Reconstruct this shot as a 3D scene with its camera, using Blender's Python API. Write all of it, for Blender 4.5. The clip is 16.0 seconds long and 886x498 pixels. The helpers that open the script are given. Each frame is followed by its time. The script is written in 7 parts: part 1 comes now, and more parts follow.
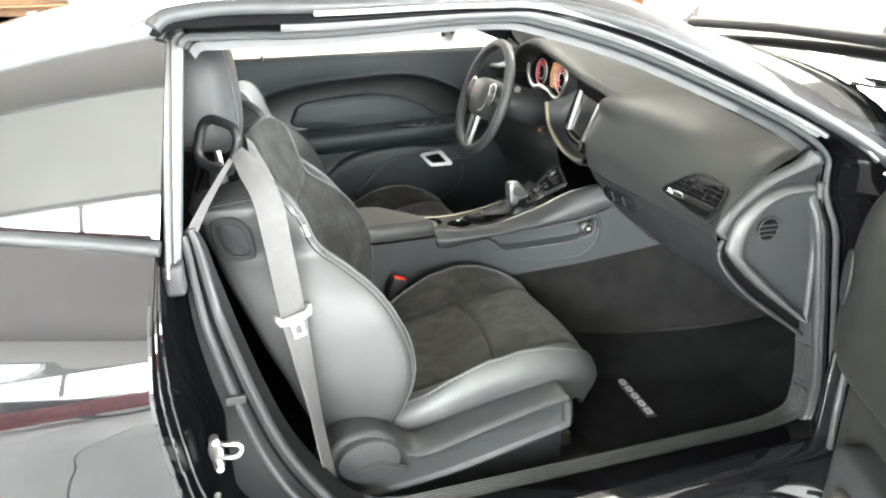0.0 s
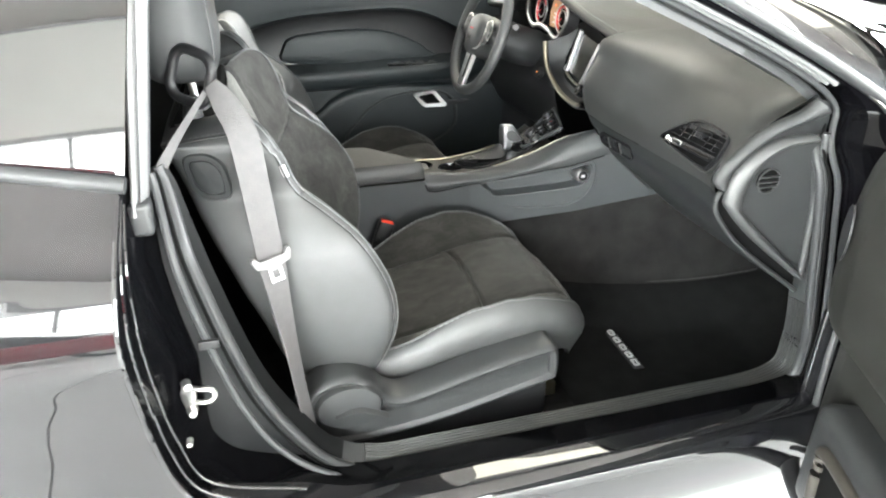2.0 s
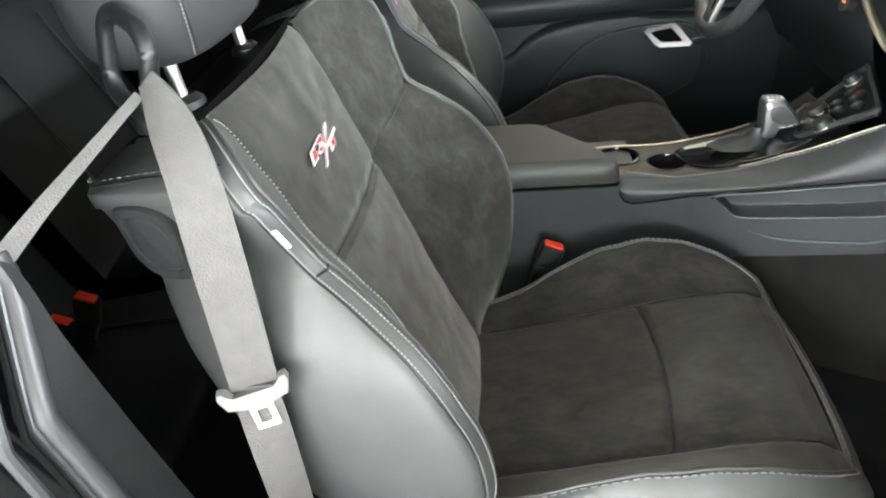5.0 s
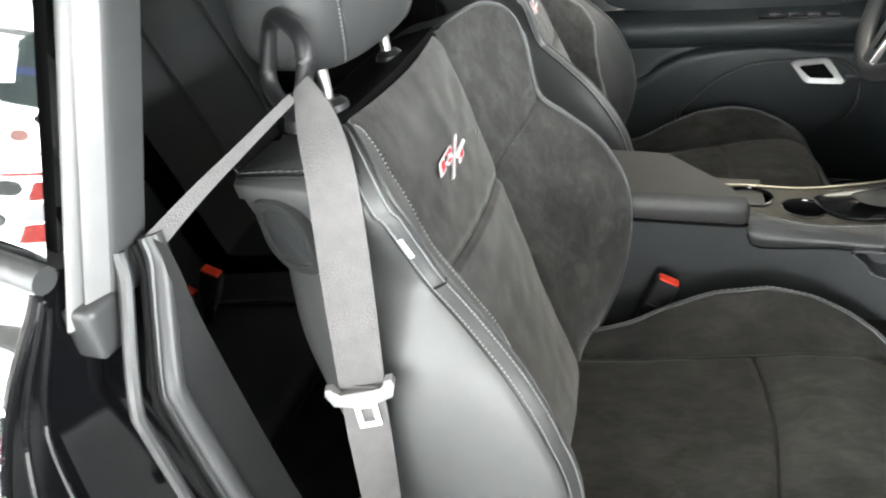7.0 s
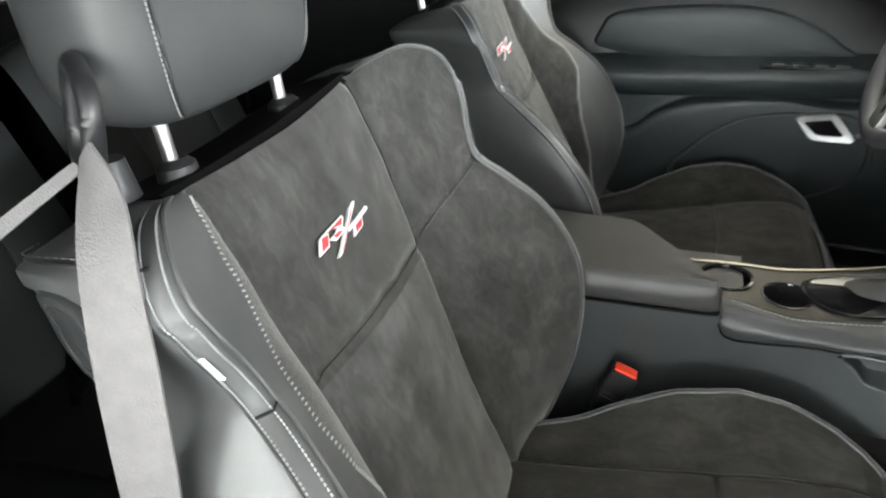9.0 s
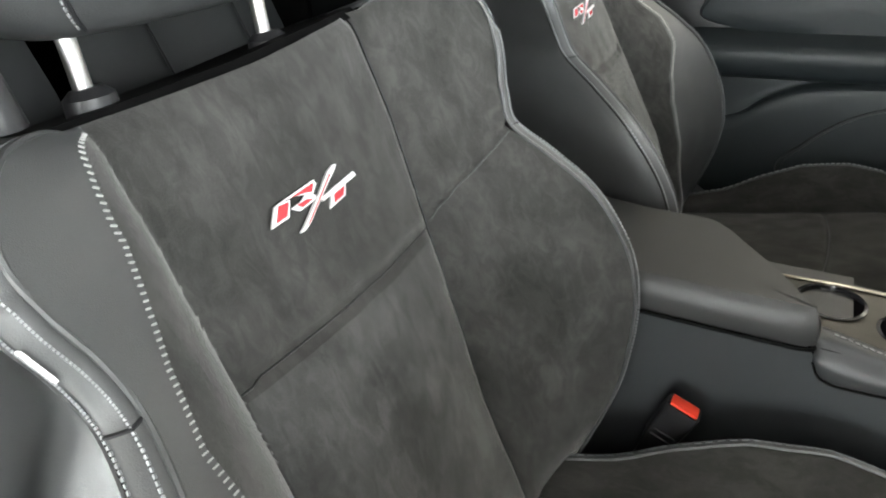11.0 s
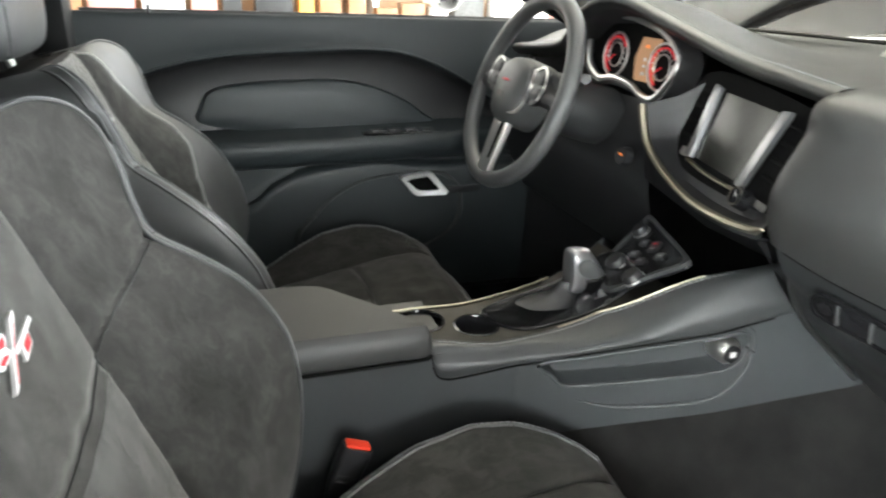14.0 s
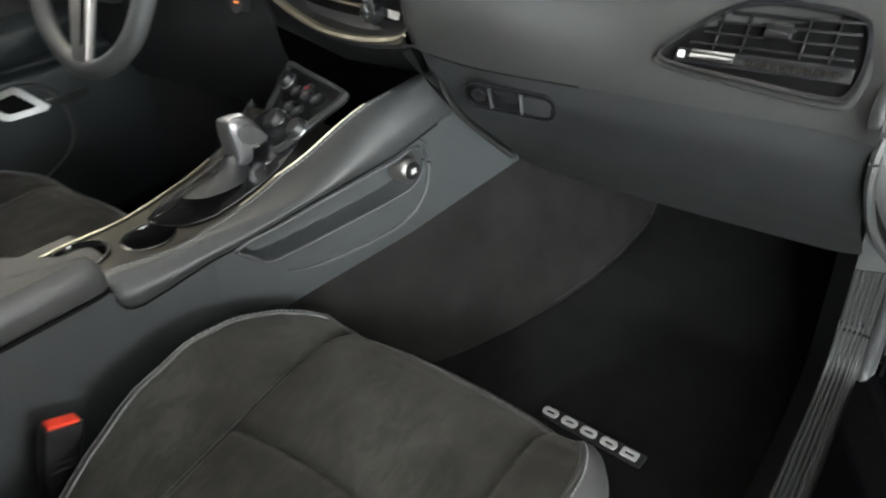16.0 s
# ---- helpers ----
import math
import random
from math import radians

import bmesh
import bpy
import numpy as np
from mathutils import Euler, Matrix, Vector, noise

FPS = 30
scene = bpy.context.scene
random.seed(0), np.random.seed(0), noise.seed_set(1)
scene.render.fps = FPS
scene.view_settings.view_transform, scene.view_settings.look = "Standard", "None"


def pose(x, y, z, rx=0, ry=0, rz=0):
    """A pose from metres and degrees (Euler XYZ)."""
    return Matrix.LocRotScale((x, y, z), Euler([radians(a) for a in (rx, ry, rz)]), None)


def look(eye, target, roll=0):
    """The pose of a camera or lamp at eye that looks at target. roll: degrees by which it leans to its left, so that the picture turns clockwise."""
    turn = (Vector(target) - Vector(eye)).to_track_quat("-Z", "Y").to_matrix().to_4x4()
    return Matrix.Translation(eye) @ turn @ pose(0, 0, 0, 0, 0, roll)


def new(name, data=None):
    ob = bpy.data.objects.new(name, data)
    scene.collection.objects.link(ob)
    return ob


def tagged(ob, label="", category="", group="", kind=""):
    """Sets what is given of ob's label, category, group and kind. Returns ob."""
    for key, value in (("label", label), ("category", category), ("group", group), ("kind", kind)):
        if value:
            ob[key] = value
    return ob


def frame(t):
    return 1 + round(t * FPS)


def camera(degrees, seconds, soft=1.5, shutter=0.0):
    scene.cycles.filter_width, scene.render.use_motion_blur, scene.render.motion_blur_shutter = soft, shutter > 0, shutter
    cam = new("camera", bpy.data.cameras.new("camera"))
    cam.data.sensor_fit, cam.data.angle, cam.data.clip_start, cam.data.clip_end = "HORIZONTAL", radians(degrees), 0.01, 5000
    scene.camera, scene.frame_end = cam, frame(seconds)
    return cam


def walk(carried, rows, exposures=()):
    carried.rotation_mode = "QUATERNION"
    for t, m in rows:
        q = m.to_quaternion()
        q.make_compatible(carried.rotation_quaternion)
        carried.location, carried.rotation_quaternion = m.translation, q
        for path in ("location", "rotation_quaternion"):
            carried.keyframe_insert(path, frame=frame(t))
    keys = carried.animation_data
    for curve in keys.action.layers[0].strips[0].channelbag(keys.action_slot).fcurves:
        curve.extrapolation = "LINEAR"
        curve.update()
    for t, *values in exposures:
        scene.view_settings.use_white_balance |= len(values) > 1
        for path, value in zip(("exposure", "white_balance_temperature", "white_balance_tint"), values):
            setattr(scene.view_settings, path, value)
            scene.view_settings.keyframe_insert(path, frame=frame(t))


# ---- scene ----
cam = camera(66.8, 16.0, soft=2.0, shutter=0.3)
PATH = [
    (0, (-0.044, -1.799, 1.324), (0.465, 0.001, 0.570), -1.47),
    (0.5, (-0.040, -1.819, 1.314), (0.450, -0.040, 0.501), -1.45),
    (1, (-0.037, -1.816, 1.312), (0.442, -0.042, 0.480), -1.15),
    (1.5, (-0.027, -1.799, 1.311), (0.445, -0.035, 0.456), -0.94),
    (2, (-0.012, -1.760, 1.306), (0.487, -0.029, 0.399), 0.08),
    (2.5, (-0.001, -1.607, 1.311), (0.675, 0.064, 0.408), 0.70),
    (3, (-0.003, -1.485, 1.299), (0.802, 0.102, 0.350), -0.57),
    (3.5, (0.065, -1.385, 1.261), (0.540, 0.277, 0.223), -3.76),
    (4, (0.186, -1.238, 1.225), (0.344, 0.469, 0.163), -3.73),
    (4.2, (0.233, -1.208, 1.218), (0.249, 0.469, 0.099), -5.85),
    (6.3, (0.265, -1.129, 1.243), (-0.148, 0.543, 0.194), -4.57),
    (6.5, (0.263, -1.129, 1.247), (-0.158, 0.537, 0.190), -4.18),
    (7, (0.237, -1.144, 1.238), (-0.305, 0.489, 0.187), -5.05),
    (7.5, (0.212, -1.148, 1.259), (-0.379, 0.449, 0.179), -3.07),
    (8, (0.214, -1.111, 1.278), (-0.203, 0.573, 0.251), -0.78),
    (8.5, (0.257, -1.039, 1.246), (-0.184, 0.695, 0.317), -2.42),
    (9, (0.328, -0.939, 1.215), (-0.280, 0.711, 0.229), -3.10),
    (9.2, (0.332, -0.901, 1.199), (-0.336, 0.698, 0.168), -4.23),
    (11.3, (0.359, -0.753, 1.125), (-0.511, 0.768, 0.125), -2.67),
    (11.5, (0.306, -0.743, 1.135), (-0.322, 0.872, 0.104), -0.60),
    (12, (0.230, -0.761, 1.121), (-0.010, 1.004, 0.175), -0.42),
    (12.5, (0.185, -0.775, 1.099), (0.146, 1.079, 0.309), -1.28),
    (13, (0.180, -0.798, 1.085), (0.310, 1.084, 0.374), -0.05),
    (13.2, (0.179, -0.815, 1.096), (0.361, 1.061, 0.378), -0.54),
    (13.5, (0.167, -0.834, 1.115), (0.504, 1.031, 0.425), 0.99),
    (14, (0.158, -0.860, 1.139), (0.771, 0.914, 0.399), 2.24),
    (14.5, (0.167, -0.898, 1.154), (1.117, 0.706, 0.384), 2.36),
    (15, (0.094, -1.017, 1.158), (1.171, 0.462, 0.310), 1.27),
    (15.2, (0.096, -1.035, 1.158), (1.225, 0.314, 0.172), 2.01),
    (15.5, (0.099, -0.991, 1.156), (1.223, 0.311, 0.103), -0.56),
    (16, (0.174, -0.807, 1.085), (1.469, 0.305, 0.010), -4.52),
]
walk(cam, [(t, look(eye, target, roll)) for t, eye, target, roll in PATH], [(0, 0.33), (2, 0.3), (3, 0.16), (4, -0.02), (6.5, 0.02), (8, 0.03), (8.5, 0.0), (9, -0.05), (11.3, -0.18), (12, -0.12), (14, -0.10), (15, -0.06), (15.5, -0.06), (16, -0.12)])

# ---- light ----
world = bpy.data.worlds.new("world")
scene.world = world
world.use_nodes = True
wn = world.node_tree
sky = wn.nodes.new("ShaderNodeTexSky")
sky.sky_type = "NISHITA"
sky.sun_disc = False
sky.sun_elevation = radians(35)
sky.sun_rotation = radians(200)
wn.links.new(sky.outputs[0], wn.nodes["Background"].inputs[0])
wn.nodes["Background"].inputs[1].default_value = 0.1


def window_light(name, eye, target, w, h, radiance, colour=(0.945, 1.0, 0.99)):
    d = bpy.data.lights.new(name, "AREA")
    d.shape, d.size, d.size_y = "RECTANGLE", w, h
    d.energy = radiance * math.pi * w * h
    d.color = colour
    o = new(name, d)
    o.matrix_world = look(eye, target)
    return o


window_light("window_light_front", (1.0, -7.9, 1.6), (1.0, 0, 1.6), 13.0, 2.0, 25.0)
window_light("window_light_back", (0.0, 8.4, 3.15), (0.0, 0, 2.6), 11.0, 1.3, 6.0, (1, 0.97, 0.90))
window_light("window_light_tail", (-3.48, -3.98, 1.7), (-3.48 + 0.723, -3.98 + 0.69, 1.7), 3.2, 3.0, 24.0)
window_light("window_light_nose", (8.4, 0.5, 2.5), (0, 0.5, 1.5), 11.0, 2.4, 70.0, (0.93, 0.985, 1.0))
# Unseen panel overhead, added to give the dash top a warm reflection.
window_light("added_ceiling_light", (3.0, 3.6, 3.93), (3.0, 3.6, 0), 4.0, 3.0, 9.0, (1.0, 0.96, 0.78))


# ---- materials ----
def mat(name, colour, rough=0.5, metal=0.0, vary=0.25, scale=30.0, fine=400.0, bump=0.1, bumpscale=None, spec=0.5, coat=0.0, dist=0.002):
    m = bpy.data.materials.new(name)
    m.use_nodes = True
    nt = m.node_tree
    b = nt.nodes["Principled BSDF"]
    b.inputs["Roughness"].default_value = rough
    b.inputs["Metallic"].default_value = metal
    b.inputs["Specular IOR Level"].default_value = spec
    b.inputs["Coat Weight"].default_value = coat
    b.inputs["Coat Roughness"].default_value = 0.02
    b.inputs["Coat IOR"].default_value = 1.8
    tc = nt.nodes.new("ShaderNodeTexCoord")
    n1 = nt.nodes.new("ShaderNodeTexNoise")
    n1.inputs["Scale"].default_value = scale
    n1.inputs["Detail"].default_value = 6
    n2 = nt.nodes.new("ShaderNodeTexNoise")
    n2.inputs["Scale"].default_value = fine
    n2.inputs["Detail"].default_value = 3
    nt.links.new(tc.outputs["Object"], n1.inputs["Vector"])
    nt.links.new(tc.outputs["Object"], n2.inputs["Vector"])
    add = nt.nodes.new("ShaderNodeMath")
    add.operation = "MULTIPLY_ADD"
    nt.links.new(n2.outputs["Fac"], add.inputs[0])
    add.inputs[1].default_value = 0.5
    nt.links.new(n1.outputs["Fac"], add.inputs[2])
    ramp = nt.nodes.new("ShaderNodeMapRange")
    ramp.inputs["From Min"].default_value = 0.45
    ramp.inputs["From Max"].default_value = 1.05
    ramp.inputs["To Min"].default_value = 1 - vary
    ramp.inputs["To Max"].default_value = 1 + vary
    nt.links.new(add.outputs[0], ramp.inputs["Value"])
    mul = nt.nodes.new("ShaderNodeVectorMath")
    mul.operation = "SCALE"
    mul.inputs[0].default_value = colour
    nt.links.new(ramp.outputs[0], mul.inputs["Scale"])
    nt.links.new(mul.outputs[0], b.inputs["Base Color"])
    if bump > 0:
        bp = nt.nodes.new("ShaderNodeBump")
        bp.inputs["Strength"].default_value = bump
        bp.inputs["Distance"].default_value = dist
        if bumpscale:
            v = nt.nodes.new("ShaderNodeTexVoronoi")
            v.inputs["Scale"].default_value = bumpscale
            nt.links.new(tc.outputs["Object"], v.inputs["Vector"])
            nt.links.new(v.outputs["Distance"], bp.inputs["Height"])
        else:
            nt.links.new(n2.outputs["Fac"], bp.inputs["Height"])
        nt.links.new(bp.outputs[0], b.inputs["Normal"])
    return m


def glass_mat(name, tint, rough=0.0):
    m = bpy.data.materials.new(name)
    m.use_nodes = True
    b = m.node_tree.nodes["Principled BSDF"]
    b.inputs["Base Color"].default_value = (*tint, 1)
    b.inputs["Roughness"].default_value = rough
    b.inputs["Transmission Weight"].default_value = 1.0
    b.inputs["IOR"].default_value = 1.45
    return m


def glow_mat(name, colour, strength):
    m = bpy.data.materials.new(name)
    m.use_nodes = True
    b = m.node_tree.nodes["Principled BSDF"]
    b.inputs["Base Color"].default_value = (*colour, 1)
    b.inputs["Emission Color"].default_value = (*colour, 1)
    b.inputs["Emission Strength"].default_value = strength
    return m


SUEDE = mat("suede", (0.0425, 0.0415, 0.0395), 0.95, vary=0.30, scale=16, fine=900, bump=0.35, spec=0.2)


def brushed(m):
    """Patches and finger marks where the nap lies the other way."""
    nt = m.node_tree
    b = nt.nodes["Principled BSDF"]
    tc = nt.nodes.new("ShaderNodeTexCoord")
    for scale, turn, detail, lo, hi, dim, lit in (((11, 15, 9), (0.6, 0.3, 0.5), 5, 0.34, 0.68, 0.80, 1.20), ((30, 75, 34), (0.9, 0.2, 0.7), 6, 0.40, 0.64, 0.86, 1.16)):
        old = b.inputs["Base Color"].links[0].from_socket
        mp = nt.nodes.new("ShaderNodeMapping")
        mp.inputs["Scale"].default_value = scale
        mp.inputs["Rotation"].default_value = turn
        nz = nt.nodes.new("ShaderNodeTexNoise")
        nz.inputs["Scale"].default_value = 1.0
        nz.inputs["Detail"].default_value = detail
        nz.inputs["Roughness"].default_value = 0.6
        nz.inputs["Distortion"].default_value = 0.9
        mr = nt.nodes.new("ShaderNodeMapRange")
        mr.interpolation_type = "SMOOTHSTEP"
        mr.inputs["From Min"].default_value = lo
        mr.inputs["From Max"].default_value = hi
        mr.inputs["To Min"].default_value = dim
        mr.inputs["To Max"].default_value = lit
        sc = nt.nodes.new("ShaderNodeVectorMath")
        sc.operation = "SCALE"
        nt.links.new(tc.outputs["Object"], mp.inputs["Vector"])
        nt.links.new(mp.outputs[0], nz.inputs["Vector"])
        nt.links.new(nz.outputs["Fac"], mr.inputs["Value"])
        nt.links.new(old, sc.inputs[0])
        nt.links.new(mr.outputs[0], sc.inputs["Scale"])
        nt.links.new(sc.outputs[0], b.inputs["Base Color"])


# Same suede as the backrest, browner, with the cushion's shade in its colour.
SHADEDSUEDE = mat("shaded_brown_suede", (0.028, 0.0268, 0.0245), 0.95, vary=0.30, scale=16, fine=900, bump=0.35, spec=0.2)
SUEDEPALE = mat("suede_nap_up", (0.058, 0.0575, 0.056), 0.95, vary=0.30, scale=16, fine=900, bump=0.35, spec=0.2)
for m, k in ((SUEDE, 0.50), (SUEDEPALE, 0.55), (SHADEDSUEDE, 0.22)):
    brushed(m)
    m.node_tree.nodes["Principled BSDF"].inputs["Sheen Weight"].default_value = k
    m.node_tree.nodes["Principled BSDF"].inputs["Sheen Roughness"].default_value = 0.38
    m.node_tree.nodes["Principled BSDF"].inputs["Sheen Tint"].default_value = (1.0, 0.99, 0.955, 1)
HEADLEATHER = mat("dark_headrest_leather", (0.033, 0.034, 0.0345), 0.50, spec=0.55, vary=0.12, scale=20, fine=500, bump=0.18, bumpscale=900, dist=0.0006)
LEATHER = mat("black_leather", (0.048, 0.0492, 0.0495), 0.47, spec=0.7, vary=0.12, scale=20, fine=500, bump=0.18, bumpscale=900, dist=0.0006)
PLASTIC = mat("dark_plastic", (0.026, 0.0272, 0.0278), 0.45, vary=0.08, scale=15, fine=900, bump=0.22, bumpscale=1100, dist=0.0005)
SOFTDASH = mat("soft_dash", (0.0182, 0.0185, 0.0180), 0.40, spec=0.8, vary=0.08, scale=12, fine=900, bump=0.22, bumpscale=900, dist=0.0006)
DOORSKIN = mat("door_skin", (0.016, 0.021, 0.023), 0.5, vary=0.08, scale=12, fine=900, bump=0.2, bumpscale=900, dist=0.0006)
BLACKPLASTIC = mat("black_plastic", (0.014, 0.014, 0.015), 0.4, vary=0.1, bump=0.1)
GLOSSBLACK = mat("gloss_black", (0.010, 0.010, 0.011), 0.12, vary=0.1, bump=0)
PAINT = mat("black_car_paint", (0.006, 0.006, 0.007), 0.25, vary=0.05, bump=0, coat=1.0, spec=0.08)
# Body paint darkened and its reflections cut, standing in for mirrored dark surroundings.
JAMBPAINT = mat("darkened_jamb_paint", (0.0025, 0.0025, 0.003), 0.12, vary=0.05, bump=0, spec=0.14)
RUBBER = mat("weatherstrip_rubber", (0.032, 0.033, 0.034), 0.42, vary=0.1, bump=0.08)
TRIMGREY = mat("grey_pillar_trim", (0.065, 0.066, 0.068), 0.55, vary=0.06, bump=0.1)
CARPET = mat("charcoal_carpet", (0.0165, 0.0158, 0.0156), 1.0, vary=0.4, scale=18, fine=700, bump=0.8, spec=0.05)
DARKCARPET = mat("black_carpet", (0.014, 0.014, 0.014), 1.0, vary=0.35, scale=20, fine=700, bump=0.8, spec=0.05)
CHROME = mat("chrome", (0.85, 0.86, 0.87), 0.12, 1.0, vary=0.03, bump=0)
SATIN = mat("satin_silver", (0.74, 0.73, 0.71), 0.34, 1.0, vary=0.05, bump=0)
GOLDTRIM = mat("satin_warm_trim", (0.36, 0.33, 0.26), 0.35, 1.0, vary=0.05, bump=0)
GUNMETAL = mat("gunmetal_trim", (0.048, 0.045, 0.039), 0.35, 0.9, vary=0.15, scale=60, bump=0.05)
WEB = mat("grey_webbing", (0.10, 0.096, 0.097), 0.8, vary=0.12, scale=60, fine=1200, bump=0.5, bumpscale=520, dist=0.001)
BELTPLASTIC = mat("belt_plastic", (0.19, 0.187, 0.187), 0.4, vary=0.05, bump=0.05)
RED = mat("red_button", (0.80, 0.05, 0.02), 0.4, vary=0.05, bump=0)
WHITETHREAD = mat("white_thread", (0.75, 0.73, 0.73), 0.7, vary=0.1, bump=0.1)
REDTHREAD = mat("red_thread", (0.50, 0.03, 0.04), 0.7, vary=0.1, bump=0.1)
PALETHREAD = mat("pale_grey_thread", (0.42, 0.42, 0.41), 0.7, vary=0.1, bump=0)
GREYTHREAD = mat("grey_thread", (0.21, 0.215, 0.22), 0.7, vary=0.1, bump=0)
HEADLINER = mat("headliner_cloth", (0.12, 0.12, 0.12), 0.9, vary=0.1, bump=0.2)
BRIGHTSATIN = mat("bright_satin_chrome", (0.92, 0.92, 0.92), 0.5, 1.0, vary=0.03, bump=0)
SCREEN = mat("dark_screen", (0.012, 0.012, 0.010), 0.22, vary=0.05, bump=0, spec=0.3)
ORANGE = glow_mat("orange_display", (0.9, 0.25, 0.06), 0.4)
REDGLOW = glow_mat("red_gauge_ring", (0.6, 0.02, 0.03), 0.22)
TINT = mat("privacy_glass", (0.008, 0.009, 0.009), 0.02, vary=0.02, bump=0, spec=1.0, coat=1.0)
CLEAR = glass_mat("clear_glass", (0.93, 0.96, 0.95))
TILE = mat("floor_tile", (0.74, 0.74, 0.74), 0.25, vary=0.06, scale=3, bump=0.02)
WALL = mat("showroom_wall", (0.75, 0.74, 0.71), 0.8, vary=0.04, scale=2, bump=0.03)
CEIL = mat("showroom_ceiling", (0.29, 0.270, 0.258), 0.9, vary=0.05, scale=2, bump=0.03)
REDPAINT = mat("dark_red_paint", (0.20, 0.010, 0.018), 0.2, vary=0.05, bump=0, coat=1.0)

CONSOLESIDE = mat("console_side_plastic", (0.033, 0.0362, 0.0382), 0.5, vary=0.08, scale=15, fine=900, bump=0.2, bumpscale=1100, dist=0.0005)
CONSOLETOP = mat("console_soft_vinyl", (0.029, 0.0305, 0.0315), 0.42, vary=0.08, scale=15, fine=900, bump=0.22, bumpscale=1100, dist=0.0005)
ARMREST = mat("armrest_vinyl", (0.030, 0.0298, 0.0292), 0.45, vary=0.08, scale=15, fine=700, bump=0.2, bumpscale=900, dist=0.0006)
LEATHERGREY = mat("satin_grey_knob", (0.34, 0.34, 0.35), 0.32, 0.9, vary=0.05, bump=0)
FRAMEGREY = mat("window_frame_grey", (0.35, 0.35, 0.35), 0.5, vary=0.05, bump=0.02)
# Blue-black plastic, darkened further for the shade on the down-facing glovebox door.
GLOVE = mat("shaded_glovebox_plastic", (0.0108, 0.0116, 0.0125), 0.55, vary=0.08, scale=12, fine=900, bump=0.2, bumpscale=900, dist=0.0006)
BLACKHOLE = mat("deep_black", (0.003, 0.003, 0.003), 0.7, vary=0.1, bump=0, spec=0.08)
AMBER = glow_mat("amber_display", (0.30, 0.16, 0.08), 0.6)
BTRIM = mat("pillar_trim_plastic", (0.006, 0.0063, 0.0066), 0.65, spec=0.18, vary=0.08, bump=0.15)
CHANNEL = mat("grey_channel_rubber", (0.145, 0.145, 0.145), 0.4, vary=0.08, bump=0.05)
JAMBPLATE = mat("satin_black_plate", (0.009, 0.0094, 0.010), 0.38, spec=0.35, vary=0.08, bump=0.04)
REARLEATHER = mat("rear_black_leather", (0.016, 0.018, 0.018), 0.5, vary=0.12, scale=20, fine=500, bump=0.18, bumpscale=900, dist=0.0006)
CHANNELDARK = mat("dark_channel_rubber", (0.045, 0.046, 0.047), 0.5, vary=0.08, bump=0.05)
# Grey door plastic, tinted olive for the warm light reflected in it.
DOORPANEL = mat("warm_lit_door_panel", (0.019, 0.0188, 0.0168), 0.5, vary=0.08, scale=12, fine=900, bump=0.2, bumpscale=900, dist=0.0006)
POCKETFRAME = mat("brown_grey_vinyl", (0.030, 0.026, 0.021), 0.5, vary=0.1, bump=0.15)
MATPILE = mat("mat_pile", (0.0075, 0.0075, 0.0075), 1.0, vary=0.4, scale=25, fine=800, bump=0.8, spec=0.04)
WORDMARK = mat("pale_wordmark", (0.40, 0.40, 0.40), 0.5, vary=0.05, bump=0)
CREAM = mat("cream_panel", (0.50, 0.45, 0.31), 0.6, vary=0.05, scale=4, bump=0.02)
WOOD = mat("brown_wood", (0.24, 0.125, 0.055), 0.5, vary=0.3, scale=4, bump=0.05)
POSTERWHITE = mat("poster_white", (0.9, 0.9, 0.9), 0.7, vary=0.02, bump=0)
POSTERPALE = mat("poster_pale", (0.82, 0.83, 0.85), 0.7, vary=0.02, bump=0)
HATGREEN = mat("poster_hat", (0.03, 0.05, 0.05), 0.7, vary=0.1, bump=0)
HATBLUE = mat("poster_band", (0.05, 0.08, 0.25), 0.7, vary=0.1, bump=0)
CARROT = mat("poster_orange", (0.85, 0.35, 0.06), 0.7, vary=0.1, bump=0)
BLUSH = mat("poster_blush", (0.55, 0.25, 0.22), 0.7, vary=0.1, bump=0)
REDPAPER = mat("poster_red", (0.65, 0.05, 0.04), 0.7, vary=0.1, bump=0)
BUTTON = mat("poster_button", (0.08, 0.08, 0.08), 0.7, vary=0.5, scale=60, bump=0)

# ---- mesh helpers ----
ORIGIN = {}


def thing(name, at, label, category, group="", kind=""):
    e = new(name)
    e.empty_display_size = 0.1
    e.location = at
    ORIGIN[e] = Vector(at)
    return tagged(e, label, category, group, kind)


def finish(bm, material, name, sharp=40):
    bmesh.ops.recalc_face_normals(bm, faces=bm.faces)
    me = bpy.data.meshes.new(name)
    bm.to_mesh(me)
    bm.free()
    me.polygons.foreach_set("use_smooth", [True] * len(me.polygons))
    me.set_sharp_from_angle(angle=radians(sharp))
    me.materials.append(material)
    return me


def part(name, bm, material, parent, label="", sharp=40):
    me = finish(bm, material, name, sharp)
    me.transform(Matrix.Translation(-ORIGIN[parent]))
    o = new(name, me)
    o.parent = parent
    ORIGIN[o] = ORIGIN[parent]
    if label:
        o["label"] = label
    return o


def solo(name, bm, material, label, category, group="", kind="", sharp=40):
    """A top-level thing of one mesh."""
    o = new(name, finish(bm, material, name, sharp))
    ORIGIN[o] = Vector((0, 0, 0))
    return tagged(o, label, category, group, kind)


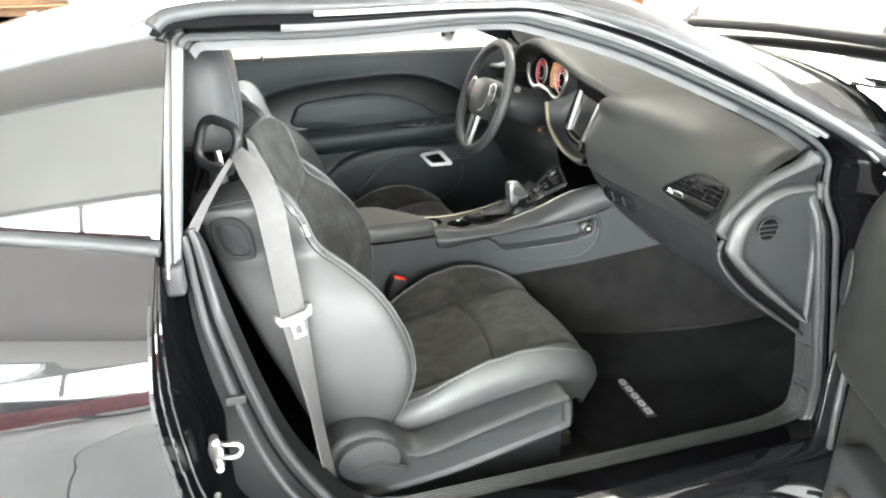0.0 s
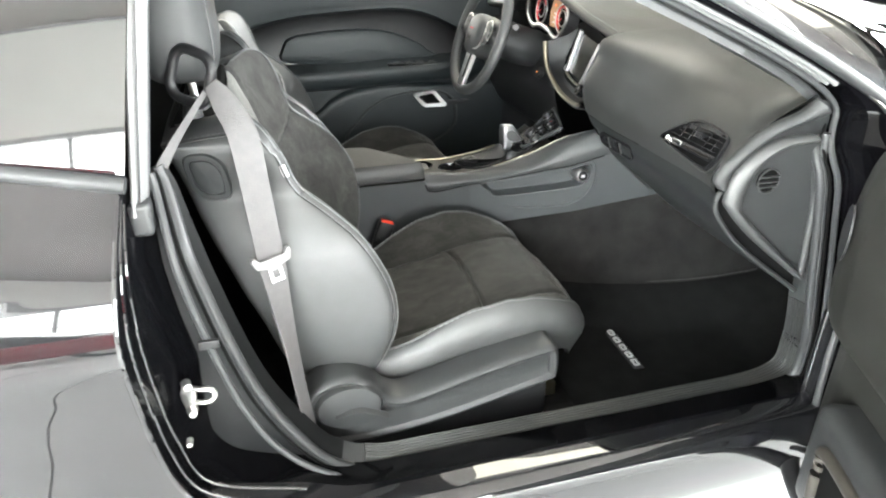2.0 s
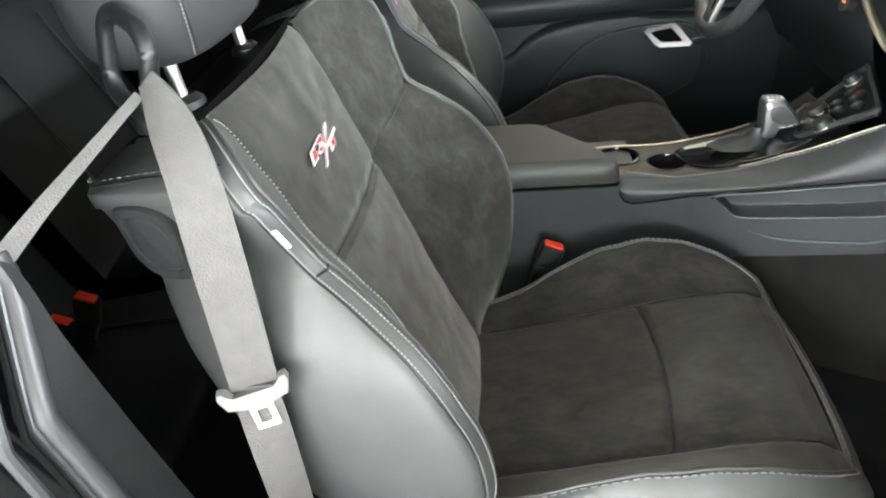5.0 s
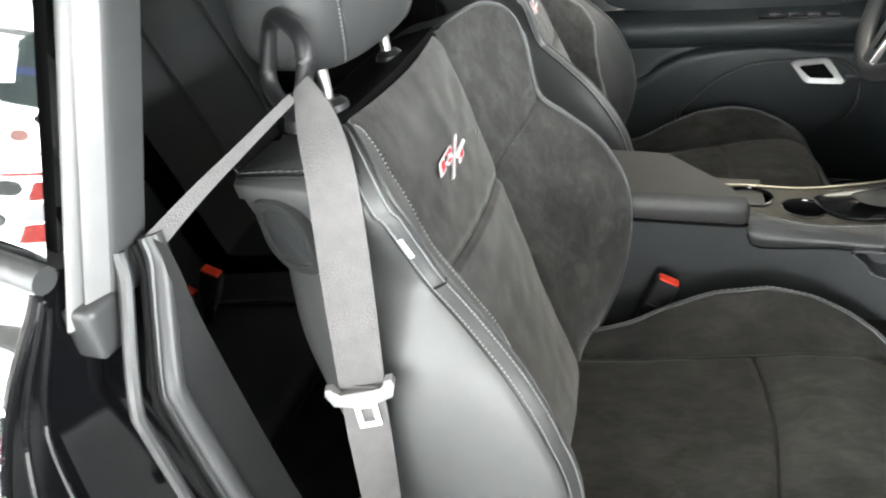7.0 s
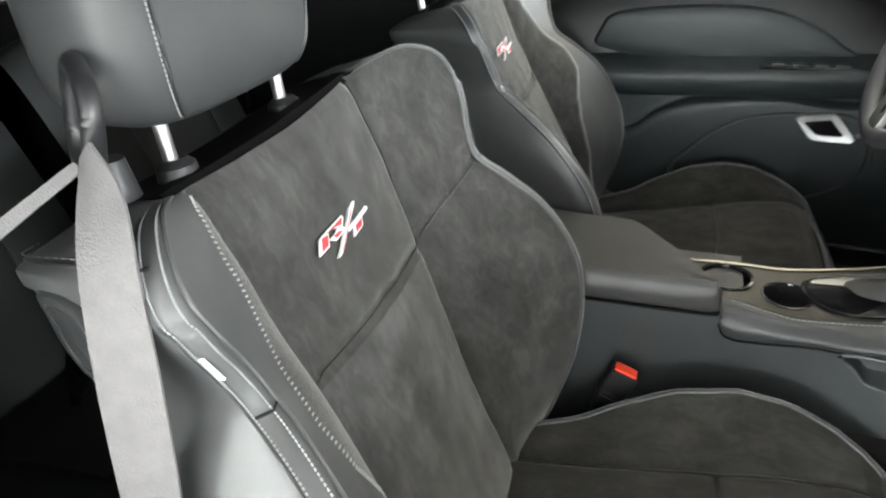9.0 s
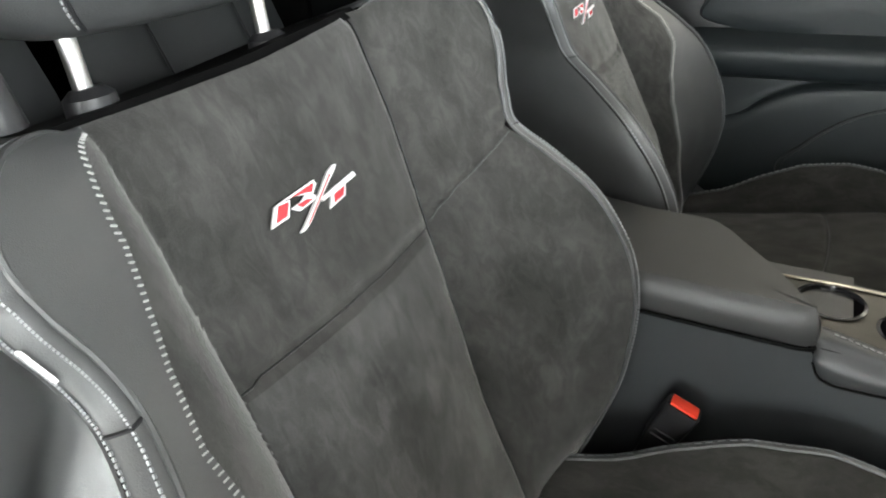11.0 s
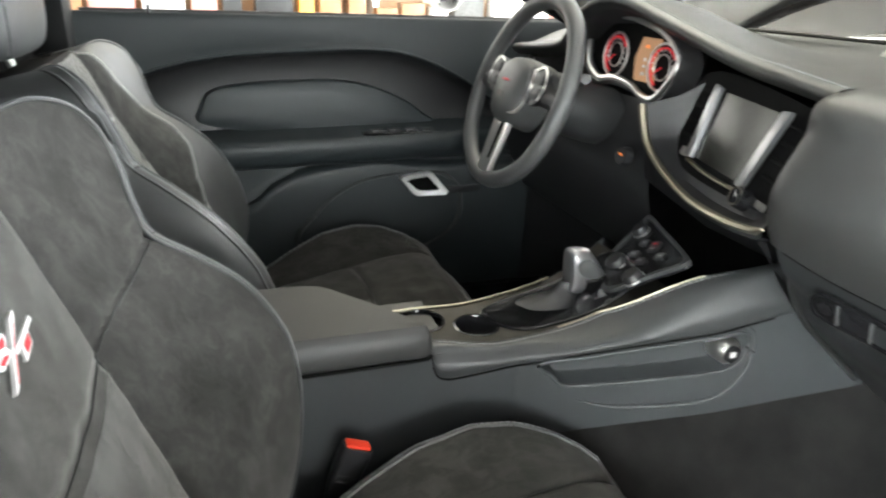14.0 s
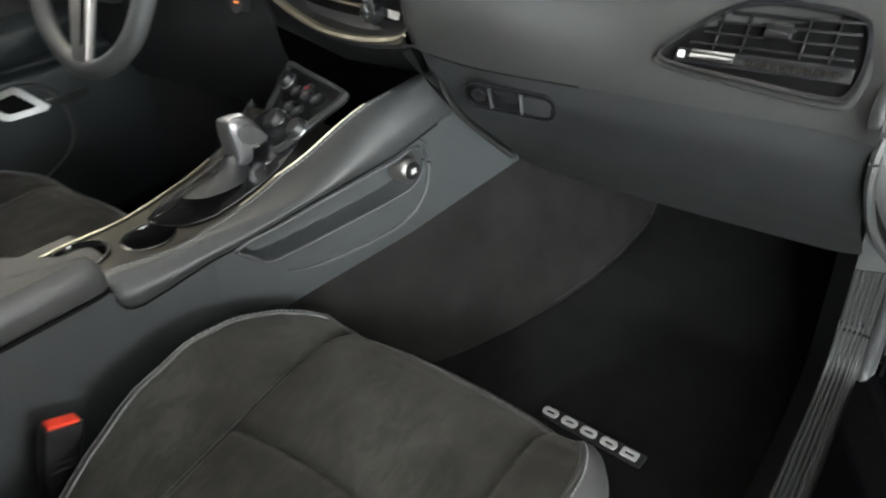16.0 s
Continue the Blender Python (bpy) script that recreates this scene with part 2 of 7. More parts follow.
def cr(pts, n, closed=False):
    """Catmull-Rom through the points, n samples."""
    p = np.array(pts, float)
    k = len(p)
    out = []
    segs = k if closed else k - 1
    for i in range(n):
        s = i / n * segs if closed else i / (n - 1) * segs
        a = min(int(s), segs - 1)
        f = s - a
        if closed:
            q = [p[(a + d) % k] for d in (-1, 0, 1, 2)]
        else:
            q = [p[max(0, a - 1)], p[a], p[min(k - 1, a + 1)], p[min(k - 1, a + 2)]]
            if a == 0:
                q[0] = 2 * p[0] - p[1]
            if a + 2 > k - 1:
                q[3] = 2 * p[k - 1] - p[k - 2]
        out.append(0.5 * (2 * q[1] + (q[2] - q[0]) * f + (2 * q[0] - 5 * q[1] + 4 * q[2] - q[3]) * f * f + (3 * q[1] - q[0] - 3 * q[2] + q[3]) * f ** 3))
    return np.array(out)


def grid(rows, close_u=False, close_v=False, cap=False, bm=None):
    """A sheet through rows of points; close_u joins each row's ends, close_v the first row to the last, cap closes the end rows."""
    bm = bm or bmesh.new()
    vs = [[bm.verts.new(p) for p in r] for r in rows]
    nr, nc = len(vs), len(vs[0])
    for i in range(nr if close_v else nr - 1):
        for j in range(nc if close_u else nc - 1):
            a, b, c, d = vs[i][j], vs[i][(j + 1) % nc], vs[(i + 1) % nr][(j + 1) % nc], vs[(i + 1) % nr][j]
            try:
                bm.faces.new((a, b, c, d))
            except ValueError:
                pass
    if cap:
        for r in (vs[0], vs[-1]):
            bm.faces.new(r)
    return bm


def loft(sections, nu, nv, close_u=False, cap=False):
    """Smooth sheet through a few coarse sections."""
    rows = [cr(s, nu, close_u) for s in sections]
    cols = [cr([r[j] for r in rows], nv) for j in range(nu)]
    return grid([[cols[j][i] for j in range(nu)] for i in range(nv)], close_u, cap=cap)


def tube(pts, r, n=8, closed=False, bm=None, flat=1.0, up=(0, 0, 1)):
    bm = bm or bmesh.new()
    p = [Vector(q) for q in pts]
    k = len(p)
    rows = []
    for i in range(k):
        t = (p[(i + 1) % k] - p[i - 1]) if closed else (p[min(k - 1, i + 1)] - p[max(0, i - 1)])
        t.normalize()
        s = t.cross(Vector(up))
        if s.length < 1e-4:
            s = t.cross(Vector((1, 0, 0)))
        s.normalize()
        u = s.cross(t)
        rr = r[i] if isinstance(r, (list, tuple)) else r
        rows.append([p[i] + s * math.cos(a) * rr + u * math.sin(a) * rr * flat for a in (2 * math.pi * j / n for j in range(n))])
    return grid(rows, True, closed, cap=not closed, bm=bm)


def box(lo, hi, bevel=0.0, seg=2, m=None, bm=None):
    b = bmesh.new()
    bmesh.ops.create_cube(b, size=1)
    lo, hi = Vector(lo), Vector(hi)
    for v in b.verts:
        v.co = Vector([(lo[i] + hi[i]) / 2 + v.co[i] * (hi[i] - lo[i]) for i in range(3)])
    if bevel:
        bmesh.ops.bevel(b, geom=b.edges[:], offset=bevel, segments=seg, affect="EDGES", profile=0.6)
    if m:
        bmesh.ops.transform(b, matrix=m, verts=b.verts)
    if bm is None:
        return b
    join(bm, b)
    return bm


def join(bm, other):
    me = bpy.data.meshes.new("joined")
    other.to_mesh(me)
    other.free()
    bm.from_mesh(me)
    bpy.data.meshes.remove(me)


def prism(outline, depth, m, bevel=0.0):
    """An outline in the local x-y plane, raised by depth along local z, at the pose m."""
    b = bmesh.new()
    lo = [b.verts.new((x, y, 0)) for x, y in outline]
    hi = [b.verts.new((x, y, depth)) for x, y in outline]
    b.faces.new(lo[::-1])
    top = b.faces.new(hi)
    k = len(lo)
    for i in range(k):
        b.faces.new((lo[i], lo[(i + 1) % k], hi[(i + 1) % k], hi[i]))
    if bevel:
        bmesh.ops.bevel(b, geom=list(top.edges), offset=bevel, segments=2, affect="EDGES", profile=0.6)
    bmesh.ops.transform(b, matrix=m, verts=b.verts)
    return b


def axes(o, x, y):
    """A pose at o with local x along x and local y near y."""
    x = Vector(x).normalized()
    z = x.cross(Vector(y)).normalized()
    y = z.cross(x)
    m = Matrix((x, y, z)).transposed().to_4x4()
    m.translation = o
    return m


def ring(outline, inner, depth, m):
    """A flat frame between two outlines of equal length."""
    b = bmesh.new()
    rows = [[(*p, 0) for p in outline], [(*p, depth) for p in outline], [(*p, depth) for p in inner], [(*p, 0) for p in inner]]
    grid(rows, True, True, bm=b)
    bmesh.ops.transform(b, matrix=m, verts=b.verts)
    return b


def rrect(w, h, r, n=5):
    out = []
    for cx, cy, a0 in ((w / 2 - r, h / 2 - r, 0), (-w / 2 + r, h / 2 - r, 90), (-w / 2 + r, -h / 2 + r, 180), (w / 2 - r, -h / 2 + r, 270)):
        for i in range(n + 1):
            a = radians(a0 + 90 * i / n)
            out.append((cx + r * math.cos(a), cy + r * math.sin(a)))
    return out


def lerp(x, xs, ys):
    return float(np.interp(x, xs, ys))


# ---- showroom ----
def showroom():
    fl = solo("floor", box((-8, -8, -0.2), (9, 9, -0.012)), TILE, "pale grey polished showroom floor tiles", "floor", kind="structure")
    solo("ceiling", box((-8, -8, 4.0), (9, 9, 4.2)), CEIL, "grey-beige showroom ceiling panels", "ceiling", kind="structure")
    for nm, lo, hi, lab in (
        ("wall_south", (-8, -8.3, 0), (9, -8.1, 4), "white showroom wall behind tall windows"),
        ("wall_north", (-8, 9, 0), (9, 9.2, 4), "cream showroom wall with bright windows"),
        ("wall_west", (-8.3, -8.3, 0), (-8.1, 9, 4), "white showroom wall"),
        ("wall_east", (9, -8.3, 0), (9.2, 9, 4), "white showroom wall"),
    ):
        solo(nm, box(lo, hi), WALL, lab, "wall", kind="structure")
    # frame round the unseen lamp that was added above the car
    lamp = thing("added_ceiling_lamp", (3.0, 3.6, 4.0), "unseen wide square warm ceiling lamp with pale frame, added for the dash", "lamp")
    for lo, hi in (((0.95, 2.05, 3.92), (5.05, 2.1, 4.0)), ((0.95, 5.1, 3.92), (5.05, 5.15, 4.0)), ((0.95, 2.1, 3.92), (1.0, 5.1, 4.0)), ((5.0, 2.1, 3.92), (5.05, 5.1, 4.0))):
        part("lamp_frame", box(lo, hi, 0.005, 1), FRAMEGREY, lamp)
    # window frames with mullions in front of the daylight
    for nm, along, fixed, span, zlo, zhi, step in (("window_1", 0, -7.8, (-5.5, 7.5), 0.6, 2.6, 1.6), ("window_3", 0, 8.3, (-5.5, 5.5), 2.45, 3.8, 1.8)):
        w = thing(nm, (0, 0, 0), "tall bright window with thin grey mullions", "window", kind="structure")

        def bar(a0, a1, z0, z1, name):
            lo, hi = [0, 0, z0], [0, 0, z1]
            lo[along], hi[along] = a0, a1
            lo[1 - along], hi[1 - along] = fixed - 0.03, fixed + 0.03
            part(name, box(lo, hi, 0.006, 1), FRAMEGREY, w)

        bar(span[0], span[1], zlo - 0.06, zlo, "window_sill")
        bar(span[0], span[1], zhi, zhi + 0.06, "window_head")
        bar(span[0], span[1], zlo + 1.15, zlo + 1.19, "transom")
        a = span[0]
        while a < span[1] + 0.01:
            bar(a - 0.025, a + 0.025, zlo, zhi, "mullion")
            a += step

    # angled shop window towards the tail of the car, on a low sill
    w2 = thing("window_2", (-3.48, -3.98, 0), "angled shop window with pale frame and low sill", "window", kind="structure")
    m = axes((-3.46, -3.96, 0), (0.69, -0.723, 0), (0.723, 0.69, 0))
    for nm, lo, hi in (("window_sill", (-1.7, -0.10, 0.0), (1.7, 0.0, 0.20)), ("window_head", (-1.7, -0.10, 3.2), (1.7, 0.0, 3.3)), ("window_post", (-1.7, -0.10, 0.2), (-1.62, 0.0, 3.2)), ("window_post", (1.62, -0.10, 0.2), (1.7, 0.0, 3.2)), ("transom", (-1.62, -0.02, 1.86), (1.62, 0.0, 1.90))):
        part(nm, box(lo, hi, 0.006, 1, m=m), FRAMEGREY, w2)
    pane = part("pane", box((-1.62, -0.012, 0.2), (1.62, -0.004, 3.2), m=m), CLEAR, w2)
    pane.visible_shadow = False


# ---- front seats ----
# edge of the insert from the bottom to the top: z, x, v
EDGE = [(0.42, 0.170, 0.200), (0.47, 0.195, 0.230), (0.55, 0.222, 0.258), (0.62, 0.230, 0.268), (0.68, 0.225, 0.270), (0.73, 0.208, 0.268), (0.79, 0.168, 0.257), (0.835, 0.118, 0.238), (0.870, 0.074, 0.222), (0.903, 0.058, 0.225), (0.94, 0.047, 0.236), (0.972, 0.033, 0.240), (0.996, 0.014, 0.228), (1.010, -0.012, 0.202), (1.006, -0.036, 0.172), (0.995, -0.055, 0.150)]
CENTRE = [(0.42, 0.170), (0.47, 0.160), (0.55, 0.128), (0.62, 0.101), (0.68, 0.078), (0.73, 0.058), (0.79, 0.034), (0.835, 0.017), (0.870, 0.003), (0.903, -0.010), (0.932, -0.022), (0.955, -0.032), (0.972, -0.040), (0.982, -0.046), (0.988, -0.052), (0.993, -0.058)]
BACK = [0.02, 0.01, -0.015, -0.035, -0.054, -0.068, -0.088, -0.104, -0.115, -0.122, -0.131, -0.138, -0.141, -0.141, -0.139, -0.136]

SUEDE_SHARE = [0.70, 0.66, 0.60, 0.58, 0.60, 0.645, 0.783, 0.861, 0.844, 0.778, 0.695, 0.667, 0.679, 0.734, 0.785, 0.90]


def front_seat(side, yc, label):
    """side 1: the outer side is at -y; -1: mirrored."""
    th = thing("front_seat", (0.25, yc, 0.3), label, "car seat", "front seats")

    def w(x, v, z):
        return (x, yc + side * v, z)

    def wb(x, v, z):
        """A point of the backrest: the outer wing is flatter than the inner one."""
        k = lerp(z, (0.40, 0.48, 0.72, 0.80, 0.86), (0.018, 0.021, 0.021, 0.009, 0.0))
        f = min(1.0, max(0.0, (-v - 0.14) / 0.11)) * min(1.0, max(0.0, (x + 0.03) / 0.18))
        x -= k * f * f * (3 - 2 * f)
        g = min(1.1, max(0.0, (z - 0.60) / 0.27))
        y = v * (1.02 + 0.065 * g)
        if side > 0:
            # the passenger backrest sits a little turned and leans to the console
            x += (-0.006 + 0.048 * v) * g
            z += (-0.004 + 0.04 * v) * g + lerp(z, (0.92, 1.0), (0.0, 0.010)) * max(0.0, v) / 0.2
            y += 0.025 * g
        else:
            x -= lerp(z, (0.62, 0.88), (0.0, 0.035))
        return (x, yc + side * y, z)

    n = 106
    E = cr(EDGE, n)
    C = cr([(a, b, 0) for a, b in CENTRE], n)
    B = cr([(a, 0, 0) for a in BACK], n)[:, 0]

    def seam_d(a, z):
        """Distance-like falloff of the sewn seams."""
        g = math.exp(-((a - 0.135) / 0.007) ** 2)
        if a < 0.135:
            g = max(g, math.exp(-((z - 0.793) / 0.006) ** 2))
        else:
            g = max(g, math.exp(-((z - 0.793 - 0.078 * (a - 0.135) / 0.090) / 0.0055) ** 2))
        return g

    def face(v, i):
        z_c, x_c = C[i][0], C[i][1]
        z_e, x_e, v_e = E[i]
        a = abs(v)
        hinge = min(0.135, v_e * 0.86)
        if a < hinge:
            x = x_c + 0.010 * (1 - (a / hinge) ** 2)
            z = z_c
        else:
            f = min(1, (a - hinge) / (v_e - hinge))
            x = x_c + (x_e - x_c) * f ** (1.25 if v > 0 else lerp(z_e, (0.50, 0.60), (1.0, 0.70)))
            z = z_c + (z_e - z_c) * f
        if v > -0.12:
            x -= 0.007 * seam_d(a, z)
        x += 0.0015 * noise.noise(Vector((v * 30, z * 30, side)))
        return wb(x, v, z)

    def split(i):
        """Share of the outer half that is suede; leather wraps round the rest."""
        return lerp(i / (n - 1) * 15, range(16), SUEDE_SHARE)

    rows = [[face(E[i][2] * t, i) for t in np.linspace(-split(i), 1, 131)] for i in range(n)]
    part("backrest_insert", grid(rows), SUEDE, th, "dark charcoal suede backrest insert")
    rows = [[face(E[i][2] * t, i) for t in np.linspace(-1, -split(i), 24)] for i in range(n)]
    part("bolster_facing", grid(rows), LEATHER, th, "black leather wrapped over the bolster crest")
    bm = bmesh.new()
    lift = Vector((0.0022, -0.0010 * side, 0.0012))
    inner, outer = ([np.array(face(-min(E[k][2], E[k][2] * split(k) + d), k)) for k in range(3, n - 4)] for d in (0.001, 0.0055))
    run = np.concatenate([[0], np.cumsum([np.linalg.norm(b - a) for a, b in zip(inner, inner[1:])])])
    at = lambda line, d: Vector([np.interp(d, run, [p[c] for p in line]) for c in range(3)]) + lift
    for d in np.arange(0.0, run[-1] - 0.003, 0.0052):
        tube([at(inner, d), at(outer, d + 0.0026)], 0.0009, 4, bm=bm)
    part("edge_stitching", bm, PALETHREAD, th, "pale zigzag stitching along the suede edge")
    # lower centre panel, its nap sewn the other way
    rows = [[tuple(Vector(face(v, i)) + Vector((0.0012, 0, 0.0004))) for v in np.linspace(-0.131, 0.131, 70)] for i in range(n) if C[i][0] < 0.789]
    part("lower_insert", grid(rows), SUEDEPALE, th, "paler lower suede panel, nap brushed upward")
    # sewn seam lines lying in the creases
    pts = [Vector(face(0.135, i)) + Vector((0.0016, 0, 0.001)) for i in range(4, n - 6)]
    part("seam", tube(pts, 0.0011, 5), BLACKPLASTIC, th)
    pts = []
    for f in np.linspace(0, 1, 16):
        v, zz = 0.137 + 0.084 * f, 0.795 + 0.074 * f
        col = [Vector(face(v, q)) for q in range(n)]
        i = next((q for q in range(n - 1) if col[q].z <= zz < col[q + 1].z), n - 8)
        pts.append(col[i].lerp(col[i + 1], (zz - col[i].z) / (col[i + 1].z - col[i].z)) + Vector((0.0030, 0, 0.001)))
    part("cross_seam", tube(pts, 0.0009, 5), BLACKPLASTIC, th)
    ic = int(np.argmin(abs(C[:, 0] - 0.793)))
    part("middle_seam", tube([Vector(face(v, ic)) + Vector((0.0014, 0, 0)) for v in np.linspace(-0.133, 0.133, 24)], 0.0009, 5), BLACKPLASTIC, th)

    # leather shell, one mesh for each flank and the back
    def flank(i):
        z, x, v = E[i]
        k = i / (n - 1)
        b = B[i]
        bl = lerp(z, (0.76, 0.90), (1.0, 0.5))
        top = max(0.0, (k - 0.70) / 0.30)
        if top <= 0:
            return [(x, v, z), (x + 0.003, v + 0.010, z), (x - 0.006, v + 0.021, z), (x - 0.03, v + 0.010 + 0.019 * bl, z), ((x + b) / 2, v + 0.022 * bl, z), (b + 0.02, v + 0.002, z), (b, v - 0.012, z), (b - 0.010, v - 0.05, z), (b - 0.014, 0.06, z), (b - 0.014, 0.0, z)]
        zb = min(z, 0.972 + 0.012 * top)
        ln = lambda f: z + (zb - z) * f
        o = 1 - 0.75 * top
        return [(x, v, z), (x - 0.001, v + 0.010 * o, z + 0.001 * top), (x - 0.012, v + 0.020 * o, ln(0.15)), (x - 0.03, v + 0.020 * o, ln(0.35)), ((x + b) / 2, v + 0.012 * o, ln(0.6)), (b + 0.02, v + 0.004, zb), (b, v - 0.008, zb - 0.006), (b - 0.010, v - 0.05 * (1 - 0.6 * top), zb - 0.012), (b - 0.014, 0.06, zb - 0.012), (b - 0.014, 0.0, zb - 0.012)]

    for s in (-1, 1):
        rows = []
        for i in range(n):
            rows.append([wb(p[0], s * p[1], p[2]) for p in cr(flank(i), 30)])
        part("backrest_bolster", grid(rows), LEATHER, th, "smooth black leather bolster and back")
    # trim strip across the top, behind the suede
    rows = []
    for x, z, hv in ((-0.056, 0.990, 0.150), (-0.066, 0.996, 0.152), (-0.085, 0.992, 0.155), (-0.10, 0.984, 0.158), (-0.140, 0.978, 0.160)):
        rows.append([wb(x + 0.004 * (1 - t * t), hv * t, z) for t in np.linspace(-1, 1, 25)])
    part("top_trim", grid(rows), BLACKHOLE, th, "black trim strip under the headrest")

    # piping and two rows of stitching along the edge
    for s in (-1, 1):
        pts = [wb(E[i][1] + 0.002, s * (E[i][2] + 0.001), E[i][0]) for i in range(3, n)]
        part("piping", tube(pts, 0.0022, 6), LEATHER, th)
        bm = bmesh.new()
        for i in range(4, n - 1):
            f = flank(i)
            g = flank(i + 1)
            for off in (1, 2):
                a = Vector(wb(f[off][0] + 0.0010, s * (f[off][1] + 0.0010), f[off][2]))
                c = Vector(wb(g[off][0] + 0.0010, s * (g[off][1] + 0.0010), g[off][2]))
                tube([a, a.lerp(c, 0.32)], 0.0011, 4, bm=bm)
                tube([a.lerp(c, 0.5), a.lerp(c, 0.82)], 0.0011, 4, bm=bm)
        part("stitching", bm, GREYTHREAD, th, "pale contrast stitching")
        # second seam of the outer panel, further round the side
        pts = []
        for i in range(6, int(n * 0.9)):
            f = cr(flank(i), 30)[7]
            pts.append(wb(f[0] + 0.001, s * (f[1] + 0.001), f[2]))
        part("side_seam", tube(pts, 0.0016, 5), BLACKPLASTIC, th)
        # short cross seam and cloth tag on the shoulder
        i = int(n * 0.535)
        q = [Vector(wb(p[0] + 0.001, s * (p[1] + 0.001), p[2])) for p in flank(i)[:3]]
        part("notch_seam", tube(q, 0.0015, 5), BLACKPLASTIC, th)
    for i0, i1 in ((int(n * 0.61), int(n * 0.655)),):
        a, c = flank(i0)[2], flank(i1)[2]
        m = axes(wb(a[0] + 0.001, -(a[1] + 0.001), a[0 + 2]), Vector(wb(c[0], -c[1], c[2])) - Vector(wb(a[0], -a[1], a[2])), (1, 0, 0))
        part("side_tag", prism([(0, -0.005), (0.026, -0.005), (0.026, 0.005), (0, 0.005)], 0.002 * side, m), WHITETHREAD, th, "small white woven tag")
        bm = bmesh.new()
        for k in range(4):
            x0 = 0.003 + k * 0.0055
            join(bm, prism([(x0, -0.004), (x0 + 0.0035, -0.004), (x0 + 0.0035, 0.004), (x0, 0.004)], 0.0024 * side, m))
        part("tag_print", bm, GREYTHREAD, th)
    # shoulder seam running back along the outer flank
    i = int(n * 0.80)
    f = cr(flank(i), 30)
    pts = [wb(p[0], -(p[1] + 0.001), p[2]) for p in f[5:23]]
    part("shoulder_seam", tube(pts, 0.0018, 5), BLACKPLASTIC, th)
    bm = bmesh.new()
    for k in range(6, 22):
        a, c = Vector(wb(f[k][0], -(f[k][1] + 0.002), f[k][2] + 0.006)), Vector(wb(f[k + 1][0], -(f[k + 1][1] + 0.002), f[k + 1][2] + 0.006))
        tube([a, a.lerp(c, 0.25)], 0.0004, 4, bm=bm)
        tube([a.lerp(c, 0.5), a.lerp(c, 0.75)], 0.0004, 4, bm=bm)
    part("shoulder_stitching", bm, GREYTHREAD, th)
    # release pad on the outer flank
    rows = []
    for r, d in ((1.0, -0.004), (1.0, 0.006), (0.93, 0.011), (0.74, 0.011), (0.70, 0.008), (0.66, 0.010), (0.5, 0.0105), (0.3, 0.011), (0.12, 0.0112), (0.02, 0.0112)):
        rr = []
        for a in np.linspace(0, 2 * math.pi, 40, endpoint=False):
            ca, sa = math.cos(a), math.sin(a)
            rr.append(w(-0.098 + 0.034 * r * math.copysign(abs(ca) ** 0.7, ca) - 0.012 * r * sa, -(0.236 + d + 0.010 * r * ca), 0.905 + 0.043 * r * math.copysign(abs(sa) ** 0.7, sa)))
        rows.append(rr)
    part("release_pad", grid(rows, True), PLASTIC, th, "rounded plastic release pad on the flank")

    # badge: plain red blocks with white edges and a slash
    ib = int(np.argmin(abs(C[:, 0] - 0.88)))
    pa, pb = Vector(face(0, ib - 4)), Vector(face(0, ib + 4))
    o = Vector(face(-0.015 * side, ib)) + Vector((-0.002, 0, 0.012))
    m = axes(o, (0, 1, 0), pb - pa)
    if (m.to_3x3() @ Vector((0, 0, 1))).x < 0:
        m = m @ Matrix.Diagonal((1, 1, -1, 1))

    def badge(outline, material, lift, nm):
        part(nm, prism(outline, lift, m), material, th)

    for q in (
        [(-0.0474, -0.009), (-0.0349, 0.0048), (-0.0275, 0.0057), (-0.0166, 0.0034), (-0.0253, -0.0087), (-0.0372, -0.0089)],
        [(-0.0275, 0.0057), (0.0177, 0.0075), (0.0190, 0.0033), (0.0102, -0.0023), (0.0016, 0.0005), (-0.0096, 0.0040)],
        [(0.0016, 0.0005), (0.0102, -0.0023), (0.0138, -0.0077), (-0.0110, -0.0092), (-0.0192, -0.0036), (-0.0040, -0.0022)],
        [(0.0158, -0.0092), (0.0678, -0.0046), (0.0696, -0.0092), (0.0519, -0.0107), (0.0178, -0.0129)],
        [(0.0310, -0.0108), (0.0525, -0.0102), (0.0456, -0.0196), (0.0212, -0.0220)],
    ):
        badge(q[::-1], WHITETHREAD, 0.0022, "badge_edge")
    for q in (
        [(-0.0405, -0.0072), (-0.0308, 0.0042), (-0.0193, 0.0027), (-0.0272, -0.0066)],
        [(-0.0150, 0.0048), (0.0155, 0.0058), (0.0095, -0.0004), (0.0030, 0.0016)],
        [(-0.0120, -0.0036), (-0.0004, -0.0032), (0.0075, -0.0060), (-0.0075, -0.0074)],
        [(0.0330, -0.0128), (0.0488, -0.0116), (0.0428, -0.0180), (0.0292, -0.0194)],
    ):
        badge(q[::-1], REDTHREAD, 0.0029, "badge_block")
    badge([(-0.0226, -0.0248), (-0.0135, -0.0208), (0.0056, -0.0101), (0.0220, -0.0014), (0.0368, 0.0081), (0.0463, 0.0105), (0.0507, 0.0096), (0.0461, 0.0059), (0.0266, -0.0037), (0.0075, -0.0137), (-0.0065, -0.0216), (-0.0168, -0.0250)][::-1], WHITETHREAD, 0.0034, "badge_slash")
    badge([(-0.0110, -0.0217), (0.0370, 0.0052), (0.0376, 0.0042), (-0.0100, -0.0224)][::-1], REDTHREAD, 0.0038, "badge_line")

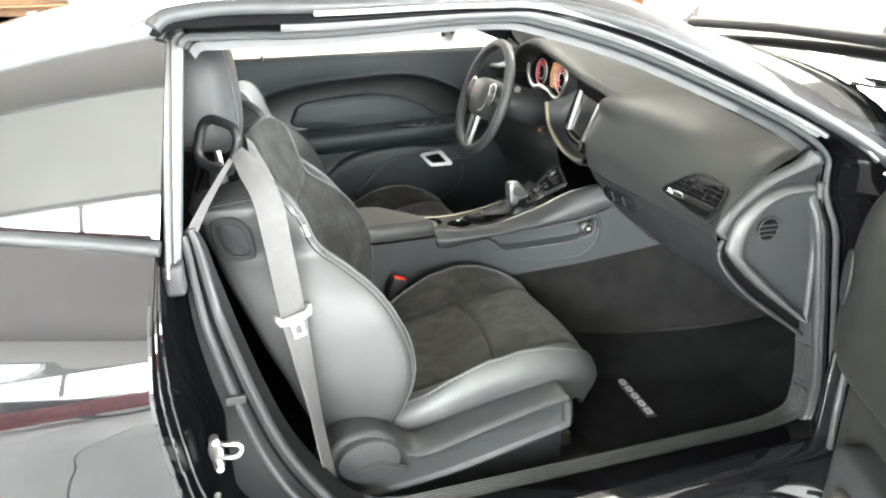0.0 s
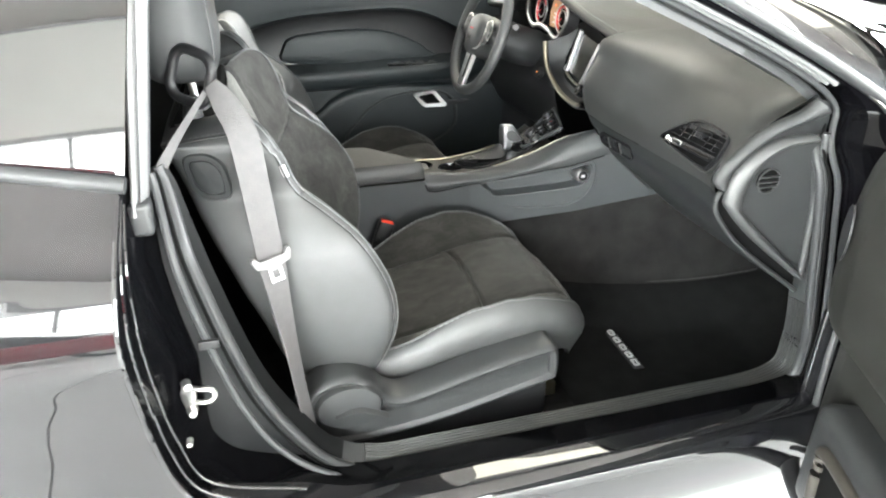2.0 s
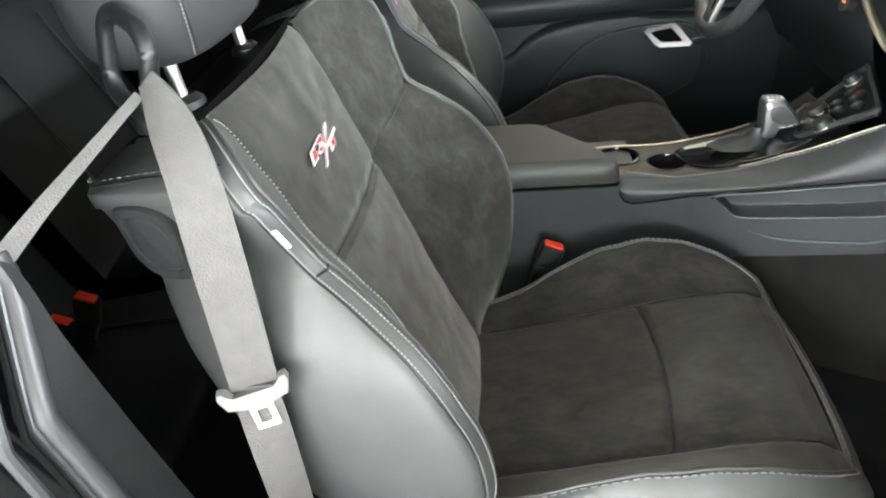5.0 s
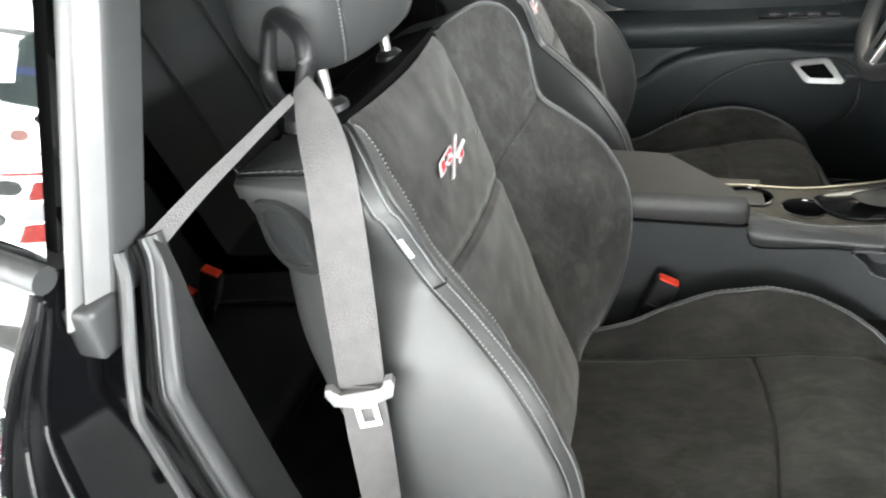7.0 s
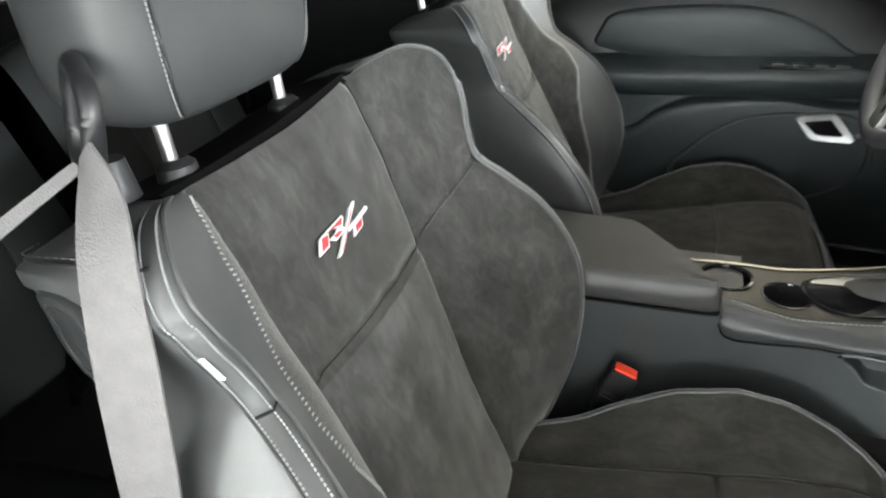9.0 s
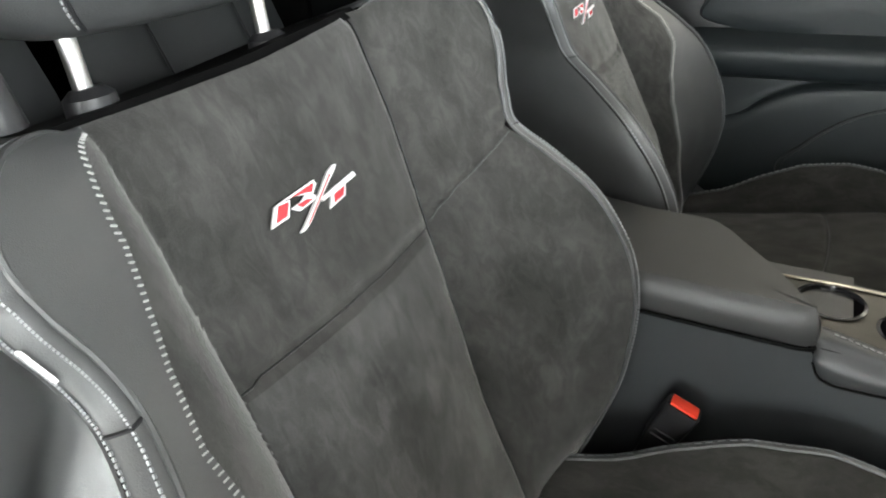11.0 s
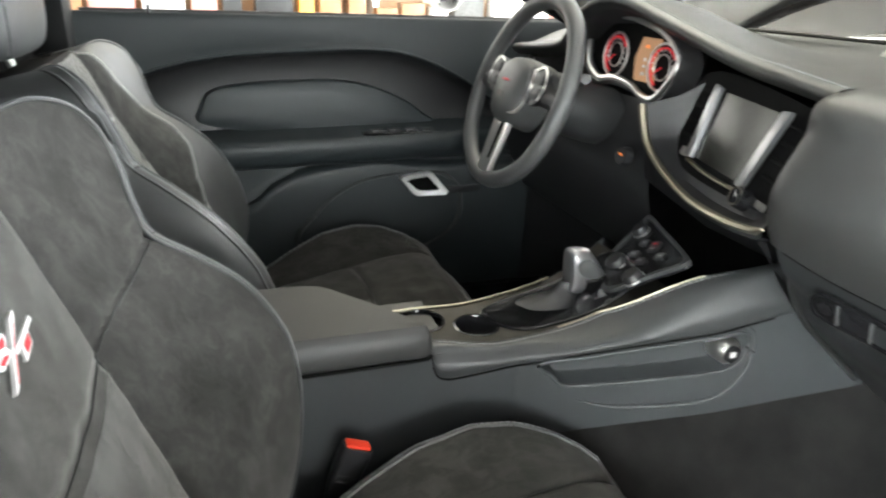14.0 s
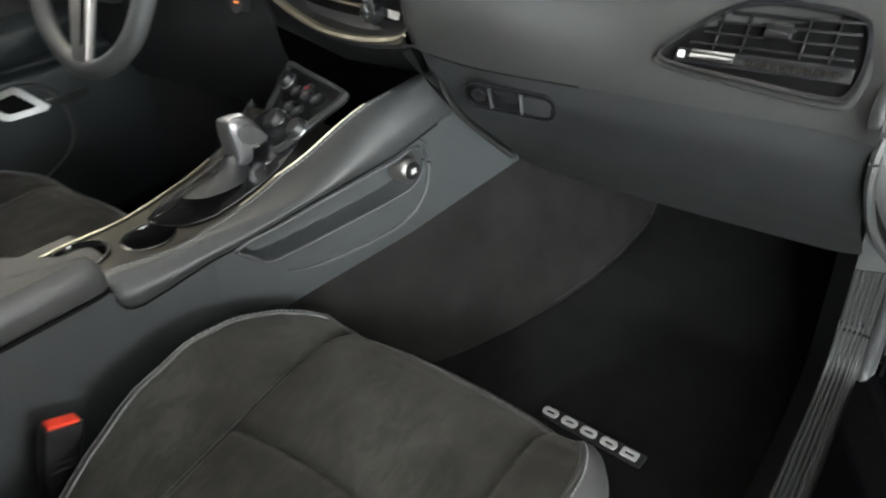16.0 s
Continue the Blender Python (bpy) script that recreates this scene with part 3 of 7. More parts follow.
    # headrest with seams and posts; the driver's is set lower and leans back
    hx, hz = (0.0, 0.0) if side > 0 else (-0.072, -0.030)
    if side < 0:
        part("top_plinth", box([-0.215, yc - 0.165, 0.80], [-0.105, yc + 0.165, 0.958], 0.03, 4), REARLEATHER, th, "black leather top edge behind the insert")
    def hr(t, a, grow=0.0):
        z = 1.034 + hz + 0.200 * t
        e = (1 - abs(2 * t - 1) ** 3.2) ** 0.42
        hw = 0.105 + 0.050 * e + (0.0 if side > 0 else 0.028)
        hd = 0.040 + 0.030 * e + (0.0 if side > 0 else 0.012)
        xm = -0.121 + hx - 0.008 * t
        ca, sa = math.cos(a), math.sin(a)
        ex = 0.55
        return w(xm + (hd + grow) * math.copysign(abs(ca) ** ex, ca) - 0.004 * abs(sa), (0.004 if side > 0 else -0.012) + (hw + grow) * math.copysign(abs(sa) ** ex, sa), z)

    rows = [[hr(t, a) for a in np.linspace(0, 2 * math.pi, 56, endpoint=False)] for t in [0.5 - 0.5 * math.cos(math.pi * k / 27) for k in range(28)]]
    hd = part("headrest", grid(rows, True, cap=True), HEADLEATHER, th, "padded black leather headrest")
    for a0 in (0.62, -0.62):
        pts = [hr(t, a0, 0.0008) for t in np.linspace(0.03, 0.97, 40)]
        part("headrest_seam", tube(pts, 0.0016, 5), BLACKPLASTIC, hd)
        bm = bmesh.new()
        a1 = a0 * 1.06
        for t in np.linspace(0.04, 0.96, 44):
            tube([hr(t, a1, 0.0012), hr(t + 0.013, a1, 0.0012)], 0.0010, 4, bm=bm)
        part("headrest_stitching", bm, GREYTHREAD, hd)
    for v in ((-0.085, 0.110) if side > 0 else (-0.075, 0.075)):
        part("headrest_post", tube([w(-0.106 + hx * 0.9, v, 0.97 + hz), w(-0.113 + hx, v, 1.06 + hz)], 0.0072, 12), SATIN, th, "chrome headrest post")
        part("post_collar", tube([w(-0.103 + hx * 0.9, v, 0.978 + hz), w(-0.104 + hx * 0.9, v, 0.990 + hz), w(-0.105 + hx * 0.9, v, 0.996 + hz)], [0.020, 0.019, 0.012], 18), BLACKPLASTIC, th)

    # cushion
    FRONT = 0.648

    def top(x, v):
        base = lerp(x, (0.10, 0.2, 0.3, 0.42, 0.52, 0.58, 0.61, 0.635, FRONT), (0.438, 0.455, 0.474, 0.498, 0.520, 0.525, 0.521, 0.508, 0.480))
        a = abs(v)
        bol = lerp(x, (0.1, 0.18, 0.25, 0.3, 0.38, 0.46, 0.52, 0.6, FRONT), (0.0, 0.026, 0.034, 0.053, 0.066, 0.064, 0.046, 0.016, 0.006))
        f = max(0, (a - 0.15) / 0.085)
        z = base + bol * min(1, f) ** 1.3 + 0.008 * (1 - min(1, a / 0.15) ** 2)
        g = math.exp(-((a - 0.155) / 0.007) ** 2)
        if a < 0.155:
            g = max(g, math.exp(-((x - 0.448 + 0.012 * (a / 0.155) ** 2) / 0.007) ** 2))
        return z - 0.007 * g + 0.0012 * noise.noise(Vector((v * 30, x * 30, side)))

    XS, HW = (0.1, 0.2, 0.3, 0.40, 0.48, 0.56, 0.61, 0.64, FRONT), (0.198, 0.210, 0.226, 0.238, 0.240, 0.230, 0.212, 0.190, 0.165)
    rows = []
    for x in np.linspace(0.10, FRONT, 130):
        hw = lerp(x, XS, HW)
        rows.append([w(x, v, top(x, v)) for v in np.linspace(-hw, hw, 110)])
    part("cushion_insert", grid(rows), SHADEDSUEDE, th, "charcoal suede seat cushion with shade in its colour")
    for v in (-0.155, 0.155):
        part("cushion_seam", tube([w(x, v, top(x, v) + 0.002) for x in np.linspace(0.14, 0.642, 60)], 0.0010, 5), BLACKPLASTIC, th)
    xs = [(0.448 - 0.012 * (v / 0.155) ** 2, v) for v in np.linspace(-0.153, 0.153, 40)]
    part("cushion_seam", tube([w(x, v, top(x, v) + 0.002) for x, v in xs], 0.0010, 5), BLACKPLASTIC, th)
    edge = [(p[0], p[1]) for p in cr([(a, b, 0) for a, b in zip(XS, HW)] + [(FRONT + 0.004, 0.10, 0), (FRONT + 0.006, 0.0, 0)], 44)]
    loopv = [(a, -b) for a, b in edge] + [(a, b) for a, b in edge[::-1][1:]]
    rows = []
    for out, dz in ((0, 0.0), (0.006, 0.001), (0.016, -0.006), (0.026, -0.024), (0.030, -0.045), (0.026, -0.07), (0.012, -0.10), (0.0, -0.13)):
        r = []
        for k, (x, v) in enumerate(loopv):
            p0, p1 = loopv[max(0, k - 1)], loopv[min(len(loopv) - 1, k + 1)]
            tx, tv = p1[0] - p0[0], p1[1] - p0[1]
            ln = math.hypot(tx, tv) or 1
            nx, nvv = -tv / ln, tx / ln
            if nx * 0.4 + nvv * v * 10 < 0:
                nx, nvv = -nx, -nvv
            r.append(w(x + out * nx, v + out * nvv, max(0.33, top(min(x, FRONT), v) + dz)))
        rows.append(r)
    part("cushion_side", grid(rows), LEATHER, th, "black leather cushion side")
    part("cushion_piping", tube([w(x, v, top(min(x, FRONT), v) + 0.001) for x, v in loopv], 0.0022, 6), LEATHER, th)
    bm = bmesh.new()
    for k in range(2, len(loopv) - 3):
        a = Vector(rows[1][k]) + Vector((0, 0, 0.0008))
        c = Vector(rows[1][k + 1]) + Vector((0, 0, 0.0008))
        for j in range(2):
            tube([a.lerp(c, j / 2), a.lerp(c, j / 2 + 0.3)], 0.0009, 4, bm=bm)
    part("cushion_stitching", bm, GREYTHREAD, th)

    # side valance with the recliner cover
    o = -0.327
    outline = [(-0.005, 0.36), (0.06, 0.342), (0.16, 0.338), (0.30, 0.355), (0.44, 0.385), (0.53, 0.405), (0.548, 0.42), (0.548, 0.475), (0.535, 0.495), (0.50, 0.494), (0.38, 0.470), (0.26, 0.440), (0.205, 0.432), (0.175, 0.448), (0.15, 0.480), (0.11, 0.503), (0.06, 0.500), (0.02, 0.470), (-0.005, 0.42)]
    oc = [(p[0], p[1]) for p in cr([(a, b, 0) for a, b in outline], 90, True)]
    rows = []

    def inset(d):
        out = []
        k = len(oc)
        for j in range(k):
            (x0, z0), (x1, z1) = oc[j - 1], oc[(j + 1) % k]
            ln = math.hypot(x1 - x0, z1 - z0) or 1
            out.append((oc[j][0] - (z1 - z0) / ln * d, oc[j][1] + (x1 - x0) / ln * d))
        return out

    for d, v in ((0.0, o + 0.07), (0.0, o + 0.014), (0.004, o + 0.004), (0.010, o), (0.016, o + 0.001), (0.020, o + 0.005), (0.024, o + 0.006)):
        rows.append([w(x, v, z) for x, z in inset(d)])
    part("side_valance", grid(rows, True, cap=True), PLASTIC, th, "moulded dark grey plastic seat base cover")
    cap = []
    for r, d in ((1.02, 0.006), (1.0, -0.006), (0.93, -0.012), (0.6, -0.014), (0.01, -0.014)):
        cap.append([w(0.10 + 0.066 * r * math.cos(a), o + d + 0.004, 0.438 + 0.050 * r * math.sin(a)) for a in np.linspace(0, 2 * math.pi, 44, endpoint=False)])
    part("recliner_cover", grid(cap, True), PLASTIC, th, "rounded recliner pivot cover")
    part("recliner_lever", loft([[w(0.07, o - 0.006, 0.42), w(0.07, o - 0.016, 0.425), w(0.07, o - 0.006, 0.43)], [w(0.12, o - 0.010, 0.428), w(0.12, o - 0.022, 0.434), w(0.12, o - 0.01, 0.440)], [w(0.175, o - 0.006, 0.40), w(0.175, o - 0.018, 0.405), w(0.175, o - 0.006, 0.412)]], 10, 14), PLASTIC, th)
    for v in (-0.2, 0.2):
        a, c = w(0.05, v - 0.02, 0.275), w(0.60, v + 0.02, 0.31)
        part("seat_rail", box([min(a[q], c[q]) for q in range(3)], [max(a[q], c[q]) for q in range(3)], 0.004), GOLDTRIM if side > 0 else BLACKPLASTIC, th, "bare metal seat rail" if side > 0 else "")
    a, c = w(0.02, -0.28, 0.27), w(0.55, 0.24, 0.40)
    part("seat_base", box([min(a[q], c[q]) for q in range(3)], [max(a[q], c[q]) for q in range(3)], 0.02), BLACKPLASTIC, th)
    return th


# ---- centre console ----
CX = (0.0, 0.43, 0.55, 0.70, 0.845, 1.04, 1.12)
CYR = (-0.062, -0.064, -0.084, -0.130, -0.176, -0.230, -0.245)
CZ = (0.648, 0.650, 0.647, 0.674, 0.757, 0.808, 0.83)


def cz(x):
    return lerp(x, *zip(*[(p[0], p[1]) for p in CZS]))


CZS = cr(list(zip(CX[1:], CZ[1:], [0] * 6)), 60)


def flank_low(x):
    """Lower seam of the padded flank."""
    return lerp(x, (0.424, 0.428, 0.436, 0.450, 0.487, 0.53, 0.585, 0.65, 0.72, 0.82, 0.90, 1.06), (0.628, 0.614, 0.605, 0.602, 0.608, 0.617, 0.626, 0.642, 0.658, 0.680, 0.708, 0.752))


def console_rim(x):
    """Inner edge of the padded side, where the rail plate starts."""
    return lerp(x, (0.40, 0.44, 0.52, 0.61, 0.70, 0.80, 0.88, 1.0), (-0.022, -0.028, -0.050, -0.052, -0.052, -0.102, -0.145, -0.19))


def centre_console():
    th = thing("center_console", (0.6, 0.03, 0.27), "dark grey centre console with padded armrest between the seats", "car console")
    # padded near flank
    rows = []
    for x in np.concatenate([np.linspace(0.424, 0.46, 16), np.linspace(0.47, 1.06, 56)]):
        yr, zt = lerp(x, CX, CYR), cz(x)
        yi = console_rim(x)
        lo = zt - flank_low(x)
        sec = [(yr + 0.003, zt - lo - 0.001), (yr - 0.0005, zt - lo + 0.003), (yr - 0.001, zt - lo * 0.55), (yr + 0.010, zt - lo * 0.18), ((yr + yi) / 2, zt), (yi + 0.001, zt - 0.001), (yi + 0.004, zt - 0.012)]
        rows.append([(x, p[1], p[2]) for p in cr([(0, a, b) for a, b in sec], 22)])
    part("console_flank", grid(rows, cap=True), CONSOLETOP, th, "stitched soft-touch console flank")
    seam = [(x, lerp(x, CX, CYR) - 0.0006, flank_low(x) - 0.001) for x in np.linspace(0.425, 0.90, 90)]
    part("flank_seam", tube(seam, 0.0014, 6), BLACKHOLE, th)
    # stitching on the near flank
    bm = bmesh.new()
    for x in np.arange(0.44, 0.86, 0.007):
        y, z = console_rim(x) - 0.010, cz(x) + 0.001
        tube([(x, y, z), (x + 0.0045, console_rim(x + 0.0045) - 0.010, cz(x + 0.0045) + 0.001)], 0.0009, 4, bm=bm)
    part("flank_stitching", bm, GREYTHREAD, th)

    # lower walls with the side pocket
    def wall_y(x, z):
        return lerp(x, CX, CYR) + 0.0012 - 0.02 * max(0, 0.56 - z)

    def wall_top(x):
        return 0.646 if x < 0.424 else flank_low(x) + 0.012

    POCKET = [(0.582, 0.622), (0.600, 0.601), (0.618, 0.586), (0.66, 0.588), (0.72, 0.596), (0.79, 0.607), (0.822, 0.613), (0.850, 0.622), (0.869, 0.645), (0.868, 0.676), (0.852, 0.682), (0.82, 0.672), (0.72, 0.651), (0.65, 0.636)]
    LIP = [(0.640, 0.560), (0.68, 0.551), (0.74, 0.552), (0.812, 0.561), (0.852, 0.582), (0.874, 0.615), (0.880, 0.650), (0.876, 0.682), (0.862, 0.694)]

    PC = [(p[0], p[1]) for p in cr([(a, b, 0) for a, b in POCKET], 60, True)]

    def depth_in(x, z):
        """How far inside the pocket's outline, 0 outside."""
        c = False
        best = 1.0
        for i in range(60):
            (x0, z0), (x1, z1) = PC[i], PC[i - 1]
            if (z0 > z) != (z1 > z) and x < (x1 - x0) * (z - z0) / (z1 - z0) + x0:
                c = not c
            f = max(0.0, min(1.0, ((x - x0) * (x1 - x0) + (z - z0) * (z1 - z0)) / ((x1 - x0) ** 2 + (z1 - z0) ** 2)))
            best = min(best, math.hypot(x - x0 - f * (x1 - x0), z - z0 - f * (z1 - z0)))
        return best if c else 0.0

    soft_step = lambda t: t * t * (3 - 2 * t) if 0 < t < 1 else float(t >= 1)
    rows = []
    for x in np.concatenate([np.linspace(0.0, 0.52, 40), np.linspace(0.526, 0.90, 120), np.linspace(0.91, 1.06, 16)]):
        zt = wall_top(x)
        r = []
        for t in np.linspace(0, 1, 70):
            z = 0.27 + (zt - 0.27) * t if x < 0.56 else lerp(x, (0.56, 0.64, 0.83, 1.05), (0.48, 0.495, 0.530, 0.58)) * (1 - t) + zt * t
            d = 0.0
            k = depth_in(x, z) if 0.57 < x < 0.89 and z > 0.55 else 0.0
            if k > 0:
                d = 0.032 * soft_step(k / 0.008)
            r.append((x, wall_y(x, z) + d, z))
        rows.append(r)
    part("console_side", grid(rows), CONSOLESIDE, th, "blue-grey hard plastic console side with pocket")
    part("pocket_edge", tube([(x, wall_y(x, z) - 0.001, z) for x, z in [(p[0], p[1]) for p in cr([(a, b, 0) for a, b in POCKET], 70, True)]], 0.0035, 8, True), CONSOLESIDE, th)
    lp = cr([(a, b, 0) for a, b in LIP], 50)
    part("pocket_ledge", tube([(p[0], wall_y(p[0], p[1]) - 0.0005, p[1]) for p in lp], [0.001 + 0.0035 * min(1, k / 8, (49 - k) / 8) for k in range(50)], 8), CONSOLESIDE, th, "raised lip under the pocket")
    rows = [[(x, lerp(x, (0.0, 0.30, 0.36, 0.53, 0.71, 1.06), (0.122, 0.118, 0.080, 0.092, 0.112, 0.132)), z) for z in np.linspace(0.27, (0.644 if x < 0.43 else cz(x) - 0.007), 10)] for x in np.linspace(0, 0.80, 30)]
    part("console_side", grid(rows), CONSOLESIDE, th)
    rows = [[(x, y, 0.640) for y in (-0.058, 0.118)] for x in (0.0, 0.46)]
    part("console_deck", grid(rows), BLACKPLASTIC, th)
    # power socket in the pocket
    sock = part("power_socket", tube([(0.846, -0.150, 0.650), (0.846, -0.176, 0.650), (0.846, -0.181, 0.650)], [0.020, 0.020, 0.016], 24, up=(1, 0, 0)), SATIN, th, "round silver-ringed power socket")
    part("socket_cap", tube([(0.846, -0.178, 0.650), (0.846, -0.184, 0.650)], 0.0135, 20, up=(1, 0, 0)), BLACKPLASTIC, sock)
    part("socket_print", box((0.841, -0.1855, 0.646), (0.851, -0.184, 0.654)), WHITETHREAD, sock)

    # armrest lid with a slanted front edge
    plan = [(0.05, -0.066), (0.20, -0.068), (0.36, -0.068), (0.412, -0.066), (0.424, -0.056), (0.412, -0.035), (0.385, 0.010), (0.345, 0.060), (0.305, 0.108), (0.275, 0.124), (0.20, 0.128), (0.05, 0.128)]
    pc = [(p[0], p[1]) for p in cr([(a, b, 0) for a, b in plan], 96, True)]
    cxm, cym = 0.22, 0.03
    rows = []
    for inn, z in ((0.006, 0.641), (0.0, 0.645), (-0.001, 0.660), (0.001, 0.674), (0.006, 0.684), (0.011, 0.690)):
        r = []
        k = len(pc)
        for j in range(k):
            (x0, y0), (x1, y1) = pc[j - 1], pc[(j + 1) % k]
            ln = math.hypot(x1 - x0, y1 - y0) or 1
            r.append((pc[j][0] - (y1 - y0) / ln * inn, pc[j][1] + (x1 - x0) / ln * inn, z))
        rows.append(r)
    for f, z in ((0.97, 0.6912), (0.92, 0.6922), (0.84, 0.6932), (0.7, 0.6942), (0.5, 0.6949), (0.25, 0.6953), (0.02, 0.6954)):
        rows.append([(cxm + (x - cxm) * f, cym + (y - cym) * f, z) for x, y, z in rows[6 - 1]])
    part("lid_gap", tube([(x, y + 0.0005, 0.6395) for x, y in pc if y < 0 and x > 0.06], 0.0026, 6), BLACKHOLE, th)
    part("armrest_lid", grid(rows, True, cap=True), ARMREST, th, "padded black armrest lid")

    # rail plate with cup holders
    cups = ((0.435, 0.040, 0.037), (0.520, 0.012, 0.034))
    rows_x = np.linspace(0.36, 0.79, 116)
    bm = bmesh.new()
    vs = []
    far = lambda x: lerp(x, (0.36, 0.53, 0.71, 0.86), (0.076, 0.088, 0.108, 0.125))
    plate_z = lambda x, y: cz(max(x, 0.43)) - 0.006 - 0.05 * max(0, y - 0.02) * max(0, (x - 0.6)) / 0.2
    for x in rows_x:
        y0, y1 = console_rim(x) + 0.002, far(x)
        if x < 0.43:
            y0 = max(y0, -0.035 + (0.43 - x) * 1.35)
        vs.append([bm.verts.new((x, y, plate_z(x, y))) for y in np.linspace(y0, y1, 46)])
    for i in range(len(vs) - 1):
        for j in range(45):
            c = (vs[i][j].co + vs[i + 1][j + 1].co) / 2
            if all(math.hypot(c.x - cx, c.y - cy) > r for cx, cy, r in cups):
                bm.faces.new((vs[i][j], vs[i + 1][j], vs[i + 1][j + 1], vs[i][j + 1]))
    part("rail_plate", bm, GUNMETAL, th, "brushed bronze-grey console plate")
    for cx, cy, r in cups:
        rows = []
        for rr, dz in ((r + 0.003, 0.0015), (r - 0.001, 0.002), (r - 0.003, -0.004), (r - 0.004, -0.06), (0.001, -0.06)):
            rows.append([(cx + rr * math.cos(a), cy + rr * math.sin(a), plate_z(cx, cy) + dz) for a in np.linspace(0, 2 * math.pi, 48, endpoint=False)])
        part("cup_holder", grid(rows, True), GLOSSBLACK, th, "round black cup holder")
    part("rail_edge", tube([(x, far(x) + 0.001, plate_z(x, far(x)) + 0.002) for x in np.linspace(0.37, 0.69, 40)], 0.0020, 8), GOLDTRIM, th, "thin satin metal edge strip")
    part("rail_edge", tube([(x, console_rim(x) + 0.002, plate_z(x, 0) + 0.004) for x in np.linspace(0.63, 0.830, 30)], 0.0022, 8), GOLDTRIM, th)
    # shifter
    bez = [(0.545, 0.055), (0.552, 0.000), (0.585, -0.030), (0.64, -0.036), (0.76, -0.040), (0.785, 0.0), (0.785, 0.070), (0.74, 0.085), (0.62, 0.080)]
    bc = cr([(a, b, 0) for a, b in bez], 60, True)
    rows = []
    for f, dz in ((1.0, -0.002), (1.0, 0.003), (0.97, 0.0045), (0.92, 0.002), (0.02, 0.002)):
        rows.append([(0.665 + (p[0] - 0.665) * f, 0.02 + (p[1] - 0.02) * f, plate_z(0.665 + (p[0] - 0.665) * f, 0.02 + (p[1] - 0.02) * f) + dz) for p in bc])
    part("shifter_surround", grid(rows, True), GLOSSBLACK, th, "gloss black shifter surround")
    rows = []
    for k, (r, z, dx) in enumerate(((0.040, 0.0, -0.03), (0.034, 0.005, -0.022), (0.027, 0.009, -0.012), (0.021, 0.013, -0.004), (0.016, 0.020, 0.0), (0.012, 0.028, 0.002), (0.010, 0.034, 0.003))):
        rows.append([(0.680 + dx + r * 1.4 * math.cos(a) * (1 + 0.05 * math.sin(5 * a + k)), 0.024 + r * 0.8 * math.sin(a), plate_z(0.68, 0.02) + z) for a in np.linspace(0, 2 * math.pi, 36, endpoint=False)])
    part("shifter_boot", grid(rows, True), BLACKPLASTIC, th, "wrinkled black leather shifter boot")
    z0 = plate_z(0.68, 0.02)
    # head on a flared neck, its padded face sloping forward to a chrome lip
    km = pose(0.690, 0.026, z0 + 0.004, 0, 4, 0)
    prof = [(-0.011, 0.012), (0.012, 0.012), (0.018, 0.026), (0.046, 0.034), (0.050, 0.041), (0.046, 0.049), (0.024, 0.076), (0.014, 0.083), (-0.010, 0.083), (-0.017, 0.077), (-0.017, 0.060), (-0.013, 0.032)]
    pp = [(p[0], p[1]) for p in cr([(a, b, 0) for a, b in prof], 60, True)]
    px, pz = sum(p[0] for p in pp) / 60, sum(p[1] for p in pp) / 60
    rows = [[km @ Vector((px + (x - px) * f, v, pz + (z - pz) * f)) for x, z in pp] for f, v in ((0.55, -0.020), (0.84, -0.0185), (0.97, -0.014), (1.0, -0.007), (1.0, 0.007), (0.97, 0.014), (0.84, 0.0185), (0.55, 0.020))]
    knob = part("shifter_knob", grid(rows, True, cap=True), LEATHERGREY, th, "satin grey shifter knob with chrome collar")
    pad = [(-0.004, 0.068), (0.012, 0.072), (0.024, 0.064), (0.040, 0.047), (0.036, 0.042), (0.018, 0.040), (0.002, 0.046), (-0.005, 0.056)]
    part("knob_pad", prism([(p[0], p[1]) for p in cr([(a, b, 0) for a, b in pad], 40, True)], 0.003, km @ axes((0, -0.0192, 0), (1, 0, 0), (0, 0, 1)), 0.001), LEATHER, knob, "black leather pad on the knob")
    part("knob_lip", tube([km @ Vector(q) for q in cr([(0.012, -0.0195, 0.034), (0.030, -0.0195, 0.036), (0.046, -0.0165, 0.040), (0.0515, 0.0, 0.042), (0.046, 0.0165, 0.040), (0.030, 0.0195, 0.036)], 30)], 0.0034, 8), CHROME, knob, "bright chrome lip")
    part("knob_collar", tube([km @ Vector((0, 0, q)) for q in (0.002, 0.010, 0.018)], [0.0125, 0.0145, 0.0135], 24), CHROME, knob)
    part("knob_lever", tube([(0.690, 0.026, z0 - 0.004), km @ Vector((0, 0, 0.006))], 0.008, 12), BLACKPLASTIC, knob)
    for k in range(4):
        part("knob_mark", box((-0.012 + 0.0075 * k, -0.008, 0.0815), (-0.0075 + 0.0075 * k, 0.002, 0.0845), m=km), WHITETHREAD, knob)

    # climate panel
    ca, cb, cc, cd = Vector((0.884, 0.108, 0.766)), Vector((0.812, -0.112, 0.766)), Vector((0.722, -0.016, 0.684)), Vector((0.778, 0.072, 0.694))
    mid = (ca + cb + cc + cd) / 4
    m = axes(mid, cb - cd, ca - cc)
    if (m.to_3x3() @ Vector((0, 0, 1))).x > 0:
        m = m @ Matrix.Diagonal((1, 1, -1, 1))
    inv = m.inverted()
    la, lb, lc, ld = ((inv @ q).to_2d() for q in (ca, cb, cc, cd))
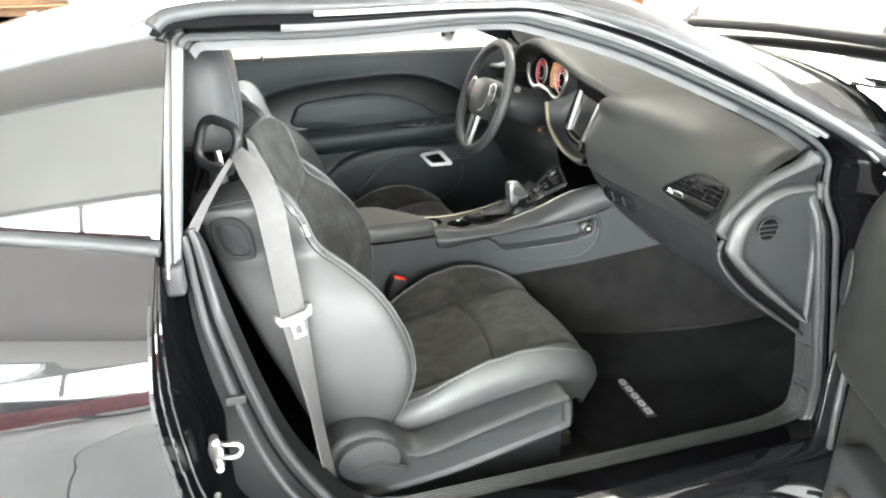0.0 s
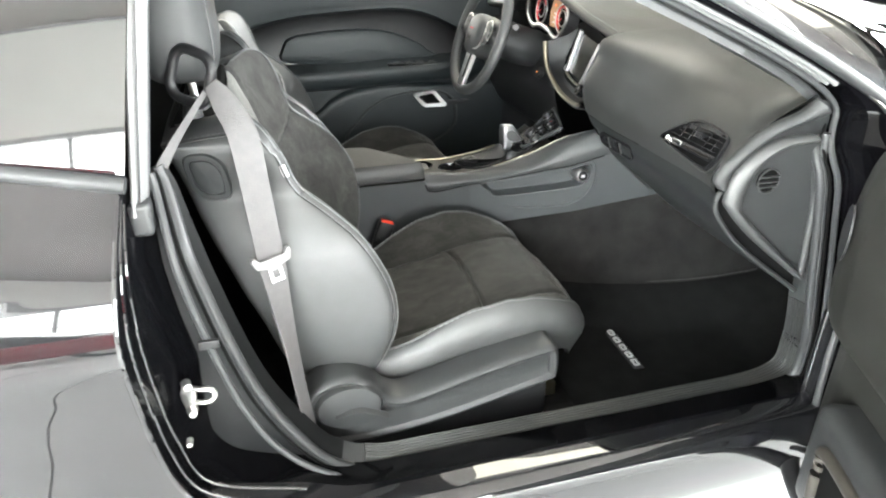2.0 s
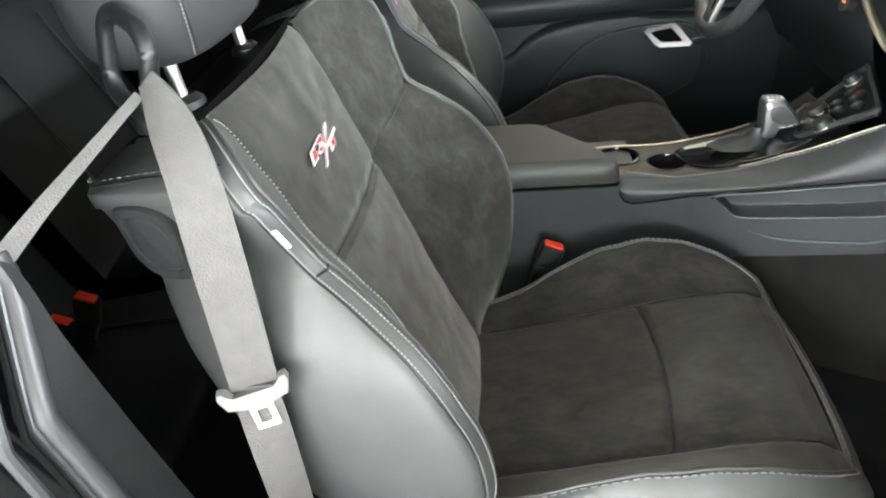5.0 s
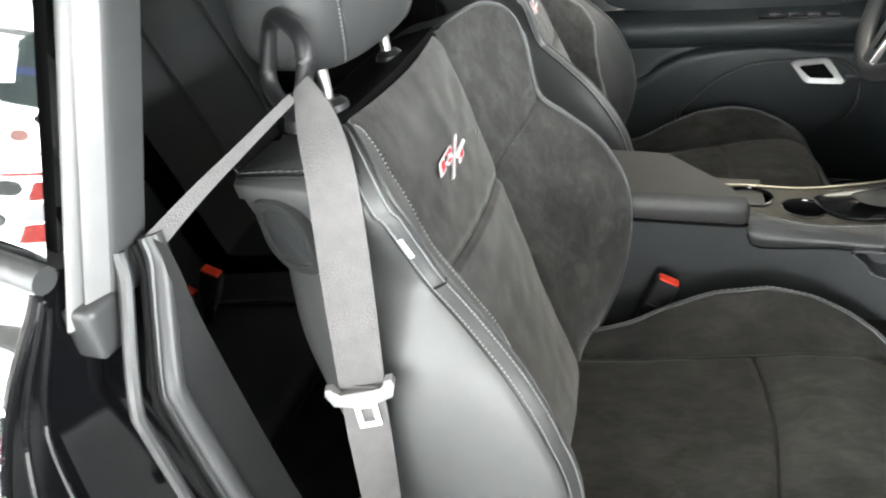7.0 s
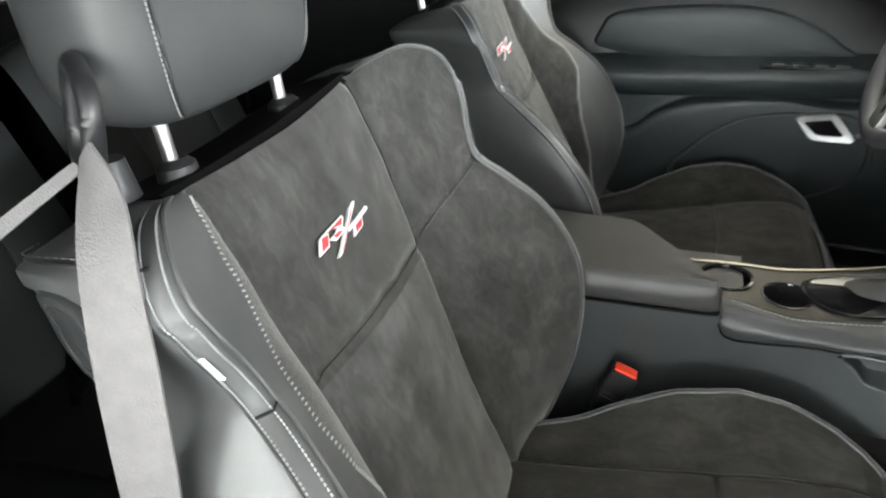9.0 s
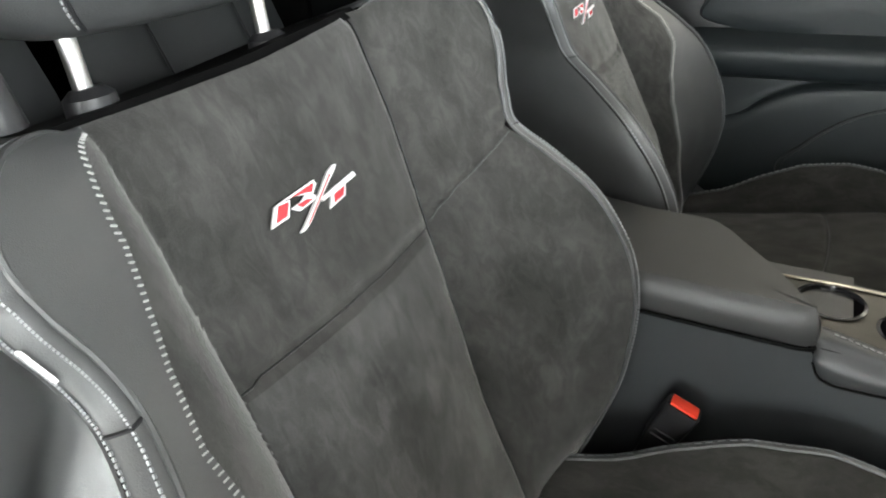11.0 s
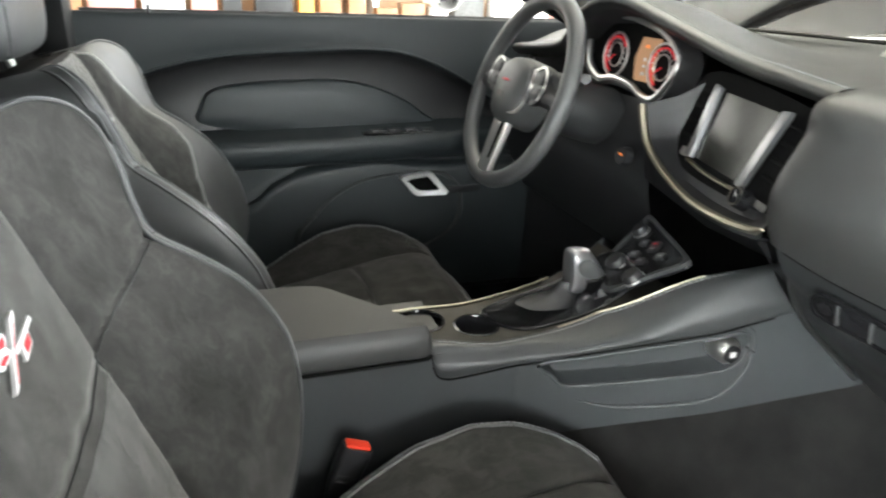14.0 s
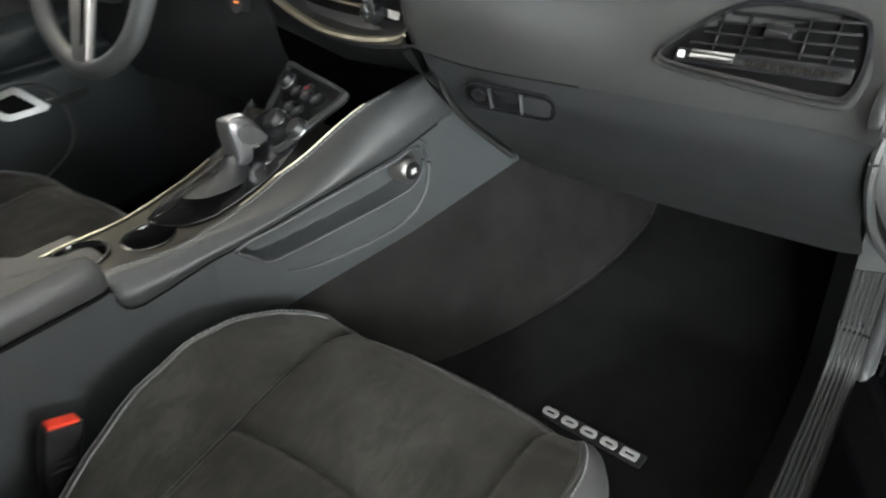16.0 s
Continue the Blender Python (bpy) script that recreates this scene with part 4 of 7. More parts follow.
    out = [la.lerp(ld, 0.14), la.lerp(lb, 0.05), la.lerp(lb, 0.35), la.lerp(lb, 0.85), lb.lerp(lc, 0.06), lb.lerp(lc, 0.45), lb.lerp(lc, 0.9), lc.lerp(ld, 0.3), ld.lerp(lc, 0.05), ld.lerp(la, 0.2), ld.lerp(la, 0.6)]
    oc = [(p[0], p[1]) for p in cr([(a, b, 0) for a, b in out], 64, True)]
    ii = [(x * 0.92, y * 0.90) for x, y in oc]
    cp = part("climate_panel", prism(oc, 0.004, m @ Matrix.Translation((0, 0, -0.004))), GLOSSBLACK, th, "gloss black climate control panel")
    part("climate_frame", ring(oc, ii, 0.007, m), PLASTIC, cp)
    for kx, ky, r in [(*ld.lerp(lb, 0.20).lerp(lc, 0.05), 0.019), (*lc.lerp(lb, 0.42).lerp(ld, 0.12), 0.017), (*la.lerp(ld, 0.30).lerp(lb, 0.12), 0.014)]:
        pts = [m @ Vector((kx, ky, d)) for d in (0.0, 0.012, 0.016)]
        part("climate_knob", tube(pts, [r, r * 0.95, r * 0.8], 22, up=(0, 0.3, 1)), BLACKPLASTIC, cp, "ribbed black rotary knob")
        bm = bmesh.new()
        tube([m @ Vector((kx + r * 1.0 * math.cos(a), ky + r * 1.0 * math.sin(a), 0.003)) for a in np.linspace(0, 2 * math.pi, 24, endpoint=False)], 0.0014, 6, True, bm=bm)
        part("knob_ring", bm, SATIN, cp)
    for k, (bx, by) in enumerate([tuple(la.lerp(ld, f).lerp(lb.lerp(lc, f), g)) for f, g in ((0.30, 0.36), (0.26, 0.54), (0.24, 0.72), (0.20, 0.50), (0.50, 0.42), (0.47, 0.62))]):
        part("climate_button", prism(rrect(0.019, 0.014, 0.003), 0.005, m @ Matrix.Translation((bx, by, 0))), BLACKPLASTIC, cp)
        part("button_print", prism([(bx - 0.004, by - 0.0015), (bx + 0.004, by - 0.0015), (bx + 0.004, by + 0.0015), (bx - 0.004, by + 0.0015)], 0.0056, m), REDTHREAD if k == 3 else GREYTHREAD, cp)
    return th


# ---- dashboard ----
DE = [(1.05, 0.586), (0.975, 0.645), (0.897, 0.702), (0.843, 0.765), (0.822, 0.815), (0.813, 0.850), (0.822, 0.878), (0.858, 0.915), (0.915, 0.957), (1.00, 1.000)]
DA = [(1.06, 0.575), (0.98, 0.645), (0.900, 0.705), (0.848, 0.765), (0.828, 0.812), (0.838, 0.880), (0.878, 0.940), (0.955, 0.985), (1.06, 1.000), (1.16, 1.004)]
DB = [(1.06, 0.578), (0.975, 0.650), (0.897, 0.712), (0.850, 0.768), (0.830, 0.812), (0.834, 0.885), (0.864, 0.945), (0.935, 0.998), (1.10, 1.022), (1.28, 1.030)]
DC = [(1.05, 0.590), (0.965, 0.664), (0.893, 0.722), (0.850, 0.776), (0.822, 0.818), (0.798, 0.900), (0.820, 0.975), (0.870, 1.028), (1.1, 1.045), (1.5, 1.062)]
DD = [(1.05, 0.60), (0.96, 0.676), (0.885, 0.740), (0.842, 0.796), (0.806, 0.838), (0.785, 0.915), (0.815, 0.985), (0.850, 1.036), (1.1, 1.05), (1.5, 1.062)]


def dashboard():
    th = thing("dashboard", (1.0, 0.0, 0.6), "dark grey soft-touch dashboard with vents, screen and glovebox", "dashboard")
    ys = (-0.756, -0.70, -0.50, -0.33, -0.250, -0.226)
    secs = [cr([(x, y, z) for x, z in s], 90) for y, s in zip(ys, (DE, DA, DB, DC, DD, [(x + 0.045, z - 0.006) for x, z in DD]))]
    cols = [cr([s[j] for s in secs], 60) for j in range(90)]
    # the upper pad and the glovebox door part at the crease
    crease = 42
    rows = [[cols[j][i] for j in range(crease, 90)] for i in range(60)]
    part("dash_pad", grid(rows), SOFTDASH, th, "soft grey dash pad, sheen along its top edge")
    rows = [[Vector(cols[j][i]) + Vector((0.0015, 0, 0)) for j in range(0, crease + 1)] for i in range(60) if cols[0][i][1] < -0.258]
    glove = part("glovebox_door", grid(rows), GLOVE, th, "glovebox door below the crease, underside shade in its colour")
    # outline seam of the glovebox and its latch
    seam = [cols[crease][i] for i in range(6, 60) if -0.47 < cols[0][i][1] < -0.27]
    part("glovebox_seam", tube([Vector(p) + Vector((0.001, 0, 0)) for p in seam], 0.0016, 6), BLACKHOLE, glove)

    def on_dash(y, z, lift=0.0):
        """A point of the rear face at that height, and its normal."""
        i = int(np.argmin([abs(c[1] - y) for c in cols[0]]))
        jj = min(range(4, 70), key=lambda j: abs(cols[j][i][2] - z))
        p = Vector(cols[jj][i])
        a = Vector(cols[min(89, jj + 2)][i]) - Vector(cols[max(0, jj - 2)][i])
        b = Vector(cols[jj][min(59, i + 2)]) - Vector(cols[jj][max(0, i - 2)])
        nrm = a.cross(b).normalized()
        if nrm.x > 0:
            nrm = -nrm
        return p + nrm * lift, nrm, a.normalized()

    p, nrm, up = on_dash(-0.376, 0.800, 0.0045)
    m = axes(p, (0.22, -1, -0.10), up)
    latch = part("glovebox_latch", ring(rrect(0.116, 0.042, 0.016), rrect(0.109, 0.036, 0.013), 0.005, m), GLOSSBLACK, glove, "recessed black latch with round lock")
    # flat black plate that puts the shade of the latch recess into colour
    part("latch_cup_shade", prism(rrect(0.110, 0.037, 0.013), 0.0014, m), BLACKHOLE, latch)
    part("latch_pull", prism(rrect(0.036, 0.032, 0.006), 0.004, m @ Matrix.Translation((-0.004, 0.001, 0)), 0.0012), GLOSSBLACK, latch, "glossy pull between two ribs")
    part("latch_pull", prism(rrect(0.034, 0.028, 0.006), 0.003, m @ Matrix.Translation((0.034, -0.002, 0)), 0.001), GLOVE, latch)
    for x in (-0.024, 0.016):
        part("latch_rib", prism(rrect(0.003, 0.034, 0.001), 0.006, m @ Matrix.Translation((x, 0, 0))), LEATHER, latch)
    part("latch_lock", tube([m @ Vector((-0.040, 0, d)) for d in (0.0, 0.005)], [0.011, 0.0095], 20), GLOSSBLACK, latch)
    # thin ridge that sweeps round the glovebox corner beside the console
    part("knee_trim", tube(cr([(0.822, -0.300, 0.833), (0.826, -0.272, 0.828), (0.834, -0.260, 0.812), (0.862, -0.248, 0.772), (0.908, -0.238, 0.722), (0.965, -0.234, 0.672), (1.034, -0.236, 0.612)], 40), 0.0050, 8), SOFTDASH, th)
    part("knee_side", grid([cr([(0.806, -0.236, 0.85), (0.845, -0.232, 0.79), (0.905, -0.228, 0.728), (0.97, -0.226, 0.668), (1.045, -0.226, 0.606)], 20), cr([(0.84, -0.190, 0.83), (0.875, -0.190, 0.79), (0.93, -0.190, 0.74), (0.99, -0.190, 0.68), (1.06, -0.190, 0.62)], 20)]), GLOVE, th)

    # passenger air vent
    o = Vector((0.842, -0.643, 0.888))
    upv = Vector((0.045, 0, 0.06))
    m = axes(o, (0, -1, 0), upv)
    if (m.to_3x3() @ Vector((0, 0, 1))).x > 0:
        m = m @ Matrix.Diagonal((1, 1, -1, 1))
    out = [(-0.098, -0.022), (-0.085, -0.002), (-0.045, 0.034), (-0.010, 0.046), (0.030, 0.046), (0.072, 0.040), (0.088, 0.028), (0.094, -0.006), (0.090, -0.036), (0.074, -0.044), (0.0, -0.038), (-0.075, -0.030)]
    oc = [(p[0], p[1]) for p in cr([(a, b, 0) for a, b in out], 72, True)]
    m = m @ Matrix.Diagonal((0.94, 0.94, 1, 1))
    ii = [(x * 0.955, y * 0.90) for x, y in oc]
    hh = [(x * 1.04, y * 1.08) for x, y in oc]
    # black sheet close behind the slats, for the shade deep in the vent
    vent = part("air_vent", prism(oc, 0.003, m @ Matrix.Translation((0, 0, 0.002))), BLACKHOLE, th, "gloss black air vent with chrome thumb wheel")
    part("vent_rim", ring(oc, ii, 0.012, m), GLOSSBLACK, vent)
    part("vent_lip", ring(hh, oc, 0.004, m), SOFTDASH, vent)
    for y in (-0.004, 0.008, 0.020, 0.031):
        x0 = lerp(y, (-0.01, 0.034), (-0.075, -0.035))
        part("vent_slat", box((x0, y - 0.0012, 0.004), (0.082, y + 0.0012, 0.012), 0.0005, 1, m=m), GLOSSBLACK, vent)
    for x in (-0.045, -0.018, 0.036, 0.062):
        part("vent_vane", box((x - 0.0012, -0.008, 0.004), (x + 0.0012, 0.034, 0.009), 0.0004, 1, m=m), GLOSSBLACK, vent)
    part("vent_tab", box((0.0, 0.006, 0.006), (0.026, 0.022, 0.019), 0.003, 2, m=m), GLOSSBLACK, vent)
    part("vent_bar", box((-0.080, -0.026, 0.006), (0.086, -0.010, 0.011), 0.002, 2, m=m), GLOSSBLACK, vent)
    part("vent_wheel", box((-0.064, -0.023, 0.009), (-0.020, -0.012, 0.0145), 0.002, 2, m=m), CHROME, vent, "chrome thumb wheel")
    part("vent_light", box((-0.077, -0.021, 0.009), (-0.070, -0.014, 0.0135), 0.001, 1, m=m), WHITETHREAD, vent)
    bm = bmesh.new()
    for k in range(11):
        box((-0.008 + k * 0.0078, -0.022, 0.010), (-0.003 + k * 0.0078, -0.017, 0.0125), bm=bm, m=m)
    part("vent_script", bm, GUNMETAL, vent, "raised bars of a model script")

    # end cap facing the open door: outer rim, notch, broad band, sunk panel
    ye = lambda x: lerp(x, (0.81, 1.03), (-0.754, -0.785))
    curve = lambda pts, off, n=60: [(p[0], ye(p[0]) + off, p[2]) for p in cr([(x, 0, z) for x, z in pts], n)]
    bo = [(0.996, 0.932), (0.936, 0.927), (0.886, 0.900), (0.853, 0.861), (0.841, 0.814), (0.850, 0.789), (0.912, 0.723), (1.029, 0.628)]
    bi = [(1.001, 0.920), (0.945, 0.911), (0.905, 0.886), (0.880, 0.841), (0.875, 0.793), (0.892, 0.769), (0.950, 0.713), (1.036, 0.635)]
    o0, o1, i0, i1 = curve(bo, 0.012), curve(bo, -0.004), curve(bi, -0.006), curve(bi, 0.004)
    crown = [tuple(np.array(a) * 0.5 + np.array(b) * 0.5 + np.array((0, -0.010, 0))) for a, b in zip(o1, i0)]
    band_rows = [cr([o0[k], o1[k], crown[k], i0[k], i1[k]], 16) for k in range(60)]
    part("end_border", grid(band_rows), LEATHER, th, "broad rounded pale band round the end panel")
    ridge = [(1.018, 0.936), (1.032, 0.828), (1.037, 0.743), (1.047, 0.624)]
    rr = [(x, -0.781, z) for x, _, z in cr([(x, 0, z) for x, z in ridge], 60)]
    cap = part("dash_end_cap", grid([i1, [tuple(np.array(a) * 0.5 + np.array(b) * 0.5) for a, b in zip(i1, rr)], rr]), PLASTIC, th, "dark grey end panel with a demister grille")
    part("end_ridge", tube([(x - 0.004, -0.788, z) for x, _, z in rr], 0.007, 10), LEATHER, th, "upright ridge where the panel meets the pillar")
    rim = [(0.985, 0.998), (0.956, 0.975), (0.900, 0.949), (0.853, 0.909), (0.820, 0.871), (0.813, 0.847), (0.824, 0.832)]
    inrim = [(1.015, 0.975), (0.979, 0.961), (0.928, 0.940), (0.880, 0.906), (0.846, 0.867), (0.838, 0.842), (0.838, 0.830)]
    ra, rb = curve(rim, 0.0), curve(inrim, -0.004)
    part("end_trim", grid([cr([(a[0] + 0.004, a[1] + 0.012, a[2]), a, tuple(np.array(a) * 0.45 + np.array(b) * 0.55 + np.array((0, -0.007, 0))), b, (b[0] + 0.010, b[1] + 0.012, b[2] - 0.006)], 12) for a, b in zip(ra, rb)]), PLASTIC, th, "soft outer rim of the dash end")
    low = [(0.828, 0.828), (0.822, 0.806), (0.836, 0.770), (0.897, 0.702), (1.039, 0.593)]
    part("end_trim", tube(curve(low, -0.002), 0.0052, 8), PLASTIC, th)
    part("trim_gap", grid([curve(low, 0.004), curve([(0.850, 0.830), (0.846, 0.806), (0.860, 0.782), (0.916, 0.722), (1.034, 0.626)], 0.004)]), BLACKHOLE, th)
    part("cap_back", grid([[(p[0], ye(p[0]) + 0.010, p[2]) for p in cr([(x, 0, z) for x, z in rim], 30)], [(1.03, -0.770, z) for z in np.linspace(0.99, 0.83, 30)]]), GLOVE, th)
    gr = part("demister_grille", tube([(0.919, -0.770, 0.846), (0.919, -0.7745, 0.846)], 0.024, 30, up=(1, 0, 0)), BLACKHOLE, cap, "round slotted demister grille")
    part("grille_ring", tube([(0.919 + 0.024 * math.cos(a), -0.7755, 0.846 + 0.024 * math.sin(a)) for a in np.linspace(0, 2 * math.pi, 36, endpoint=False)], 0.0022, 6, True), PLASTIC, gr)
    for dz in (-0.012, -0.002, 0.008):
        half = math.sqrt(max(0, 0.023 ** 2 - dz ** 2))
        part("grille_slat", box((0.919 - half, -0.779, 0.846 + dz - 0.0016), (0.919 + half, -0.774, 0.846 + dz + 0.0022), 0.0006, 1), PLASTIC, gr)

    # centre stack
    tl, bl, tr, br = Vector((0.905, 0.020, 1.009)), Vector((0.866, 0.034, 0.897)), Vector((0.862, -0.186, 0.994)), Vector((0.832, -0.160, 0.894))
    c = (tl + bl + tr + br) / 4
    ax = (tr + br - tl - bl).normalized()
    ay = (tl + tr - bl - br).normalized()
    m = axes(c, ax, ay)
    if (m.to_3x3() @ Vector((0, 0, 1))).x > 0:
        m = m @ Matrix.Diagonal((1, 1, -1, 1))
    face = [(-0.150, 0.075), (0.135, 0.070), (0.155, 0.050), (0.140, -0.050), (0.11, -0.072), (-0.09, -0.078), (-0.155, -0.040)]
    fc = [(p[0], p[1]) for p in cr([(a, b, 0) for a, b in face], 60, True)]
    stack = part("stack_face", prism(fc, 0.006, m @ Matrix.Translation((0, 0, -0.016))), BLACKHOLE, th, "gloss black centre stack round the touch screen")
    scr = [(-0.074, 0.054), (0.074, 0.054), (0.066, -0.052), (-0.066, -0.052)]
    screen = part("touch_screen", prism(scr, 0.004, m @ Matrix.Translation((0, 0, -0.008))), SCREEN, th, "switched-off dark touch screen")
    for s in (-1, 1):
        bar = [(s * 0.081, 0.057), (s * 0.099, 0.060), (s * 0.083, -0.055), (s * 0.067, -0.055)]
        part("screen_bar", prism(bar if s > 0 else bar[::-1], 0.009, m @ Matrix.Translation((0, 0, -0.004)), 0.003), LEATHERGREY, th, "satin silver bar beside the screen")
        for k in range(4):
            part("stack_slat", tube([m @ Vector((s * 0.100, 0.045 - 0.024 * k, -0.006)), m @ Vector((s * 0.138, 0.043 - 0.024 * k, -0.006))], 0.003, 6), BLACKHOLE, stack)
    part("volume_knob", tube([m @ Vector((0.092, -0.066, d)) for d in (-0.008, 0.008, 0.011)], [0.017, 0.015, 0.011], 24), GLOSSBLACK, th, "black volume knob with chrome face ring")
    part("knob_face", tube([m @ Vector((0.092 + 0.0125 * math.cos(a), -0.066 + 0.0125 * math.sin(a), 0.0105)) for a in np.linspace(0, 2 * math.pi, 28, endpoint=False)], 0.0014, 6, True), GUNMETAL, th)
    part("screen_trim", tube(cr([m @ Vector(q) for q in ((-0.082, -0.060, -0.004), (-0.03, -0.064, -0.003), (0.03, -0.064, -0.003), (0.068, -0.062, -0.004))], 20), 0.0042, 8, flat=0.6), GOLDTRIM, th, "warm metal lip under the screen")
    part("stack_button", prism(rrect(0.05, 0.010, 0.003), 0.006, m @ Matrix.Translation((0.12, -0.062, -0.008))), GLOSSBLACK, stack)
    part("stack_button", prism(rrect(0.016, 0.014, 0.004), 0.008, m @ Matrix.Translation((-0.098, -0.052, -0.008))), SATIN, stack)
    # warm metal strip under the stack, running up to the cluster
    gold = [(0.842, 0.118, 0.962), (0.838, 0.104, 0.940), (0.832, 0.075, 0.905), (0.826, 0.020, 0.876), (0.818, -0.06, 0.854), (0.804, -0.15, 0.853), (0.782, -0.232, 0.866), (0.765, -0.266, 0.880)]
    gp = cr(gold, 60)
    part("bezel_strip", tube(gp, [0.0075 * min(1.0, 0.25 + (59 - k) / 8) for k in range(60)], 8, flat=0.7), GOLDTRIM, th, "warm satin metal strip round the centre stack")
    # funnel from the strip to the stack face, and the skirt below it
    face_pts = [m @ Vector(q) for q in ((-0.150, 0.060, -0.012), (-0.150, 0.02, -0.012), (-0.145, -0.040, -0.012), (-0.10, -0.074, -0.012), (-0.02, -0.078, -0.012), (0.06, -0.076, -0.012), (0.125, -0.066, -0.012), (0.142, -0.045, -0.012))]
    fp = cr(face_pts, 60)
    part("stack_funnel", grid([gp, (gp * 0.5 + fp * 0.5) + np.array([0.010, 0, -0.004]), fp]), BLACKPLASTIC, th)
    skirt = []
    for i in range(60):
        g = Vector(gp[i])
        skirt.append([g, g + Vector((0.004, 0.002, -0.012)), Vector((0.86 + 0.02 * i / 60, g.y * 0.9, min(g.z - 0.03, 0.835))), Vector((0.91, g.y * 0.8, 0.80)), Vector((1.0, g.y * 0.8, 0.74))])
    part("stack_skirt", grid(skirt), BLACKPLASTIC, th)
    # switch beside the column
    part("light_switch", tube([(0.852, 0.158, 0.862), (0.838, 0.156, 0.866)], [0.018, 0.015], 20, up=(0, 0, 1)), BLACKPLASTIC, th)
    part("switch_mark", box((0.8365, 0.150, 0.866), (0.8375, 0.160, 0.870)), ORANGE, th)

    # hood over the stack and the cluster
    lip = [(0.850, -0.245, 1.036), (0.862, -0.150, 1.045), (0.868, -0.05, 1.056), (0.868, 0.06, 1.080), (0.862, 0.16, 1.106), (0.860, 0.25, 1.126), (0.860, 0.33, 1.126), (0.864, 0.41, 1.100), (0.872, 0.47, 1.055), (0.880, 0.53, 1.030), (0.88, 0.65, 1.015), (0.90, 0.80, 1.0)]
    lp = cr(lip, 90)
    rows = []
    for p in lp:
        h = p[2]
        rows.append([(p[0] + 0.020, p[1], h - 0.022), (p[0] + 0.002, p[1], h - 0.012), (p[0], p[1], h - 0.003), (p[0] + 0.012, p[1], h + 0.004), (p[0] + 0.05, p[1], h + 0.006), (p[0] + 0.16, p[1], max(1.045, h - 0.01)), (1.2, p[1], 1.05), (1.5, p[1], 1.062)])
    part("dash_hood", grid([cr(r, 26) for r in rows]), SOFTDASH, th, "padded hood over screen and gauges")
    part("hood_stitching", tube([(p[0] + 0.02, p[1], p[2] + 0.0055) for p in lp], 0.0010, 4), GREYTHREAD, th)
    # underside of the hood down to the faces
    rows = []
    for p in lp:
        rows.append([(p[0] + 0.004, p[1], p[2] - 0.010), (p[0] + 0.05, p[1], p[2] - 0.020), (0.955, p[1], min(p[2] - 0.03, 1.075))])
    part("hood_underside", grid(rows), BLACKPLASTIC, th)

    # gauge cluster
    co = [(0.463, 1.050), (0.452, 1.085), (0.409, 1.097), (0.355, 1.094), (0.302, 1.090), (0.213, 1.071), (0.162, 1.043), (0.157, 1.014), (0.177, 0.980), (0.206, 0.956), (0.243, 0.958), (0.280, 0.971), (0.343, 0.978), (0.397, 0.972), (0.446, 0.998)]
    oc = cr([(0.925 + 0.10 * (z - 1.0), y, z) for y, z in co], 90, True)
    cen = np.array((0.935, 0.30, 1.025))
    clus = part("instrument_panel", grid([oc + np.array((0.012, 0, 0)), cen + (oc - cen) * 0.02 + np.array((0.012, 0, 0))], True), BLACKHOLE, th, "lit gauge cluster with red-ringed dials")
    part("cluster_rim", tube(oc, 0.006, 8, True), SATIN, clus, "curved satin silver rim")
    rows = [oc, cen + (oc - cen) * np.array((1, 1.10, 1.16)) + np.array((-0.004, 0, 0)), cen + (oc - cen) * np.array((1, 1.35, 1.3)) + np.array((0.012, 0, -0.004))]
    part("cluster_surround", grid(rows, True), BLACKPLASTIC, th)
    tiltup = Vector((0.10, 0, 1)).normalized()
    for y, z, r in ((0.362, 1.020, 0.042), (0.205, 1.012, 0.042)):
        m2 = axes((0.934, y, z), (0, -1, 0), tiltup)
        if (m2.to_3x3() @ Vector((0, 0, 1))).x > 0:
            m2 = m2 @ Matrix.Diagonal((1, 1, -1, 1))
        circ = lambda rr, a0=0, a1=360, nn=48: [m2 @ Vector((rr * math.cos(radians(a)), rr * math.sin(radians(a)), 0.002)) for a in np.linspace(a0, a1, nn)]
        d = part("dial", tube(circ(r)[:-1], 0.0025, 8, True), SATIN, clus, "round dial with silver ring")
        part("dial_glow", tube(circ(r * 0.82, 30, 250), 0.0022, 6), REDGLOW, d)
        part("dial_ring", tube(circ(r * 0.55)[:-1], 0.0015, 6, True), SATIN, d)
        bm = bmesh.new()
        for a in range(-30, 211, 20):
            v0, v1 = (m2 @ Vector((r * f * math.cos(radians(a)), r * f * math.sin(radians(a)), 0.002)) for f in (0.66, 0.76))
            tube([v0, v1], 0.0011, 4, bm=bm)
        part("dial_marks", bm, WHITETHREAD, d)
        part("dial_needle", tube([m2 @ Vector((0, 0, 0.004)), m2 @ Vector((-r * 0.6, -r * 0.4, 0.004))], 0.0014, 5), REDGLOW, d)
    m2 = axes((0.936, 0.268, 1.020), (0, -1, 0), tiltup)
    if (m2.to_3x3() @ Vector((0, 0, 1))).x > 0:
        m2 = m2 @ Matrix.Diagonal((1, 1, -1, 1))
    disp = part("info_display", prism([(-0.020, -0.040), (0.046, -0.040), (0.036, 0.0), (0.046, 0.040), (-0.014, 0.040), (-0.028, 0.0)], 0.002, m2), AMBER, clus, "warm-lit information display")
    for yy, ww in ((0.024, 0.010), (0.000, 0.007), (-0.012, 0.007), (-0.026, 0.009)):
        part("display_mark", prism(rrect(ww, 0.006, 0.001, 2), 0.003, m2 @ Matrix.Translation((0.006, yy, 0))), ORANGE if yy > 0.02 else WHITETHREAD, disp)

